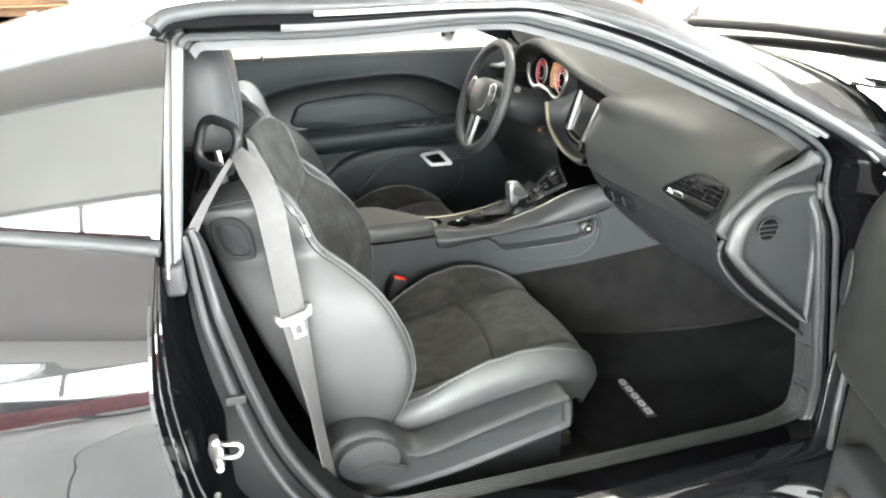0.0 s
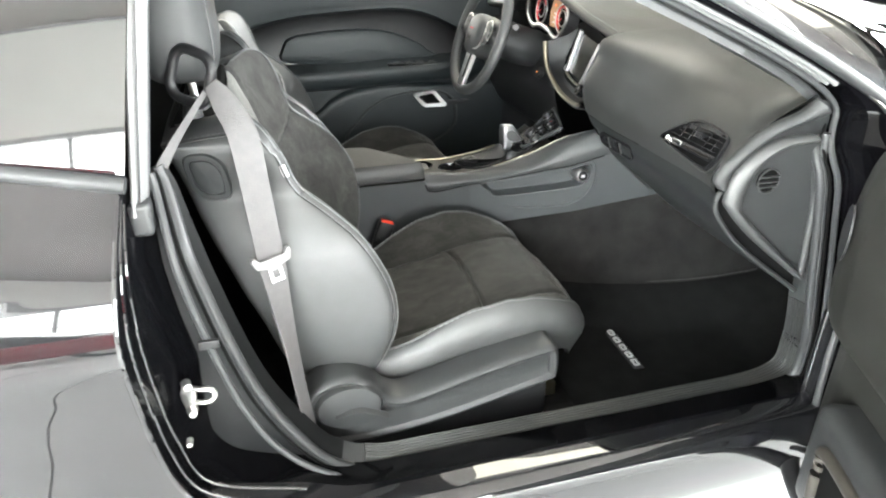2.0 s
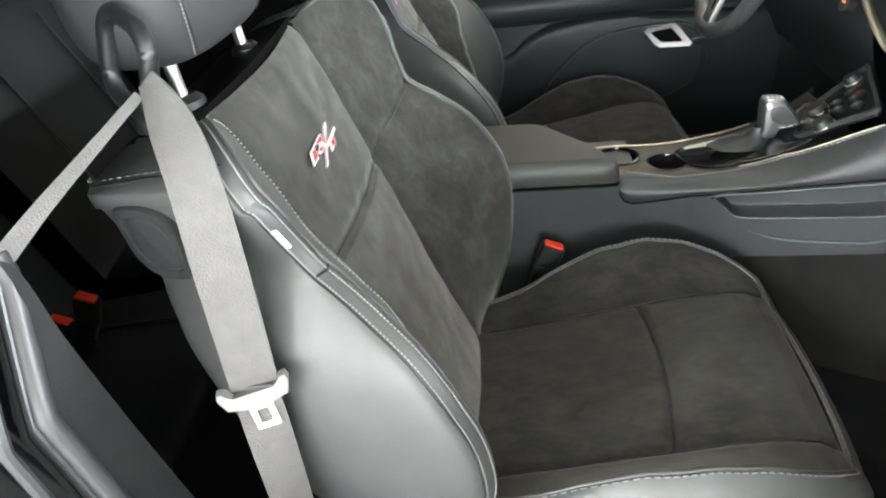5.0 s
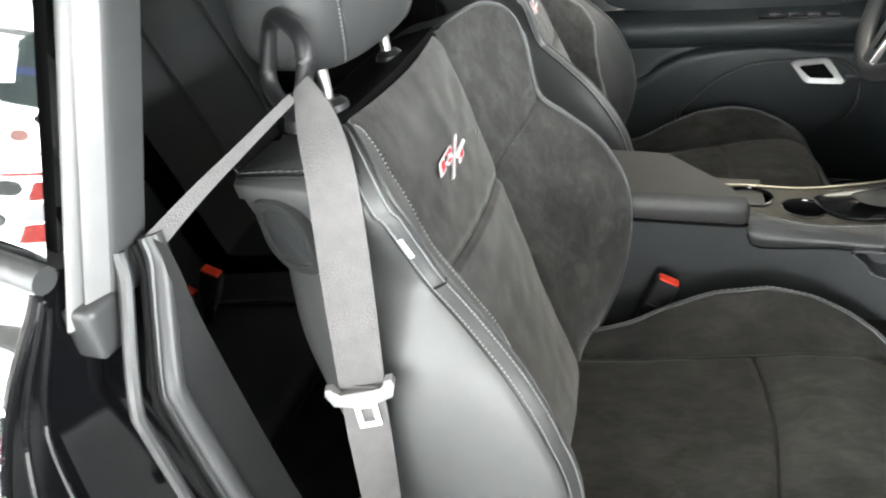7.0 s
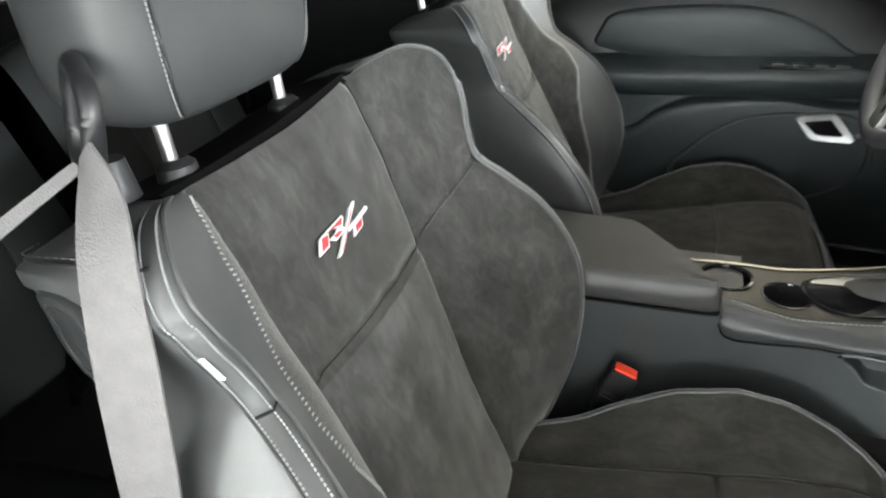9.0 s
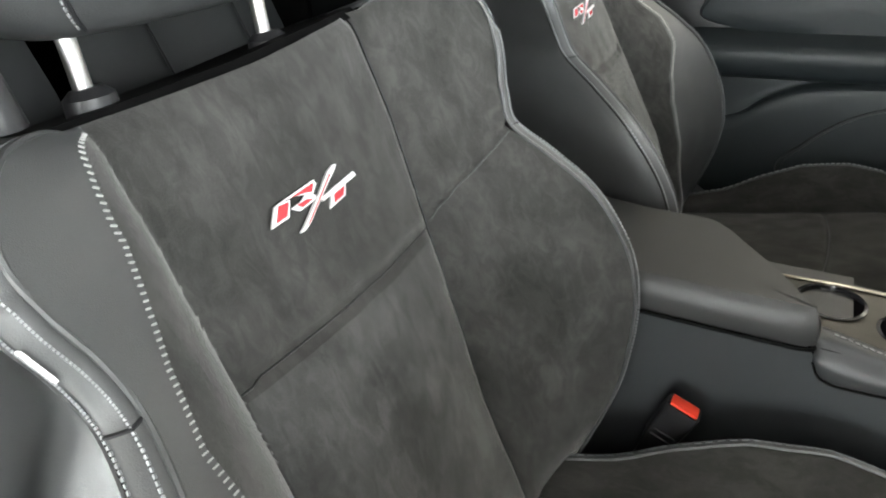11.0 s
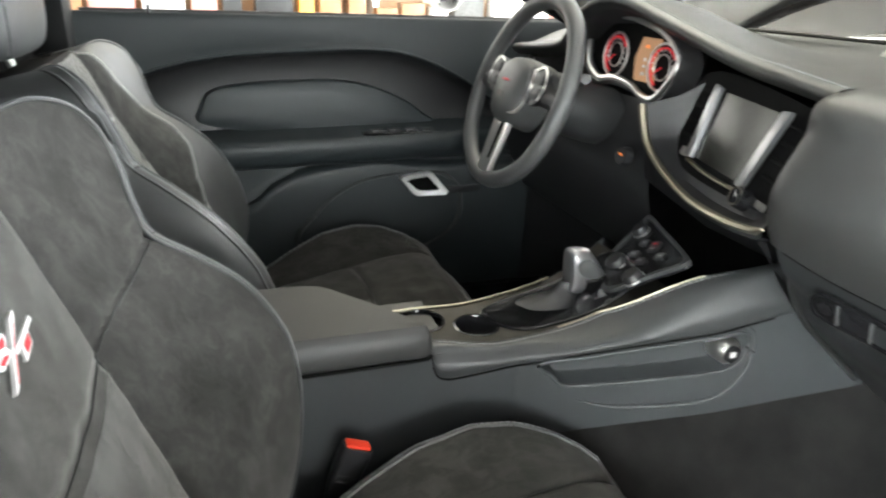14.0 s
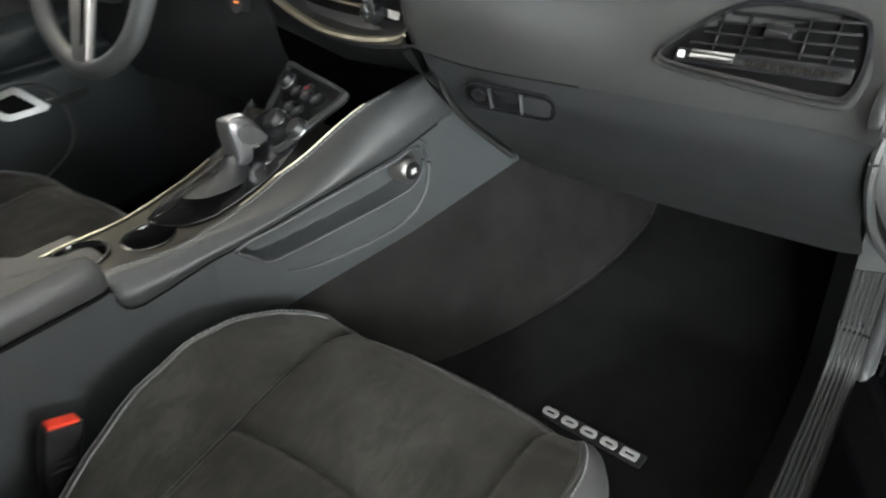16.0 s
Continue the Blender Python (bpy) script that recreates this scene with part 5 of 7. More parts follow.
    # driver-side lower panel and column
    rows = [[(x, y, z) for x, z in ((0.97, 0.62), (0.93, 0.70), (0.90, 0.78), (0.895, 0.84), (0.915, 0.90), (0.945, 0.945))] for y in np.linspace(0.14, 0.82, 12)]
    part("knee_panel", grid([cr(r, 24) for r in rows]), BLACKPLASTIC, th)
    part("steering_column", loft([[(x, 0.36 + rw * math.cos(a), z + rh * math.sin(a)) for a in np.linspace(0, 2 * math.pi, 16, endpoint=False)] for x, z, rw, rh in ((0.775, 0.935, 0.055, 0.050), (0.80, 0.928, 0.065, 0.058), (0.86, 0.910, 0.072, 0.062), (0.93, 0.895, 0.07, 0.06))], 40, 14, True, True), PLASTIC, th, "grey steering column shroud")
    part("column_stalk", tube([(0.83, 0.31, 0.97), (0.80, 0.255, 0.985), (0.79, 0.225, 0.99)], [0.007, 0.008, 0.010], 8), BLACKPLASTIC, th)
    # defroster slot and sensor on top
    part("defroster_slot", tube([(1.36, y, 1.066) for y in np.linspace(-0.7, 0.7, 24)], 0.012, 8, flat=0.3), BLACKHOLE, th)
    part("light_sensor", loft([[(1.25 + r * math.cos(a), 0.0 + r * math.sin(a), 1.053 + h) for a in np.linspace(0, 2 * math.pi, 16, endpoint=False)] for r, h in ((0.03, 0.0), (0.026, 0.008), (0.012, 0.014), (0.002, 0.015))], 24, 8, True), SATIN, th)
    return th


# ---- steering wheel ----
def steering_wheel():
    c = Vector((0.720, 0.358, 0.947))
    th = thing("steering_wheel", c, "black leather steering wheel with silver lower spokes", "steering wheel")
    tl = radians(20)
    m = axes(c, (0, -1, 0), (math.sin(tl), 0, math.cos(tl)))
    if (m.to_3x3() @ Vector((0, 0, 1))).x > 0:
        m = m @ Matrix.Diagonal((1, 1, -1, 1))
    R = 0.182

    def rim(a):
        f = 1.0 - (0.035 if math.sin(a) < -0.6 else 0.0) * min(1, (-math.sin(a) - 0.6) / 0.3)
        return m @ Vector((R * f * math.cos(a), R * f * math.sin(a), 0.0))

    part("rim", tube([rim(a) for a in np.linspace(0, 2 * math.pi, 96, endpoint=False)], 0.0165, 14, True), LEATHER, th, "thick black leather rim")
    hub = [(-0.072, 0.030), (-0.055, 0.058), (0.0, 0.068), (0.055, 0.058), (0.072, 0.030), (0.070, -0.010), (0.045, -0.055), (0.0, -0.066), (-0.045, -0.055), (-0.070, -0.010)]
    hc = cr([(a, b, 0) for a, b in hub], 60, True)
    rows = []
    for f, d in ((1.0, -0.04), (1.0, 0.0), (0.96, 0.014), (0.85, 0.024), (0.5, 0.032), (0.02, 0.034)):
        rows.append([m @ Vector((p[0] * f, p[1] * f, d)) for p in hc])
    h = part("hub", grid(rows, True, cap=False), LEATHER, th, "rounded black airbag cover")
    part("hub_badge", prism(rrect(0.026, 0.012, 0.004), 0.003, m @ Matrix.Translation((-0.004, -0.012, 0.032))), GUNMETAL, h)
    part("hub_mark", box((-0.012, 0.014, 0.033), (0.012, 0.018, 0.0355), 0.0005, 1, m=m), REDTHREAD, h)
    for s in (-1, 1):
        sp = [(s * 0.060, 0.022, 0.004), (s * 0.100, 0.020, 0.006), (s * 0.135, 0.010, 0.002), (s * 0.172, 0.004, 0.0)]
        rows = []
        for k, (x, y, d) in enumerate(sp):
            hw = (0.030, 0.028, 0.020, 0.016)[k]
            rows.append([m @ Vector((x, y + q * hw, d + (0.008 if abs(q) < 0.9 else 0))) for q in (-1, -0.5, 0.5, 1)])
        part("side_spoke", grid(rows), BLACKPLASTIC, th)
        pod = [(s * x, y) for x, y in ((0.072, 0.050), (0.092, 0.058), (0.116, 0.050), (0.126, 0.024), (0.116, -0.004), (0.090, -0.014), (0.074, -0.006), (0.068, 0.022))]
        pc = [(p[0], p[1]) for p in cr([(a, b, 0) for a, b in pod], 40, True)]
        b = part("switch_pod", prism(pc if s > 0 else pc[::-1], 0.010, m @ Matrix.Translation((0, 0, 0.004)), 0.002), BLACKPLASTIC, th, "black switch pod with a silver edge")
        edge = [(s * x, y, 0.0145) for x, y in ((0.078, 0.050), (0.096, 0.057), (0.114, 0.049), (0.124, 0.024), (0.115, -0.002))]
        part("pod_edge", tube([m @ Vector(tuple(p)) for p in cr(edge, 24)], 0.0022, 6), SATIN, b, "thin silver edge")
        for q in (-1, 1):
            part("switch_key", prism(rrect(0.034, 0.020, 0.006), 0.013, m @ Matrix.Translation((s * 0.097, 0.022 + q * 0.014, 0.005)), 0.002), PLASTIC, b)
        edge = [(s * x, y, d) for x, y, d in ((0.064, 0.050, 0.012), (0.074, 0.024, 0.014), (0.069, -0.012, 0.014), (0.055, -0.034, 0.017), (0.040, -0.040, 0.022))]
        part("hub_bracket", tube([m @ Vector(tuple(p)) for p in cr(edge, 24)], 0.0040, 8, flat=0.7), SATIN, th, "silver bracket beside the airbag cover")
        part("shift_paddle", prism(rrect(0.03, 0.06, 0.012), 0.006, m @ Matrix.Translation((s * 0.125, 0.035, -0.035))), GLOSSBLACK, th)
    low = part("lower_spoke", prism([(-0.034, -0.052), (0.034, -0.052), (0.025, -0.160), (0.014, -0.168), (-0.014, -0.168), (-0.025, -0.160)], 0.012, m, 0.003), SATIN, th, "satin silver lower spoke")
    part("spoke_slot", prism([(0.008, -0.048), (0.022, -0.048), (0.014, -0.134), (0.008, -0.138)], 0.0135, m), BLACKHOLE, low, "black slot in the spoke")
    return th


# ---- driver door ----
def driver_door():
    th = thing("driver_door", (0.4, 0.85, 0.3), "closed driver door with dark padded inner panel", "car door")
    ARC = cr([(-0.10, 0.870, 0), (0.03, 0.924, 0), (0.17, 0.957, 0), (0.356, 0.972, 0), (0.56, 0.978, 0), (0.68, 0.958, 0), (0.79, 0.910, 0), (0.90, 0.845, 0), (1.02, 0.79, 0)], 60)
    arc = lambda x: lerp(x, ARC[:, 0], ARC[:, 1])
    rows = []
    for x in np.linspace(-0.12, 1.24, 68):
        za = arc(x)
        rows.append([(x, y, z) for y, z in ((0.895, 1.048), (0.872, 1.056), (0.862, 1.050), (0.856, 1.02), (0.846, (1.02 + za) / 2), (0.836, za + 0.012), (0.834, za + 0.002), (0.842, za - 0.004))])
    part("upper_panel", grid([cr(r, 22) for r in rows]), DOORSKIN, th, "smooth upper door panel")
    part("panel_edge", tube([(x, 0.834, arc(x) + 0.003) for x in np.linspace(-0.12, 1.0, 60)], 0.004, 8), DOORSKIN, th)
    rows = []
    for x in np.linspace(-0.12, 1.02, 50):
        za = arc(x)
        rows.append([(x, 0.842, za - 0.002), (x, 0.870, za - 0.02), (x, 0.880, (za + 0.76) / 2), (x, 0.870, 0.76)])
    part("recess", grid([cr(r, 14) for r in rows]), BLACKPLASTIC, th, "dark recessed door band")
    pad = [(0.137, 0.800), (0.137, 0.845), (0.165, 0.880), (0.25, 0.896), (0.412, 0.904), (0.54, 0.892), (0.643, 0.853), (0.70, 0.815), (0.735, 0.785), (0.60, 0.775), (0.30, 0.775)]
    pc = cr([(a, b, 0) for a, b in pad], 80, True)
    cen = np.array((0.42, 0.835))
    rows = []
    for f, y in ((1.0, 0.874), (1.0, 0.862), (0.975, 0.852), (0.93, 0.849), (0.5, 0.846), (0.02, 0.845)):
        rows.append([(cen[0] + (p[0] - cen[0]) * f, y, cen[1] + (p[1] - cen[1]) * f) for p in pc])
    part("door_insert", grid(rows, True), DOORSKIN, th, "padded dark insert panel")
    # armrest
    rows = []
    for x in np.linspace(-0.12, 1.0, 50):
        t = 0.72 + 0.02 * (x / 0.8)
        d = lerp(x, (-0.12, 0.2, 0.75, 0.9, 1.0), (0.80, 0.755, 0.755, 0.80, 0.83))
        rows.append([(x, 0.866, t + 0.058), (x, d + 0.03, t + 0.046), (x, d + 0.008, t + 0.040), (x, d, t + 0.026), (x, d + 0.004, t), (x, d + 0.02, t - 0.022), (x, 0.815, t - 0.036)])
    part("armrest", grid([cr(r, 22) for r in rows]), DOORSKIN, th, "padded door armrest")
    sw = part("window_switches", box((0.52, 0.770, 0.776), (0.74, 0.835, 0.782), 0.002, 1), GLOSSBLACK, th, "gloss black window switch plate")
    for k in range(4):
        part("switch", box((0.545 + 0.045 * k, 0.785, 0.780), (0.575 + 0.045 * k, 0.805, 0.788), 0.003, 2), BLACKPLASTIC, sw)
        part("switch_mark", box((0.555 + 0.045 * k, 0.792, 0.788), (0.562 + 0.045 * k, 0.797, 0.7886)), GREYTHREAD, sw)
    # lower panel with the swept bulge
    rows = []
    LOW = cr([(-0.12, 0.60, 0), (0.2, 0.60, 0), (0.296, 0.652, 0), (0.386, 0.687, 0), (0.572, 0.705, 0), (0.684, 0.693, 0), (0.85, 0.69, 0), (1.0, 0.69, 0)], 50)
    for x in np.linspace(-0.12, 1.0, 60):
        zt = lerp(x, LOW[:, 0], LOW[:, 1])
        rows.append([(x, 0.822, 0.72), (x, 0.824, zt + 0.005), (x, 0.806, zt - 0.006), (x, 0.798, zt - 0.03), (x, 0.800, 0.55), (x, 0.800, 0.42), (x, 0.82, 0.30)])
    part("lower_panel", grid([cr(r, 26) for r in rows]), DOORSKIN, th, "lower door panel with a swept bulge")
    SW = cr([(0.34, 0.50, 0), (0.385, 0.563, 0), (0.44, 0.615, 0), (0.502, 0.650, 0), (0.56, 0.664, 0), (0.633, 0.671, 0), (0.74, 0.668, 0), (0.80, 0.61, 0), (0.78, 0.50, 0), (0.60, 0.42, 0), (0.40, 0.42, 0)], 70, True)
    cen = np.array((0.58, 0.54))
    rows = []
    for f, y in ((1.0, 0.800), (0.985, 0.794), (0.95, 0.794), (0.90, 0.806), (0.02, 0.812)):
        rows.append([(cen[0] + (p[0] - cen[0]) * f, y, cen[1] + (p[1] - cen[1]) * f) for p in SW])
    part("swept_pocket", grid(rows, True), PLASTIC, th, "scooped panel round the door release")
    # release handle: a chrome parallelogram
    hp = [(0.620, 0.655), (0.632, 0.664), (0.700, 0.672), (0.712, 0.666), (0.758, 0.612), (0.750, 0.603), (0.668, 0.605), (0.655, 0.612)]
    inn = [(0.640, 0.648), (0.648, 0.652), (0.694, 0.658), (0.700, 0.655), (0.730, 0.621), (0.726, 0.617), (0.676, 0.618), (0.668, 0.622)]
    b = bmesh.new()
    grid([[(x, 0.800, z) for x, z in hp], [(x, 0.788, z) for x, z in hp], [(x, 0.785, z) for x, z in [(p[0] * 0.96 + 0.04 * 0.69, p[1] * 0.96 + 0.04 * 0.637) for p in hp]], [(x, 0.788, z) for x, z in inn], [(x, 0.803, z) for x, z in inn]], True, bm=b)
    rel = part("door_release", b, BRIGHTSATIN, th, "satin chrome door release")
    # shallow black sheet in place of the shaded hollow behind the handle
    part("release_cup_shade", grid([[(x, 0.7935, z) for x, z in inn], [(0.685, 0.7935, 0.637)] * 8], True), BLACKHOLE, rel)
    part("release_shadow", box((0.755, 0.792, 0.606), (0.85, 0.80, 0.626), 0.003), BLACKPLASTIC, th)
    part("lock_pin", tube([(0.045, 0.868, 1.05), (0.045, 0.868, 1.072)], [0.006, 0.005], 10), BLACKPLASTIC, th)
    # glass edge, outer skin, mirror
    part("belt_strip", tube([(x, 0.884, 1.056) for x in np.linspace(-0.1, 1.22, 24)], 0.007, 6), RUBBER, th)
    part("outer_skin", box((-0.12, 0.90, 0.28), (1.064, 0.945, 1.04), 0.004), PAINT, th)
    mir = part("door_mirror", loft([[(x + 0.03 * math.cos(a) * k, y, 1.125 + h * math.sin(a)) for a in np.linspace(0, 2 * math.pi, 16, endpoint=False)] for x, y, k, h in ((0.82, 0.955, 0.4, 0.02), (0.82, 0.99, 1, 0.05), (0.82, 1.06, 1.3, 0.062), (0.82, 1.14, 1.2, 0.055), (0.82, 1.17, 0.4, 0.02))], 32, 16, True, True), PAINT, th, "black door mirror housing")
    part("mirror_glass", box((0.775, 0.99, 1.085), (0.782, 1.14, 1.165), 0.004), CHROME, mir)
    th.location += Vector((-0.014, 0.018, 0.0))
    return th


# ---- car body ----
SIDE = cr([(-0.918, 0.30, 0), (-0.912, 0.45, 0), (-0.916, 0.60, 0), (-0.926, 0.70, 0), (-0.930, 0.75, 0), (-0.921, 0.80, 0), (-0.899, 0.86, 0), (-0.871, 0.91, 0), (-0.841, 0.945, 0), (-0.822, 0.975, 0), (-0.815, 0.99, 0), (-0.785, 1.25, 0), (-0.745, 1.30, 0)], 200)


def yq(z):
    """How far out the body side stands at a height."""
    return lerp(z, SIDE[:, 1], SIDE[:, 0])


SEAL = [(-0.122, 1.238), (-0.138, 1.13), (-0.156, 0.99), (-0.150, 0.945), (-0.125, 0.814), (-0.094, 0.682), (-0.059, 0.571), (-0.009, 0.472), (0.048, 0.391), (0.133, 0.346), (0.25, 0.341), (0.49, 0.343), (0.76, 0.341), (1.045, 0.352), (1.094, 0.43), (1.063, 0.634), (1.012, 0.888), (1.000, 1.006), (0.671, 1.168), (0.45, 1.243), (0.34, 1.258), (0.09, 1.247), (-0.07, 1.250)]
JAMB = [(-0.145, 1.255), (-0.160, 1.14), (-0.182, 1.0), (-0.196, 0.945), (-0.205, 0.793), (-0.202, 0.688), (-0.186, 0.571), (-0.145, 0.464), (0.0, 0.415), (0.09, 0.384), (0.25, 0.380), (0.5, 0.380), (0.76, 0.380), (1.07, 0.386), (1.135, 0.44), (1.105, 0.634), (1.055, 0.888), (1.050, 1.004), (0.69, 1.180), (0.457, 1.260), (0.34, 1.273), (0.09, 1.268), (-0.08, 1.268)]
OUTER = [(-0.160, 1.262), (-0.176, 1.14), (-0.195, 1.0), (-0.200, 0.962), (-0.222, 0.80), (-0.220, 0.68), (-0.207, 0.56), (-0.180, 0.48), (-0.12, 0.41), (0.0, 0.372), (0.25, 0.366), (0.5, 0.365), (0.76, 0.364), (1.12, 0.364), (1.175, 0.44), (1.155, 0.63), (1.12, 0.88), (1.125, 0.980), (0.70, 1.198), (0.457, 1.277), (0.30, 1.290), (0.09, 1.290), (-0.09, 1.290)]
INNER = [(-0.108, 1.222), (-0.126, 1.12), (-0.142, 0.985), (-0.132, 0.935), (-0.106, 0.808), (-0.075, 0.680), (-0.041, 0.574), (0.008, 0.480), (0.062, 0.405), (0.142, 0.366), (0.25, 0.362), (0.49, 0.360), (0.76, 0.360), (1.03, 0.368), (1.076, 0.445), (1.050, 0.634), (1.000, 0.888), (0.985, 0.996), (0.662, 1.154), (0.444, 1.229), (0.333, 1.245), (0.09, 1.233), (-0.06, 1.233)]


def loop3(pts, yf, n=184):
    p = cr([(x, 0, z) for x, z in pts], n, True)
    return [(a[0], yf(a[2]), a[2]) for a in p]


def mat_edge(x):
    """Where the mat's raised edge meets the tunnel carpet."""
    return lerp(x, (0.56, 0.70, 0.805, 0.90, 1.01, 1.10, 1.19, 1.31, 1.40, 1.56), (-0.20, -0.235, -0.288, -0.322, -0.351, -0.365, -0.372, -0.369, -0.358, -0.33))


def car_body():
    th = thing("car_body", (0.3, 0, 0.0), "glossy black two-door coupe body with its passenger side open", "car")
    ys = lambda z: lerp(z, (0.85, 0.95, 1.10, 1.25), (-0.800, -0.745, -0.722, -0.705))
    yj = lambda z: lerp(z, (0.36, 0.86, 0.98, 1.25), (-0.865, -0.86, -0.805, -0.765))
    yo = lambda z: yq(z) + 0.004 if z < 0.98 else lerp(z, (0.98, 1.0, 1.25, 1.30), (-0.820, -0.812, -0.778, -0.745))
    yi = lambda z: lerp(z, (0.9, 1.25), (-0.752, -0.715))
    seal, jamb, outer, inner = loop3(SEAL, ys), loop3(JAMB, yj), loop3(OUTER, yo), loop3(INNER, yi)
    mid = []
    for a, b in zip(seal, jamb):
        f = lerp(a[2], (0.36, 0.40, 0.52, 0.66), (0.55, 0.80, 0.80, 0.50)) if a[0] < 0.4 else 0.5
        mid.append((a[0] + (b[0] - a[0]) * f, a[1] + 0.006, a[2] + (b[2] - a[2]) * f))
    part("door_jamb", grid([r[20:] + r[:1] for r in (mid, jamb)]), JAMBPAINT, th, "gloss black painted door opening, darkened for what it mirrors")
    part("jamb_plate", grid([r[20:] + r[:1] for r in (seal, mid)]), JAMBPLATE, th, "dark satin plate behind the weatherstrip")
    rolled = [tuple(np.array(a) * 0.3 + np.array(b) * 0.7 + np.array((0, -0.002, 0.0))) for a, b in zip(jamb, outer)]
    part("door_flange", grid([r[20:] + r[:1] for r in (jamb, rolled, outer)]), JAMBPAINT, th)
    for f, r in ((0.12, 0.0030), (0.55, 0.0034), (0.97, 0.0042)):
        part("flange_edge", tube([tuple(np.array(jamb[k]) * (1 - f) + np.array(outer[k]) * f + np.array((-0.001, -0.0035, 0))) for k in range(24, 66)], r, 8), PAINT, th, "rolled gloss black edge of the opening")
    part("weatherstrip", tube(seal[19:] + seal[:1], 0.0100, 10, up=(0, 1, 0)), RUBBER, th, "grey rubber weatherstrip round the opening")
    # a rubber fold, then a black tube for the shade in the gap beside it
    for d, r, mt in ((0.0, 0.0042, RUBBER), (-0.011, 0.0030, BLACKHOLE)):
        fold = [tuple(np.array(a) * 0.93 + np.array(b) * 0.07 + np.array((0, d - 0.004, 0))) for a, b in zip(seal, jamb)]
        part("weatherstrip_fold_and_gap", tube(fold[19:] + fold[:1], r, 7, up=(0, 1, 0)), mt, th)
    lip = [tuple(np.array(a) * 0.8 + np.array(b) * 0.2 + np.array((0, -0.02, 0))) for a, b in zip(seal, jamb)]
    part("weatherstrip_lip", tube(lip[19:] + lip[:1], 0.006, 8, up=(0, 1, 0)), RUBBER, th)
    part("drip_moulding", tube([tuple(np.array(jamb[k]) * 0.5 + np.array(outer[k]) * 0.5 + np.array((0, -0.006, 0.002))) for k in range(135, 170)], 0.0045, 8), SATIN, th, "bright drip moulding along the pillar")
    for f in (0.34, 0.52, 0.70):
        part("pillar_rib", tube([tuple(np.array(seal[k]) * (1 - f) + np.array(jamb[k]) * f + np.array((0, -0.008, 0.004))) for k in range(137, 172)], 0.0055, 8), CHANNEL, th, "pale ribbed rubber along the pillar")
    n = len(seal)
    # inner trim: B-pillar, sill plate, hinge pillar, A-pillar and header
    step = [tuple(np.array(a) * 0.5 + np.array(b) * 0.5 + np.array((0, -0.006, 0.004))) for a, b in zip(seal, inner)]
    deep = [(p[0] - (0.07 if p[0] < 0.13 and p[2] < 1.2 else 0) + (0.06 if p[0] > 0.95 else 0), p[1] + 0.03, p[2] - (0.07 if p[2] < 0.42 else 0) + (0.02 if p[2] > 1.1 else 0)) for p in inner]
    segs = (("pillar_trim", 19, 66, BTRIM), ("sill_plate", 66, 108, PLASTIC), ("hinge_pillar_trim", 108, 140, PLASTIC), ("windscreen_pillar_trim", 140, 161, TRIMGREY), ("header_trim", 161, 184, TRIMGREY))
    for nm, a, b, mt in segs:
        ix = [k % n for k in range(a, b + 1)]
        loops = [seal, step, inner, deep]
        if nm == "pillar_trim":
            loops.append([(p[0] - 0.10, p[1] + 0.02, p[2]) for p in deep])
        part(nm, grid([[r[k] for k in ix] for r in loops]), mt, th)
    # ribs on the sill plate
    for k in range(8):
        f = 0.22 + 0.105 * k
        pts = []
        for q in range(70, 118):
            a, b, c = np.array(seal[q]), np.array(step[q]), np.array(inner[q])
            p = a + (b - a) * f * 2 if f < 0.5 else b + (c - b) * (f * 2 - 1)
            pts.append(tuple(p + np.array((0, 0, 0.002))))
        part("sill_rib", tube(pts, 0.0026, 6), SOFTDASH, th)
    # bright strip at the front edge of the side glass, and its foot
    rows = []
    for z in np.linspace(0.925, 1.268, 14):
        lx, ly = -0.186 + 0.107 * (z - 0.974), -0.806 + 0.33 * (z - 0.974)
        rx, ry = -0.171 + 0.153 * (z - 0.938), -0.789 + 0.25 * (z - 0.938)
        rows.append([(lx - 0.004, ly + 0.03, z), (lx, ly, z), (lx + 0.006, ly - 0.003, z), ((lx + rx) / 2, (ly + ry) / 2 - 0.003, z), ((lx + rx) / 2 + 0.003, (ly + ry) / 2 - 0.008, z), (rx, ry - 0.004, z), (rx + 0.003, ry + 0.008, z), (rx - 0.004, ry + 0.05, z)])
    rows = [cr(r, 28) for r in rows]
    part("glass_channel", grid([r[:21] for r in rows]), CHANNEL, th, "light grey glass run channel")
    part("channel_inner_face", grid([r[20:] for r in rows]), CHANNELDARK, th, "dark inner face of the glass channel")
    part("channel_foot", box((-0.196, -0.822, 0.893), (-0.166, -0.782, 0.942), 0.008, 3), RUBBER, th, "moulded grey rubber foot")
    # quarter panel
    rows = []
    for z in np.concatenate([np.linspace(0.37, 0.93, 70), np.linspace(0.935, 0.992, 16)]):
        x0 = lerp(z, (0.37, 0.41, 0.48, 0.56, 0.68, 0.80, 0.962), (0.02, -0.12, -0.180, -0.207, -0.220, -0.222, -0.200))
        rise = lambda x: max(0.0, -0.2 - x) * 0.17 * max(0, (z - 0.85) / 0.14)
        rows.append([(x, yq(z) - 0.02 * max(0, -0.5 - x), z + rise(x)) for x in np.concatenate([np.linspace(x0, -0.6, 22), np.linspace(-0.7, -2.1, 14)])])
    part("quarter_panel", grid(rows), PAINT, th, "gloss black rear quarter panel")
    part("panel_gap", tube([(x - 0.001, y + 0.002, z) for x, y, z in loop3(OUTER, yo)[22:56]], 0.004, 6), BLACKHOLE, th)
    # quarter glass with rubber edge
    rows = []
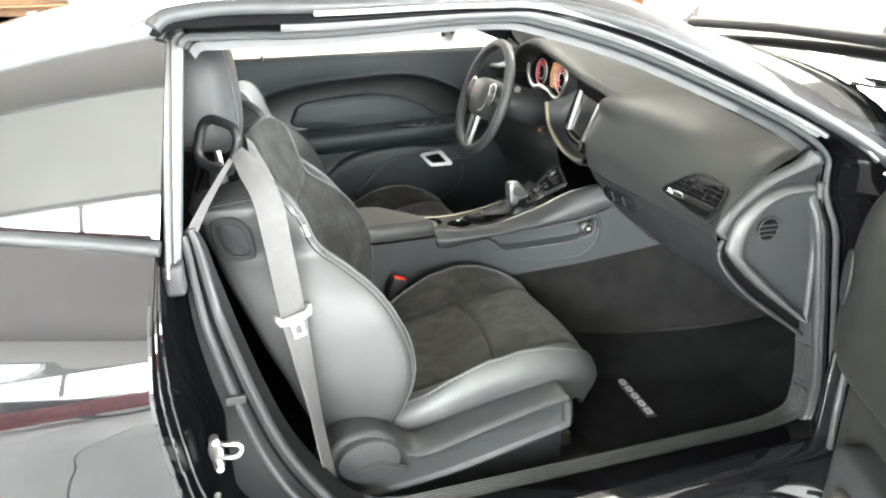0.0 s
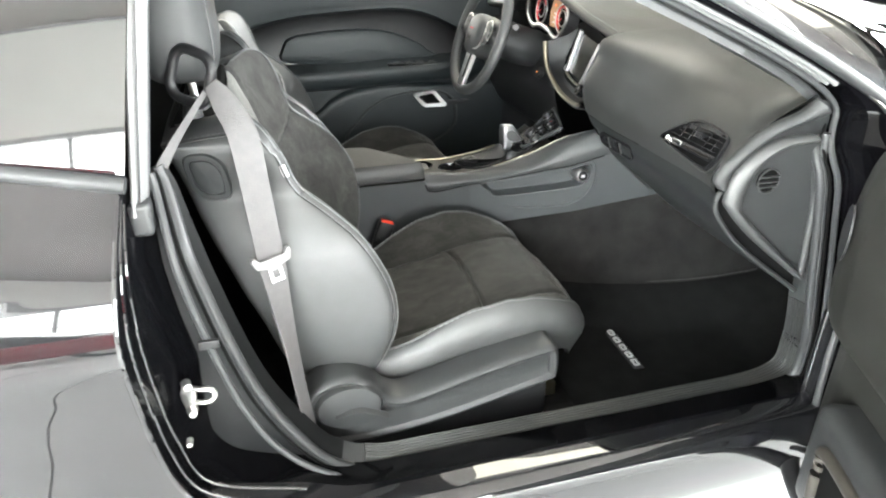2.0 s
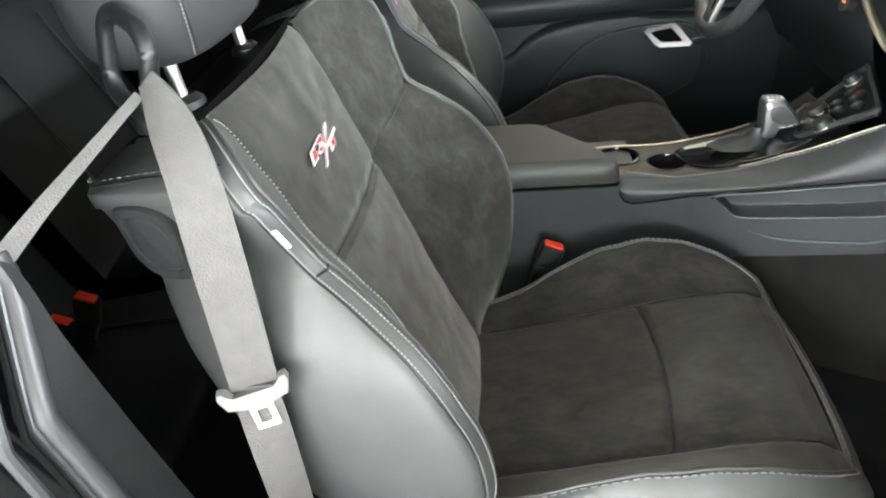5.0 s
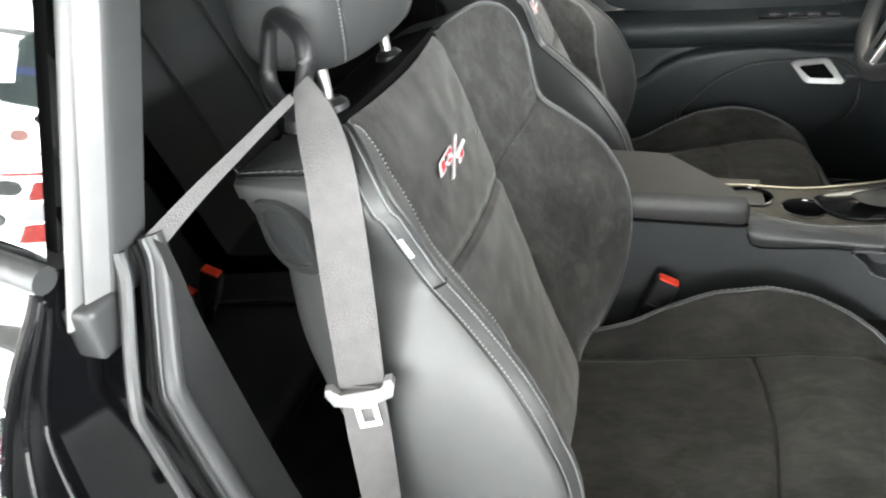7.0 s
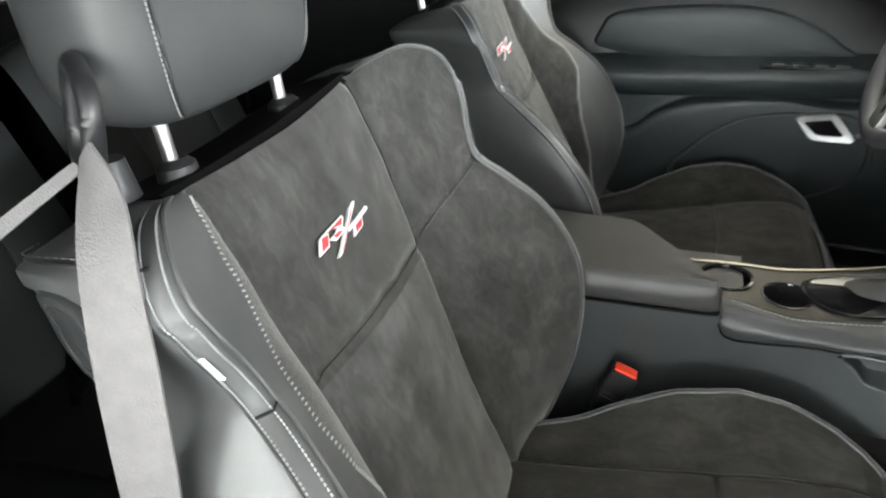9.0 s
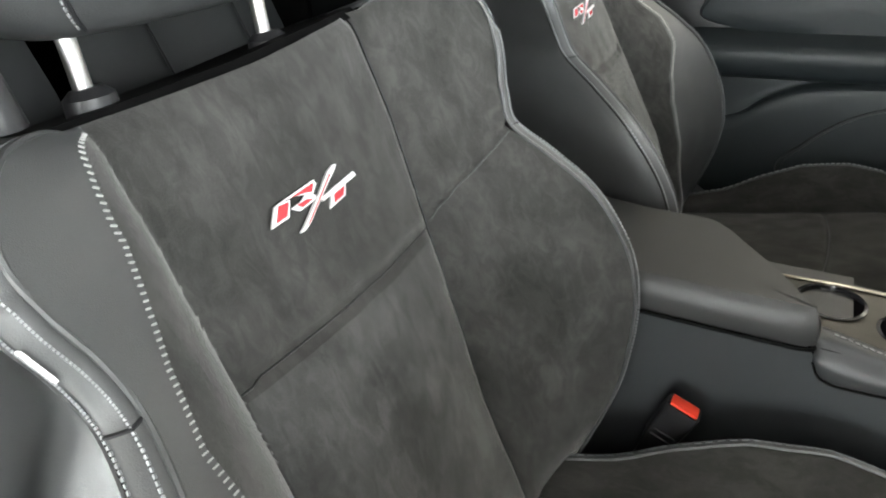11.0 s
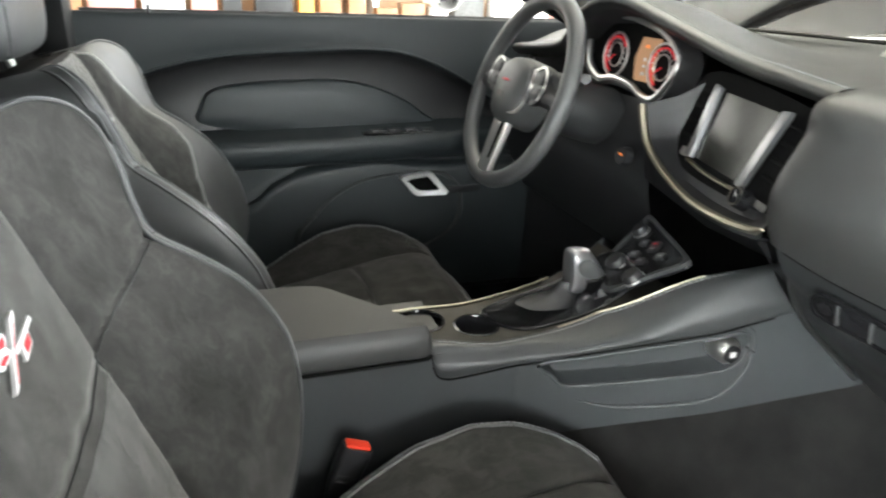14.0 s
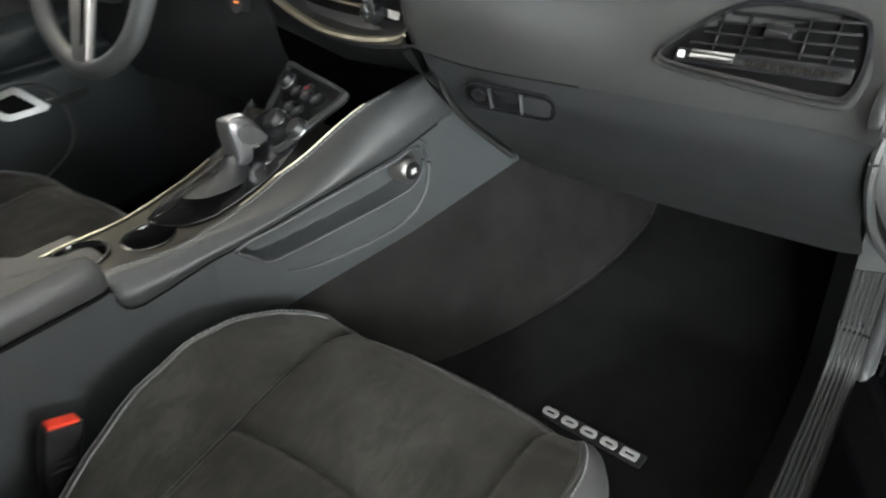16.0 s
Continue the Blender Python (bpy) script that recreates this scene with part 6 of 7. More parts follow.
    for t in np.linspace(0, 1, 10):
        r = []
        for s in np.linspace(0, 1, 16):
            zb, zt = 0.985 + 0.165 * s * 0.75, 1.262 - 0.05 * s - 0.05 * s * s
            x = -0.190 + 0.050 * t - s * (0.62 - 0.18 * t)
            z = zb + (zt - zb) * t
            r.append((x, -0.816 + 0.245 * (z - 0.985) + 0.015 * s, z))
        rows.append(r)
    part("quarter_glass", grid(rows), TINT, th, "dark tinted quarter window")
    part("glass_backing", grid([[(p[0], p[1] + 0.012, p[2]) for p in r] for r in rows]), BLACKHOLE, th)
    part("belt_moulding", tube([(p[0], p[1] - 0.008, p[2] - 0.012) for p in rows[0]], 0.012, 12), RUBBER, th, "satin grey belt moulding")
    part("roof_drip", tube([(p[0], p[1] - 0.002, p[2] + 0.008) for p in rows[-1]], 0.012, 8), CHANNEL, th)
    # roof, pillars and glass
    rows = []
    edge = [(-0.62, 1.175, -0.76), (-0.40, 1.235, -0.755), (-0.15, 1.277, -0.752), (0.09, 1.292, -0.748), (0.30, 1.291, -0.742), (0.457, 1.268, -0.74)]
    for x, z, y in cr(edge, 30):
        crown = 0.055
        rows.append([(x, y * (1 - t), z + crown * (1 - (1 - t) ** 2)) for t in np.linspace(0, 1, 12)] + [(x, -y * t, z + crown * (1 - t ** 2)) for t in np.linspace(0.1, 1, 10)])
    part("roof", grid(rows), PAINT, th, "gloss black roof skin")
    part("headliner", grid([[(p[0], p[1] * 0.96, p[2] - 0.035) for p in r] for r in rows]), HEADLINER, th, "pale grey cloth headliner")
    part("roof_rail", tube([(p[0], p[1], p[2]) for p in loop3(OUTER, yo)[134:184]], 0.012, 10), RUBBER, th, "grey roof rail moulding")
    # windscreen pillar skin
    op = loop3(OUTER, yo)
    pill = [op[k] for k in range(135, 163)]
    part("windscreen_pillar", grid([pill, [(p[0] + 0.02, p[1] + 0.02, p[2] + 0.022) for p in pill], [(p[0] + 0.05, p[1] + 0.07, p[2] + 0.03) for p in pill]]), PAINT, th, "gloss black windscreen pillar")
    rows = []
    for t in np.linspace(0, 1, 16):
        c, e = Vector((0.60 + 0.94 * t, 0, 1.335 - 0.262 * t)), Vector((0.462 + 0.72 * t, -0.735 - 0.075 * t, 1.285 - 0.287 * t))
        rows.append([(c.x + (e.x - c.x) * abs(q) ** 2.2, -e.y * q, c.z + (e.z - c.z) * abs(q) ** 2.2) for q in np.linspace(-1, 1, 28)])
    ws = part("windscreen", grid(rows), CLEAR, th, "clear windscreen")
    ws.visible_shadow = False
    base = rows[-1]
    part("cowl", grid([[(p[0] - 0.01, p[1], p[2] - 0.004) for p in base], [(p[0] + 0.03, p[1] * 1.01, p[2] - 0.010) for p in base], [(max(1.62, p[0] + 0.2), p[1] * 1.02, p[2] - 0.03) for p in base]]), GLOSSBLACK, th, "black cowl below the windscreen")
    # front wing, engine bay and raised bonnet
    rows = []
    for x in np.linspace(1.12, 3.0, 24):
        z = 0.975 - 0.03 * (x - 1.12)
        rows.append([(x, y, zz) for y, zz in ((-0.70, z + 0.015), (-0.80, z + 0.02), (-0.88, z + 0.005), (-0.925, z - 0.04), (-0.95, z - 0.2), (-0.94, z - 0.55))])
    part("front_wing", grid([cr(r, 24) for r in rows]), PAINT, th, "gloss black front wing")
    part("bonnet", loft([[(x, y, z + 0.03 * (1 - (y / 0.75) ** 2)) for y in (-0.72, -0.4, 0, 0.4, 0.72)] for x, z in ((1.62, 1.06), (1.95, 1.33), (2.3, 1.62), (2.6, 1.86))], 24, 16), PAINT, th, "raised bonnet over the engine bay")
    part("bonnet_edge", tube([(1.64, 0.55, 1.145), (1.64, 0.1, 1.15), (1.64, -0.35, 1.135), (1.66, -0.72, 1.10)], 0.018, 10), BLACKPLASTIC, th, "black rear edge of the raised bonnet")
    bay = part("engine_bay", box((1.70, -0.68, 0.45), (2.9, 0.70, 0.80), 0.03), BLACKPLASTIC, th)
    part("engine_cover", box((1.85, -0.28, 0.80), (2.5, 0.28, 0.93), 0.05, 4), GUNMETAL, bay)
    part("strut_tower", tube([(1.95, -0.50, 0.78), (1.95, -0.50, 0.92), (1.95, -0.50, 0.94)], [0.11, 0.10, 0.05], 20), SATIN, bay)
    part("fluid_bottle", box((1.80, -0.66, 0.78), (1.95, -0.56, 0.93), 0.02, 3), WALL, bay)
    part("hose", tube(cr([(1.75, -0.35, 0.86), (1.95, -0.36, 0.95), (2.2, -0.46, 0.93), (2.5, -0.40, 0.85)], 30), 0.022, 10), RUBBER, bay)
    # sill skin and floor
    rows = []
    for x in np.linspace(-0.1, 1.16, 20):
        rows.append([(x, y, z) for y, z in ((-0.865, 0.378), (-0.905, 0.375), (-0.927, 0.366), (-0.935, 0.352), (-0.938, 0.325), (-0.938, 0.29), (-0.934, 0.25), (-0.922, 0.21), (-0.885, 0.185), (-0.80, 0.18))])
    part("rocker_panel", grid([cr(r, 22) for r in rows]), PAINT, th, "gloss black rocker panel below the sill")
    part("cabin_floor", box((-0.95, -0.80, 0.20), (1.55, 0.86, 0.262), 0.01), DARKCARPET, th, "black moulded cabin carpet")
    rows = []
    for x in np.linspace(0.56, 1.56, 40):
        yr = lerp(x, CX, CYR)
        top = lerp(x, (0.56, 0.64, 0.83, 1.05, 1.3, 1.56), (0.48, 0.500, 0.534, 0.585, 0.60, 0.60))
        lift = max(0, x - 1.15) * 0.45
        yb, zb = mat_edge(x), max(0.378, 0.289 + lift)
        rows.append([(x, yr + 0.004, top + 0.01), (x, yr - 0.006, top), (x, (yr - 0.012) * 0.72 + yb * 0.28, top * 0.72 + zb * 0.28 + 0.004), (x, yb + 0.012, zb + 0.020), (x, yb - 0.006, zb - 0.004), (x, yb - 0.035, zb - 0.05), (x, yb - 0.09, 0.262 + lift), (x, -0.55, 0.258 + lift), (x, -0.62, 0.262 + lift), (x, -0.72, 0.270 + lift), (x, -0.80, 0.34 + lift)])
    part("tunnel_carpet", grid([cr(r, 40) for r in rows]), CARPET, th, "charcoal carpet over the tunnel and toe board")
    part("firewall", box((1.54, -0.80, 0.2), (1.58, 0.86, 1.05), 0.01), DARKCARPET, th)
    rows = []
    for x in np.linspace(1.10, 1.54, 14):
        rows.append([(x, -0.775, 0.28), (x, -0.775, 0.45), (x, -0.775, 0.60), (x, -0.775, 0.75)])
    part("kick_panel", grid(rows), DARKCARPET, th)
    # striker on the jamb
    plate = [(-0.010, -0.030), (0.004, -0.040), (0.012, -0.034), (0.008, -0.014), (0.014, -0.004), (0.014, 0.010), (0.006, 0.016), (0.006, 0.034), (-0.004, 0.040), (-0.010, 0.026), (-0.016, 0.006), (-0.014, -0.012)]
    st = part("door_striker", prism(plate, 0.006, axes((-0.160, -0.852, 0.632), (0.95, -0.3, 0), (0.0, 0.0, 1)) @ Matrix.Scale(0.8, 4), 0.0015), SATIN, th, "bright metal door striker")
    part("striker_loop", tube(cr([(-0.156, -0.856, 0.648), (-0.141, -0.866, 0.650), (-0.127, -0.870, 0.650), (-0.121, -0.870, 0.640), (-0.128, -0.870, 0.629), (-0.142, -0.866, 0.625), (-0.156, -0.856, 0.622)], 30), 0.0040, 8), SATIN, st)
    for dz in (-0.026, 0.026):
        part("striker_bolt", tube([(-0.162, -0.855, 0.632 + dz), (-0.158, -0.868, 0.632 + dz)], [0.0075, 0.006], 12), SATIN, st)
    part("jamb_bolt", tube([(-0.165, -0.90, 0.585), (-0.165, -0.913, 0.585)], [0.005, 0.004], 12), SATIN, th)
    part("jamb_clip", box((-0.135, -0.845, 0.705), (-0.105, -0.838, 0.720), 0.002), BLACKPLASTIC, th)
    # far side and rear
    part("far_side", box((-2.1, 0.90, 0.30), (-0.13, 0.95, 0.98), 0.03), PAINT, th)
    part("far_sill", box((-0.20, 0.83, 0.16), (1.10, 0.925, 0.325), 0.02, 3), PAINT, th, "gloss black sill under the closed door")
    part("far_tub", box((-1.0, 0.80, 0.18), (-0.19, 0.90, 0.33), 0.01), DARKCARPET, th)
    part("far_wing", box((1.07, 0.88, 0.30), (3.0, 0.95, 0.96), 0.03), PAINT, th)
    part("far_kick", box((0.98, 0.832, 0.25), (1.55, 0.872, 1.0), 0.01), BLACKPLASTIC, th)
    part("far_pillar", box((-0.20, 0.80, 0.28), (-0.125, 0.90, 1.30), 0.015), BTRIM, th)
    part("far_quarter", box((-1.0, 0.82, 0.28), (-0.19, 0.88, 1.24), 0.02), BLACKPLASTIC, th)
    part("far_screen_pillar", tube([(1.27, 0.845, 0.99), (0.97, 0.815, 1.13), (0.62, 0.76, 1.26), (0.45, 0.745, 1.275)], 0.03, 8), BLACKPLASTIC, th)
    part("far_roof_rail", tube([(0.47, 0.745, 1.265), (0.1, 0.755, 1.28), (-0.16, 0.76, 1.27), (-0.6, 0.76, 1.2)], 0.025, 8), TRIMGREY, th)
    return th


def rear_cabin():
    th = thing("rear_seat", (-0.8, 0, 0.3), "black rear bench seat in deep shade", "car seat")
    for y0, y1 in ((-0.62, -0.03), (0.05, 0.62)):
        rows = []
        for x, z in ((-0.30, 0.40), (-0.28, 0.455), (-0.34, 0.475), (-0.5, 0.455), (-0.68, 0.43), (-0.72, 0.46), (-0.80, 0.66), (-0.92, 0.92), (-0.97, 0.96), (-1.02, 0.94)):
            rows.append([(x - 0.012 * (2 * t - 1) ** 2, y0 + (y1 - y0) * t, z - 0.03 * (2 * t - 1) ** 4 + 0.0) for t in np.linspace(0, 1, 16)])
        cols = [cr([r[j] for r in rows], 60) for j in range(16)]
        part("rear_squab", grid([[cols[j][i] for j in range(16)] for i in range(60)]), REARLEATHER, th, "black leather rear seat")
        for f in (0.28, 0.72):
            y = y0 + (y1 - y0) * f
            part("rear_seam", tube(cr([(-0.38, y, 0.476), (-0.5, y, 0.462), (-0.68, y, 0.437), (-0.715, y, 0.466), (-0.79, y, 0.663), (-0.91, y, 0.922)], 30), 0.004, 6), PLASTIC, th)
    part("rear_side_trim", loft([[(-0.13, -0.72, 0.28), (-0.14, -0.72, 0.6), (-0.17, -0.735, 0.93)], [(-0.45, -0.66, 0.28), (-0.45, -0.66, 0.62), (-0.45, -0.74, 0.96)], [(-0.9, -0.64, 0.28), (-0.9, -0.66, 0.62), (-0.9, -0.72, 1.05)]], 20, 16), BLACKPLASTIC, th, "black rear quarter trim")
    part("rear_bulkhead", box((-1.56, -0.80, 0.25), (-1.50, 0.86, 0.95), 0.01), DARKCARPET, th)
    part("rear_tub_side", box((-1.58, 0.80, 0.20), (-0.94, 0.90, 1.02), 0.01), DARKCARPET, th)
    part("rear_tub_side", box((-1.58, -0.80, 0.20), (-0.86, -0.74, 1.00), 0.01), DARKCARPET, th)
    part("rear_tub_floor", box((-1.58, -0.80, 0.20), (-0.95, 0.86, 0.26), 0.01), DARKCARPET, th)
    part("rear_screen", loft([[(-0.60, y, 1.215 + 0.05 * (1 - (y / 0.75) ** 2)) for y in (-0.75, -0.35, 0, 0.35, 0.75)], [(-1.1, y, 1.11 + 0.03 * (1 - (y / 0.75) ** 2)) for y in (-0.75, -0.35, 0, 0.35, 0.75)], [(-1.56, y, 0.965) for y in (-0.80, -0.4, 0, 0.4, 0.80)]], 12, 12), TINT, th, "dark tinted rear screen")
    part("rear_roof_pillar", loft([[(-0.60, -0.76, 1.20), (-0.60, -0.80, 1.08), (-0.60, -0.84, 0.98)], [(-1.1, -0.76, 1.11), (-1.1, -0.80, 1.04), (-1.1, -0.86, 0.98)], [(-1.6, -0.80, 0.99), (-1.6, -0.84, 0.98), (-1.6, -0.88, 0.97)]], 10, 10), PAINT, th)
    part("rear_roof_pillar", loft([[(-0.19, 0.76, 1.27), (-0.19, 0.84, 1.1), (-0.19, 0.88, 0.95)], [(-0.7, 0.76, 1.19), (-0.7, 0.84, 1.08), (-0.7, 0.88, 0.95)], [(-1.6, 0.80, 0.99), (-1.6, 0.84, 0.97), (-1.6, 0.88, 0.95)]], 10, 10), PAINT, th)
    part("rear_shelf", box((-1.5, -0.75, 0.90), (-0.98, 0.8, 0.95), 0.02), DARKCARPET, th)
    part("rear_glass_trim", tube([(-0.95, -0.70, 1.0), (-0.75, -0.70, 1.15), (-0.5, -0.72, 1.24)], 0.03, 8), HEADLINER, th)
    return th


# ---- belts ----
def webbing(path, widths, dirs, n=60, thick=0.0014):
    p = cr(path, n)
    ww = cr([(a, 0, 0) for a in widths], n)[:, 0]
    dd = cr(dirs, n)
    bm = bmesh.new()
    rows = []
    for i in range(n):
        t = Vector(p[min(n - 1, i + 1)] - p[max(0, i - 1)]).normalized()
        d = Vector(dd[i])
        d = (d - t * d.dot(t)).normalized()
        nn = t.cross(d).normalized()
        c = Vector(p[i])
        h = ww[i] / 2
        rows.append([c - d * h + nn * thick, c - d * h * 0.5 + nn * thick, c + d * h * 0.5 + nn * thick, c + d * h + nn * thick, c + d * h - nn * thick, c - d * h - nn * thick])
    return grid(rows, True, cap=True, bm=bm)


def seat_belt():
    th = thing("seat_belt", (-0.03, -0.67, 0.75), "grey seat belt hanging over the seat shoulder", "seat belt")
    path = [(-0.072, -0.590, 1.052), (-0.054, -0.608, 1.022), (-0.032, -0.640, 0.975), (-0.022, -0.664, 0.88), (-0.013, -0.688, 0.772)]
    part("webbing", webbing(path, (0.026, 0.042, 0.049, 0.049, 0.047), [(0.7, -0.3, 0.2), (0.88, 0.02, 0.15), (0.9, 0.14, 0.1), (0.9, 0.30, 0.12), (0.95, 0.28, 0.13)]), WEB, th, "ribbed grey webbing")
    path = [(-0.013, -0.690, 0.775), (-0.006, -0.703, 0.70), (0.004, -0.720, 0.60), (0.013, -0.735, 0.50), (0.026, -0.742, 0.38)]
    part("webbing", webbing(path, (0.046, 0.044, 0.044, 0.044, 0.044), [(1, 0.0, 0.15), (0.8, 0.6, 0.15), (0.5, 0.9, 0.1), (0.4, 0.9, 0.1), (0.4, 0.9, 0.1)]), WEB, th)
    path = [(-0.084, -0.590, 1.038), (-0.112, -0.646, 1.010), (-0.136, -0.70, 0.985), (-0.156, -0.752, 0.960)]
    part("webbing", webbing(path, (0.009, 0.011, 0.014, 0.018), [(0.65, 0.05, -0.75), (0.65, 0.05, -0.75), (0.65, 0.05, -0.75), (0.65, 0.05, -0.75)]), WEB, th)
    # tongue: grip bar and metal loop
    o = Vector((-0.012, -0.692, 0.770))
    m = axes(o, (0.95, 0.28, 0.14), (-0.16, 0.10, 1)) @ Matrix.Scale(0.9, 4)
    if (m.to_3x3() @ Vector((0, 0, 1))).y > 0:
        m = m @ Matrix.Diagonal((1, 1, -1, 1))
    grip = [(-0.040, 0.006), (-0.038, 0.014), (-0.030, 0.013), (-0.024, 0.002), (0.024, 0.002), (0.030, 0.013), (0.038, 0.014), (0.040, 0.006), (0.034, -0.010), (0.012, -0.016), (-0.012, -0.016), (-0.034, -0.010)]
    part("tongue_grip", prism(grip, 0.012, m @ Matrix.Translation((0, 0, -0.003)), 0.002), BELTPLASTIC, th, "grey plastic tongue grip")
    part("tongue_loop", ring([(-0.013, -0.012), (0.013, -0.012), (0.013, -0.046), (-0.013, -0.046)], [(-0.007, -0.020), (0.007, -0.020), (0.007, -0.039), (-0.007, -0.039)], 0.003, m @ Matrix.Translation((0, 0, 0.003))), BRIGHTSATIN, th, "bright metal latch loop")
    return th


def belt_guide():
    th = thing("belt_guide", (-0.10, -0.565, 1.04), "black loop guide on the seat shoulder holding the belt", "belt guide")
    c = Vector((-0.104, -0.556, 1.058))
    m = axes(c, (0.75, -0.6, -0.25), (-0.45, 0.48, 0.75))
    pts = [m @ Vector((x * 1.0, y, 0)) for x, y in rrect(0.078, 0.084, 0.026, 8)]
    part("loop", tube(pts, 0.0088, 12, True), BLACKPLASTIC, th, "rounded black plastic loop")
    part("mount", tube([(-0.112, -0.535, 0.985), (-0.112, -0.535, 1.020)], [0.018, 0.012], 14), BLACKPLASTIC, th)
    return th


def buckle(at, lean, name="seat_belt_buckle", label="black seat belt buckle with red button beside the console"):
    th = thing(name, at, label, "buckle", "seat belt buckles")
    m = axes(at, (1, 0, -0.4), lean)
    if (m.to_3x3() @ Vector((0, 0, 1))).y > 0:
        m = m @ Matrix.Diagonal((1, 1, -1, 1))
    part("housing", loft([[tuple(m @ Vector((u, -v, w))) for u, w in rrect(2 * hw, 2 * hd, min(hw, hd) * 0.5, 3)] for v, hw, hd in ((0.0, 0.0185, 0.0095), (0.002, 0.0215, 0.0125), (0.03, 0.0215, 0.0125), (0.060, 0.020, 0.0115), (0.090, 0.015, 0.009), (0.105, 0.012, 0.006))], 20, 14, True, True), BLACKPLASTIC, th, "black plastic buckle housing")
    part("release_button", box((-0.0175, -0.006, -0.009), (0.0175, 0.004, 0.009), 0.0025, 2, m=m), RED, th, "red release button")
    for v in (0.045, 0.055):
        part("housing_rib", box((-0.014, -v - 0.002, 0.011), (0.014, -v + 0.002, 0.0135), 0.001, 1, m=m), BLACKPLASTIC, th)
    part("stalk", box((-0.012, -0.19, -0.004), (0.012, -0.10, 0.004), 0.002, 1, m=m), BLACKPLASTIC, th)
    return th


# ---- floor mat ----
def floor_mat():
    th = thing("floor_mat", (0.9, -0.5, 0.275), "black carpet floor mat with pale raised wordmark", "floor mat")
    lift = lambda x: max(0, x - 1.15) * 0.45
    xs = np.linspace(0.62, 1.44, 44)
    rows, rim = [], []
    for x in xs:
        yb, zb, zf = mat_edge(x), max(0.378, 0.289 + lift(x)), 0.285 + lift(x)
        yo = lerp(x, (0.62, 0.66, 1.10, 1.36, 1.44), (-0.72, -0.745, -0.745, -0.72, -0.66))
        h = zb - zf
        sec = cr([(x, yb + 0.003, zb), (x, yb - 0.010, zb - 0.05 * h), (x, yb - 0.045, zf + h * 0.62), (x, yb - 0.085, zf + h * 0.25), (x, yb - 0.125, zf + h * 0.05), (x, -0.55, zf), (x, -0.62, zf), (x, yo + 0.02, zf), (x, yo, zf - 0.009)], 40)
        rows.append(sec)
        rim.append(tuple(sec[0]))
    part("mat_carpet", grid(rows), MATPILE, th, "deep black carpet pile")
    part("mat_binding", tube(rim, 0.0045, 6), BLACKPLASTIC, th)
    o = Vector((0.8395, -0.4975, 0.287))
    m = axes(o, Vector((0.835, -0.586, 0)) - Vector((0.844, -0.409, 0)), (1, -0.05, 0))
    part("wordmark_plate", prism(rrect(0.180, 0.026, 0.003), 0.003, m), BLACKPLASTIC, th)
    for k in range(5):
        x = -0.068 + 0.034 * k
        o2 = rrect(0.026, 0.016, 0.006 if k < 4 else 0.002)
        i2 = rrect(0.015, 0.006, 0.003 if k < 4 else 0.001)
        part("wordmark_block", ring(o2, i2, 0.0055, m @ Matrix.Translation((x, 0, 0))), WORDMARK, th, "pale raised block of the wordmark")
    return th


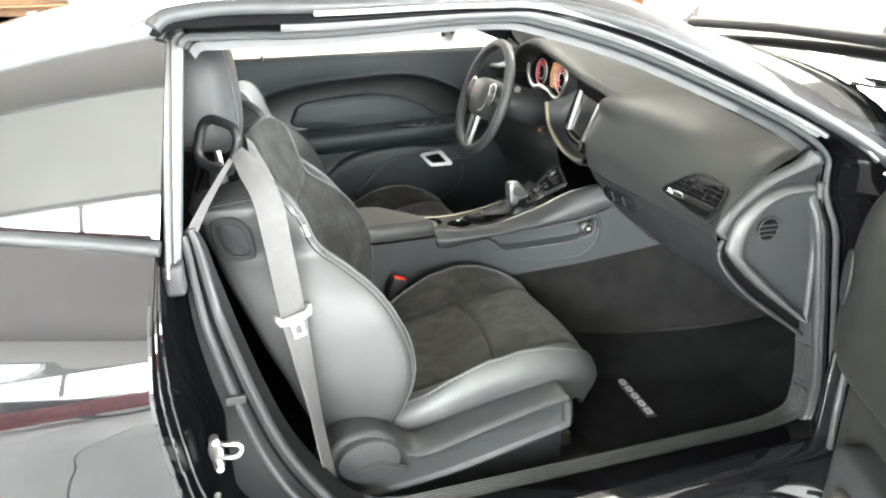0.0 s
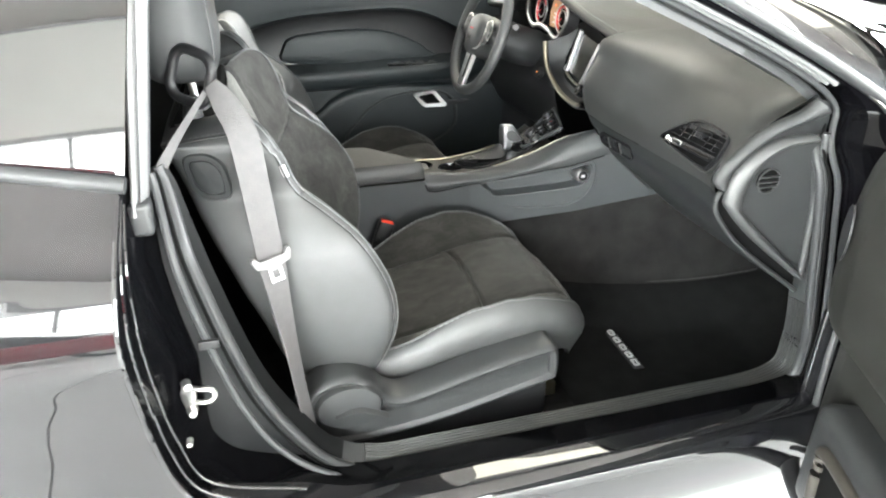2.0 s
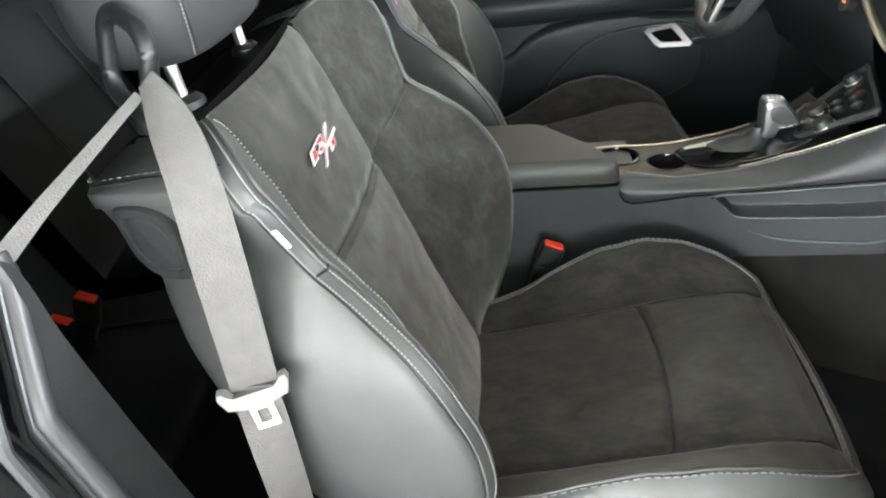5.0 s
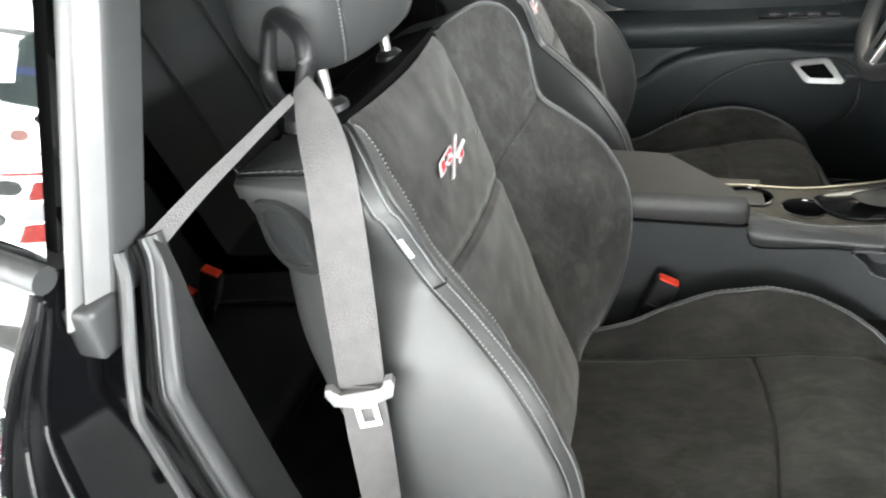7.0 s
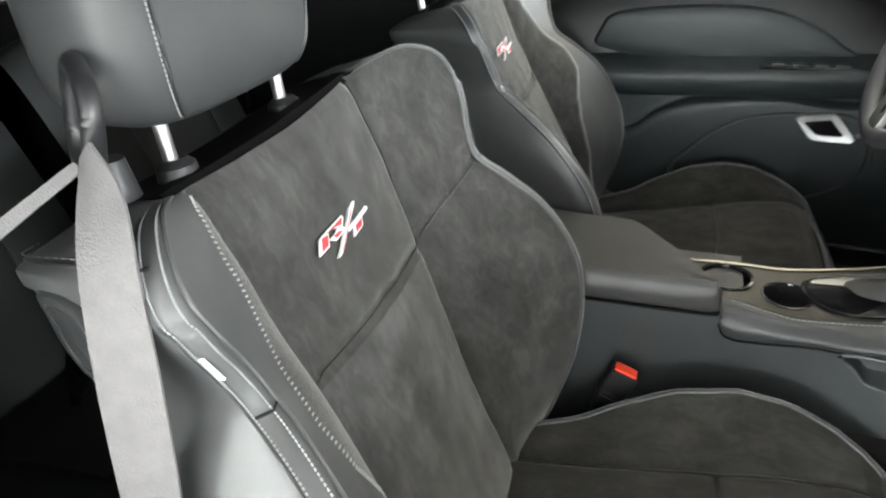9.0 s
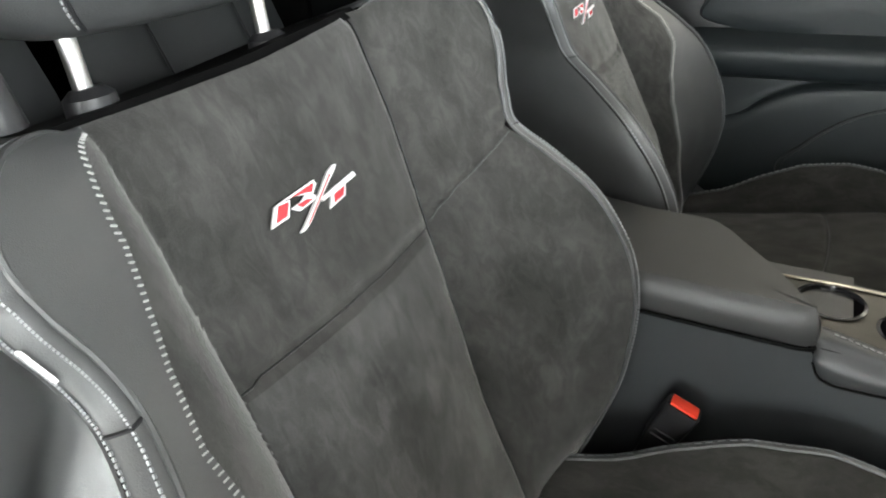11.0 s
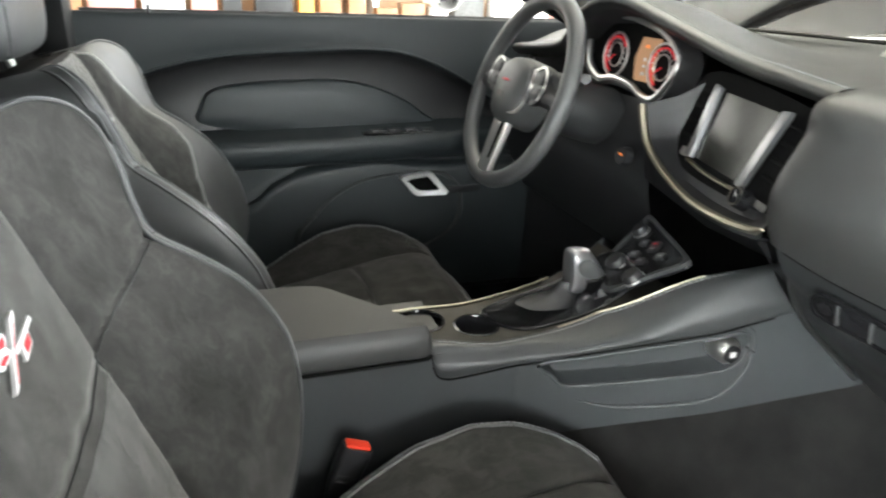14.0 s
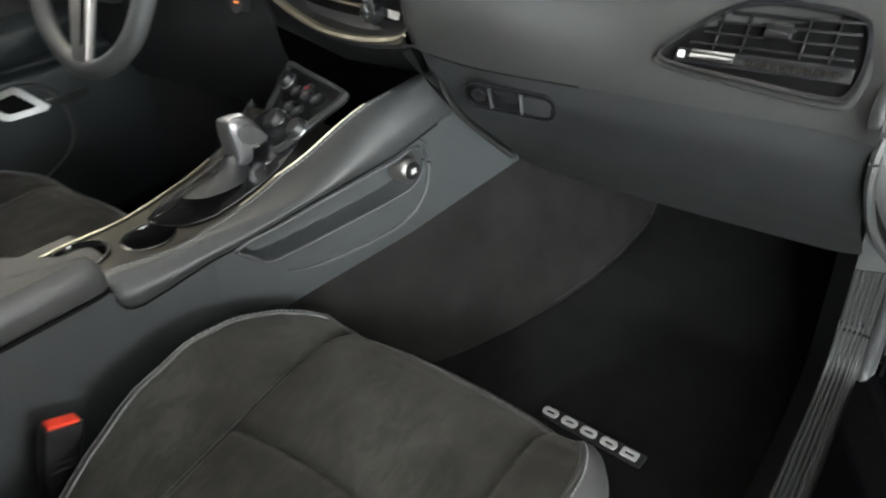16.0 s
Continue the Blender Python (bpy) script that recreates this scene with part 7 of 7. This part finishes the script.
# ---- passenger door, swung open ----
def passenger_door():
    ang = radians(68)
    hinge = Vector((1.105, -0.905, 0.0))
    m = axes(hinge, (-math.cos(ang), -math.sin(ang), 0), (math.sin(ang) * -1, math.cos(ang), 0))
    # local x: along the door from the hinge, local y: towards the cabin face; z is up
    if (m.to_3x3() @ Vector((0, 0, 1))).z < 0:
        m = m @ Matrix.Diagonal((1, 1, -1, 1))
    th = thing("passenger_door", hinge, "open passenger door with dark padded inner panel", "car door")

    def P(rows):
        return [[m @ Vector(p) for p in r] for r in rows]

    rows = []
    for x in np.linspace(0.0, 1.2, 30):
        rows.append([(x, y, z) for y, z in ((-0.02, 0.24), (-0.06, 0.30), (-0.075, 0.6), (-0.06, 0.85), (-0.03, 0.97), (0.03, 0.985), (0.06, 0.975))])
    part("outer_skin", grid(P([cr(r, 24) for r in rows])), PAINT, th)
    rows = []
    for x in np.concatenate([np.linspace(0.0, 0.2, 28), np.linspace(0.22, 1.2, 30)]):
        f = lerp(x, (0.0, 0.015, 0.04, 0.08, 0.14, 1.2), (0.30, 0.62, 0.84, 0.95, 1.0, 1.0))
        rows.append([(x, y * f, z) for y, z in ((0.02, 0.26), (0.055, 0.30), (0.060, 0.42), (0.058, 0.535), (0.060, 0.57), (0.066, 0.588), (0.098, 0.602), (0.116, 0.64), (0.124, 0.72), (0.122, 0.82), (0.104, 0.92), (0.060, 0.975))])
    part("inner_panel", grid(P([cr(r, 70) for r in rows])), DOORPANEL, th, "padded inner door panel, warm reflected light in its olive tint")
    part("panel_seam", tube([m @ Vector(p) for p in cr([(0.03, 0.062, 0.592), (0.08, 0.071, 0.590), (0.16, 0.074, 0.592), (0.6, 0.074, 0.60), (1.15, 0.074, 0.61)], 30)], 0.004, 6), BLACKHOLE, th)
    part("hinge_edge", box((-0.012, -0.06, 0.28), (0.003, 0.075, 0.60), 0.008, 3, m=m), PAINT, th)
    part("hinge_edge", box((-0.012, -0.06, 0.604), (0.003, 0.030, 0.95), 0.008, 3, m=m), PAINT, th)
    part("lower_corner", tube([m @ Vector(p) for p in cr([(0.0, 0.045, 0.33), (0.012, 0.066, 0.29), (0.05, 0.085, 0.262), (0.12, 0.098, 0.252), (0.3, 0.10, 0.25)], 24)], [0.008 + 0.012 * min(1, k / 8) for k in range(24)], 12), BLACKPLASTIC, th, "curved black lower corner")
    part("edge_seal", tube([m @ Vector(p) for p in cr([(0.012, 0.03, 0.97), (0.0, 0.04, 0.8), (0.004, 0.045, 0.5), (0.03, 0.045, 0.30), (0.10, 0.03, 0.25)], 30)], 0.008, 8), RUBBER, th, "rubber edge seal")
    for z in (0.42, 0.80):
        part("door_hinge", box((-0.06, -0.03, z - 0.025), (0.01, 0.01, z + 0.025), 0.006, 2, m=m), PAINT, th)
    part("check_strap", box((-0.09, 0.0, 0.60), (0.01, 0.018, 0.625), 0.004, 2, m=m), CHROME, th, "bright metal check strap")
    pk = part("door_pocket", box((0.150, 0.03, 0.265), (1.08, 0.125, 0.500), 0.036, 5, m=m), PLASTIC, th, "rounded olive-grey map pocket")
    ps = [(0.245, 0.440), (0.40, 0.446), (0.80, 0.446), (1.0, 0.44), (1.02, 0.36), (1.0, 0.30), (0.6, 0.295), (0.265, 0.300), (0.236, 0.33), (0.230, 0.41)]
    mouth = cr([(x, 0.1265, z) for x, z in ps], 60, True)
    # flat black sheet on the solid pocket, painted as its shaded inside
    part("pocket_mouth_shade", grid([[m @ Vector(tuple(p)) for p in mouth], [m @ Vector((0.6 + (p[0] - 0.6) * 0.02, 0.1265, 0.37 + (p[2] - 0.37) * 0.02)) for p in mouth]], True), BLACKHOLE, pk, "mouth of the map pocket, its shade a flat black sheet")
    part("pocket_frame", tube([m @ Vector(tuple(p)) for p in mouth], 0.013, 10, True), POCKETFRAME, pk, "rounded brown-grey pocket frame")
    part("door_speaker", prism([(0.055 * math.cos(a), 0.075 * math.sin(a)) for a in np.linspace(0, 2 * math.pi, 30, endpoint=False)], 0.004, m @ axes((0.074, 0.117, 0.80), (0.96, 0.28, 0), (0, 0.0, 1)) @ Matrix.Diagonal((0.6, 0.7, -1, 1))), BLACKPLASTIC, th, "oval speaker cover")
    return th


# ---- things round the car ----
def parked_car():
    th = thing("parked_car", (-2.4, -5.7, 0), "dark red saloon parked by the windows", "car")
    x0, y0 = -4.6, -6.6
    prof = [(0.0, 0.45, 0.75), (0.15, 0.35, 0.95), (1.2, 0.30, 1.0), (2.4, 0.28, 0.98), (3.7, 0.30, 0.90), (4.4, 0.35, 0.78), (4.55, 0.45, 0.6)]
    secs = []
    for x, zl, zh in prof:
        secs.append([(x0 + x, y0 + y, z) for y, z in ((0.0, zl), (-0.02, (zl + zh) / 2), (0.1, zh), (0.9, zh + 0.03), (1.7, zh), (1.82, (zl + zh) / 2), (1.8, zl), (0.9, zl))])
    part("body", loft(secs, 40, 40, True, True), REDPAINT, th, "dark red body")
    secs = []
    for x, zh, i in ((0.9, 1.0, 0.1), (1.5, 1.40, 0.25), (2.4, 1.45, 0.25), (3.3, 1.0, 0.12)):
        secs.append([(x0 + x, y0 + y, z) for y, z in ((0.1, 0.9), (i, zh), (0.9, zh + 0.03), (1.8 - i, zh), (1.7, 0.9))])
    part("cabin", loft(secs, 30, 24), GLOSSBLACK, th)
    for x in (0.85, 3.55):
        for y in (0.0, 1.62):
            w = part("wheel", tube([(x0 + x, y0 + y, 0.31), (x0 + x, y0 + y + 0.2, 0.31)], 0.31, 28, up=(0, 0, 1)), RUBBER, th, "black tyre")
            part("rim", tube([(x0 + x, y0 + y - 0.005, 0.31), (x0 + x, y0 + y + 0.205, 0.31)], 0.20, 24), SATIN, w)
    return th


def back_counter():
    th = thing("display_counter", (0.5, 6.6, 0), "cream display counter with a wooden shelf wall behind the car", "counter")
    part("counter_body", box((-3.5, 6.3, 0), (5.5, 6.95, 0.72), 0.02), CREAM, th)
    part("counter_back", box((-3.5, 6.95, 0), (5.5, 7.0, 1.62), 0.01), WOOD, th, "brown wooden back wall")
    for z in (1.14, 1.42):
        part("counter_shelf", box((-3.5, 6.62, z), (5.5, 6.95, z + 0.03), 0.004, 1), WOOD, th)
    part("counter_top", box((-3.55, 6.25, 0.72), (5.55, 6.95, 0.76), 0.01), CREAM, th)
    for k in range(8):
        part("counter_panel", box((-3.4 + k * 1.1, 6.275, 0.1), (-2.4 + k * 1.1, 6.3, 0.66), 0.006, 1), CREAM, th)
    for k in range(6):
        part("counter_upright", box((-3.5 + k * 1.78, 6.60, 0.76), (-3.44 + k * 1.78, 6.95, 1.62), 0.004, 1), POSTERWHITE, th)
    rnd = random.Random(8)
    tints = ((WOOD, "brown"), (POSTERWHITE, "white"), (BUTTON, "dark grey"), (HATBLUE, "violet"), (CARROT, "orange"), (POSTERPALE, "pale grey"), (WOOD, "brown"), (BLUSH, "rust-brown"), (BLACKPLASTIC, "black"))
    x = -3.35
    while x < 5.2:
        w, h = 0.14 + 0.26 * rnd.random(), 0.12 + 0.24 * rnd.random()
        mt, nm = rnd.choice(tints)
        d = rnd.random() * 0.12
        solo("carton", box((x, 6.34 + d, 0.76), (x + w, 6.56 + d, 0.76 + h), 0.012), mt, f"small {nm} goods carton on the display counter", "carton", "goods on the counter")
        x += w + 0.03 + 0.12 * rnd.random()
    return th


def window_decal(o, right, up, w):
    """A snowman of flat stick-on shapes on the bright glass: hat, face, scarf and three buttons."""
    th = thing("window_decal", o, "flat snowman decal stuck on the bright window", "window decal")
    m = axes(o, right, up)
    if (m.to_3x3() @ Vector((0, 0, 1))).x < 0:
        m = m @ Matrix.Diagonal((1, 1, -1, 1))

    def disc(cx, cy, rx, ry, mt, nm, z=0.004):
        part(nm, prism([(w * (cx + rx * math.cos(a)), w * (cy + ry * math.sin(a))) for a in np.linspace(0, 2 * math.pi, 32, endpoint=False)], z, m), mt, th)

    def patch(pts, mt, nm, z=0.006):
        part(nm, prism([(w * x, w * y) for x, y in pts], z, m), mt, th)

    patch([(-0.20, 0.42), (0.20, 0.42), (0.215, 0.64), (0.10, 0.70), (-0.10, 0.70), (-0.195, 0.64)], HATGREEN, "hat_crown")
    disc(0.0, 0.42, 0.34, 0.055, HATGREEN, "hat_brim", 0.007)
    patch([(-0.20, 0.50), (0.20, 0.50), (0.20, 0.53), (-0.20, 0.53)], HATBLUE, "hat_band", 0.0078)
    patch([(-0.30, 0.40), (-0.42, 0.50), (-0.46, 0.44), (-0.38, 0.38), (-0.44, 0.32), (-0.36, 0.33)], REDPAPER, "bow", 0.005)
    disc(-0.09, 0.325, 0.032, 0.024, BLACKPLASTIC, "eye", 0.007)
    disc(0.09, 0.325, 0.032, 0.024, BLACKPLASTIC, "eye", 0.007)
    disc(0.0, 0.255, 0.055, 0.030, CARROT, "nose", 0.007)
    disc(-0.17, 0.25, 0.035, 0.026, BLUSH, "cheek")
    disc(0.17, 0.25, 0.035, 0.026, BLUSH, "cheek")
    part("smile", tube([m @ Vector((w * 0.14 * math.cos(a), w * (0.24 + 0.08 * math.sin(a)), 0.006)) for a in np.linspace(math.pi * 1.12, math.pi * 1.88, 16)], 0.007, 5), BLACKPLASTIC, th)
    patch([(-0.24, 0.09), (0.24, 0.13), (0.24, 0.115), (-0.24, 0.075)], REDPAPER, "scarf")
    for k in range(3):
        patch([(-0.01, 0.07 - 0.09 * k), (-0.11 - 0.01 * k, 0.06 - 0.09 * k), (-0.13 - 0.01 * k, -0.02 - 0.09 * k), (-0.02, -0.01 - 0.09 * k)], REDPAPER if k % 2 == 0 else POSTERPALE, "scarf_tail")
        disc(-0.20 - 0.05 * k, 0.03 - 0.135 * k, 0.055, 0.034, BUTTON, "button")
    return th



showroom()
front_seat(1, -0.386, "black leather and charcoal suede front seat with belt over its shoulder")
front_seat(-1, 0.460, "black leather and charcoal suede driver seat behind the steering wheel")
centre_console()
dashboard()
steering_wheel()
driver_door()
car_body()
rear_cabin()
seat_belt()
belt_guide()
buckle((0.305, -0.108, 0.545), (0.52, -0.02, 1))
buckle((-0.515, -0.262, 0.578), (0.5, -0.1, 1), label="black rear belt buckle with red button in the bench")
buckle((-0.545, -0.305, 0.562), (0.5, 0.1, 1), label="black rear belt buckle with red button in the bench")
floor_mat()
window_decal((-3.52, -3.83, 0.85), (0.69, -0.723, 0), (0, 0, 1), 1.53)
passenger_door()
parked_car()
back_counter()


# ---- floor tiles round the car ----
def floor_tiles():
    fl = bpy.data.objects["floor"]
    bm = box((-0.2975, -0.2975, -0.016), (0.2975, 0.2975, 0.0), 0.002, 1)
    me = finish(bm, TILE, "tile")
    for i in range(-8, 8):
        for j in range(-7, 0):
            o = new("tile", me)
            o.location = (0.3 + 0.6 * i, 0.15 + 0.6 * j, 0)
            o.parent = fl


floor_tiles()
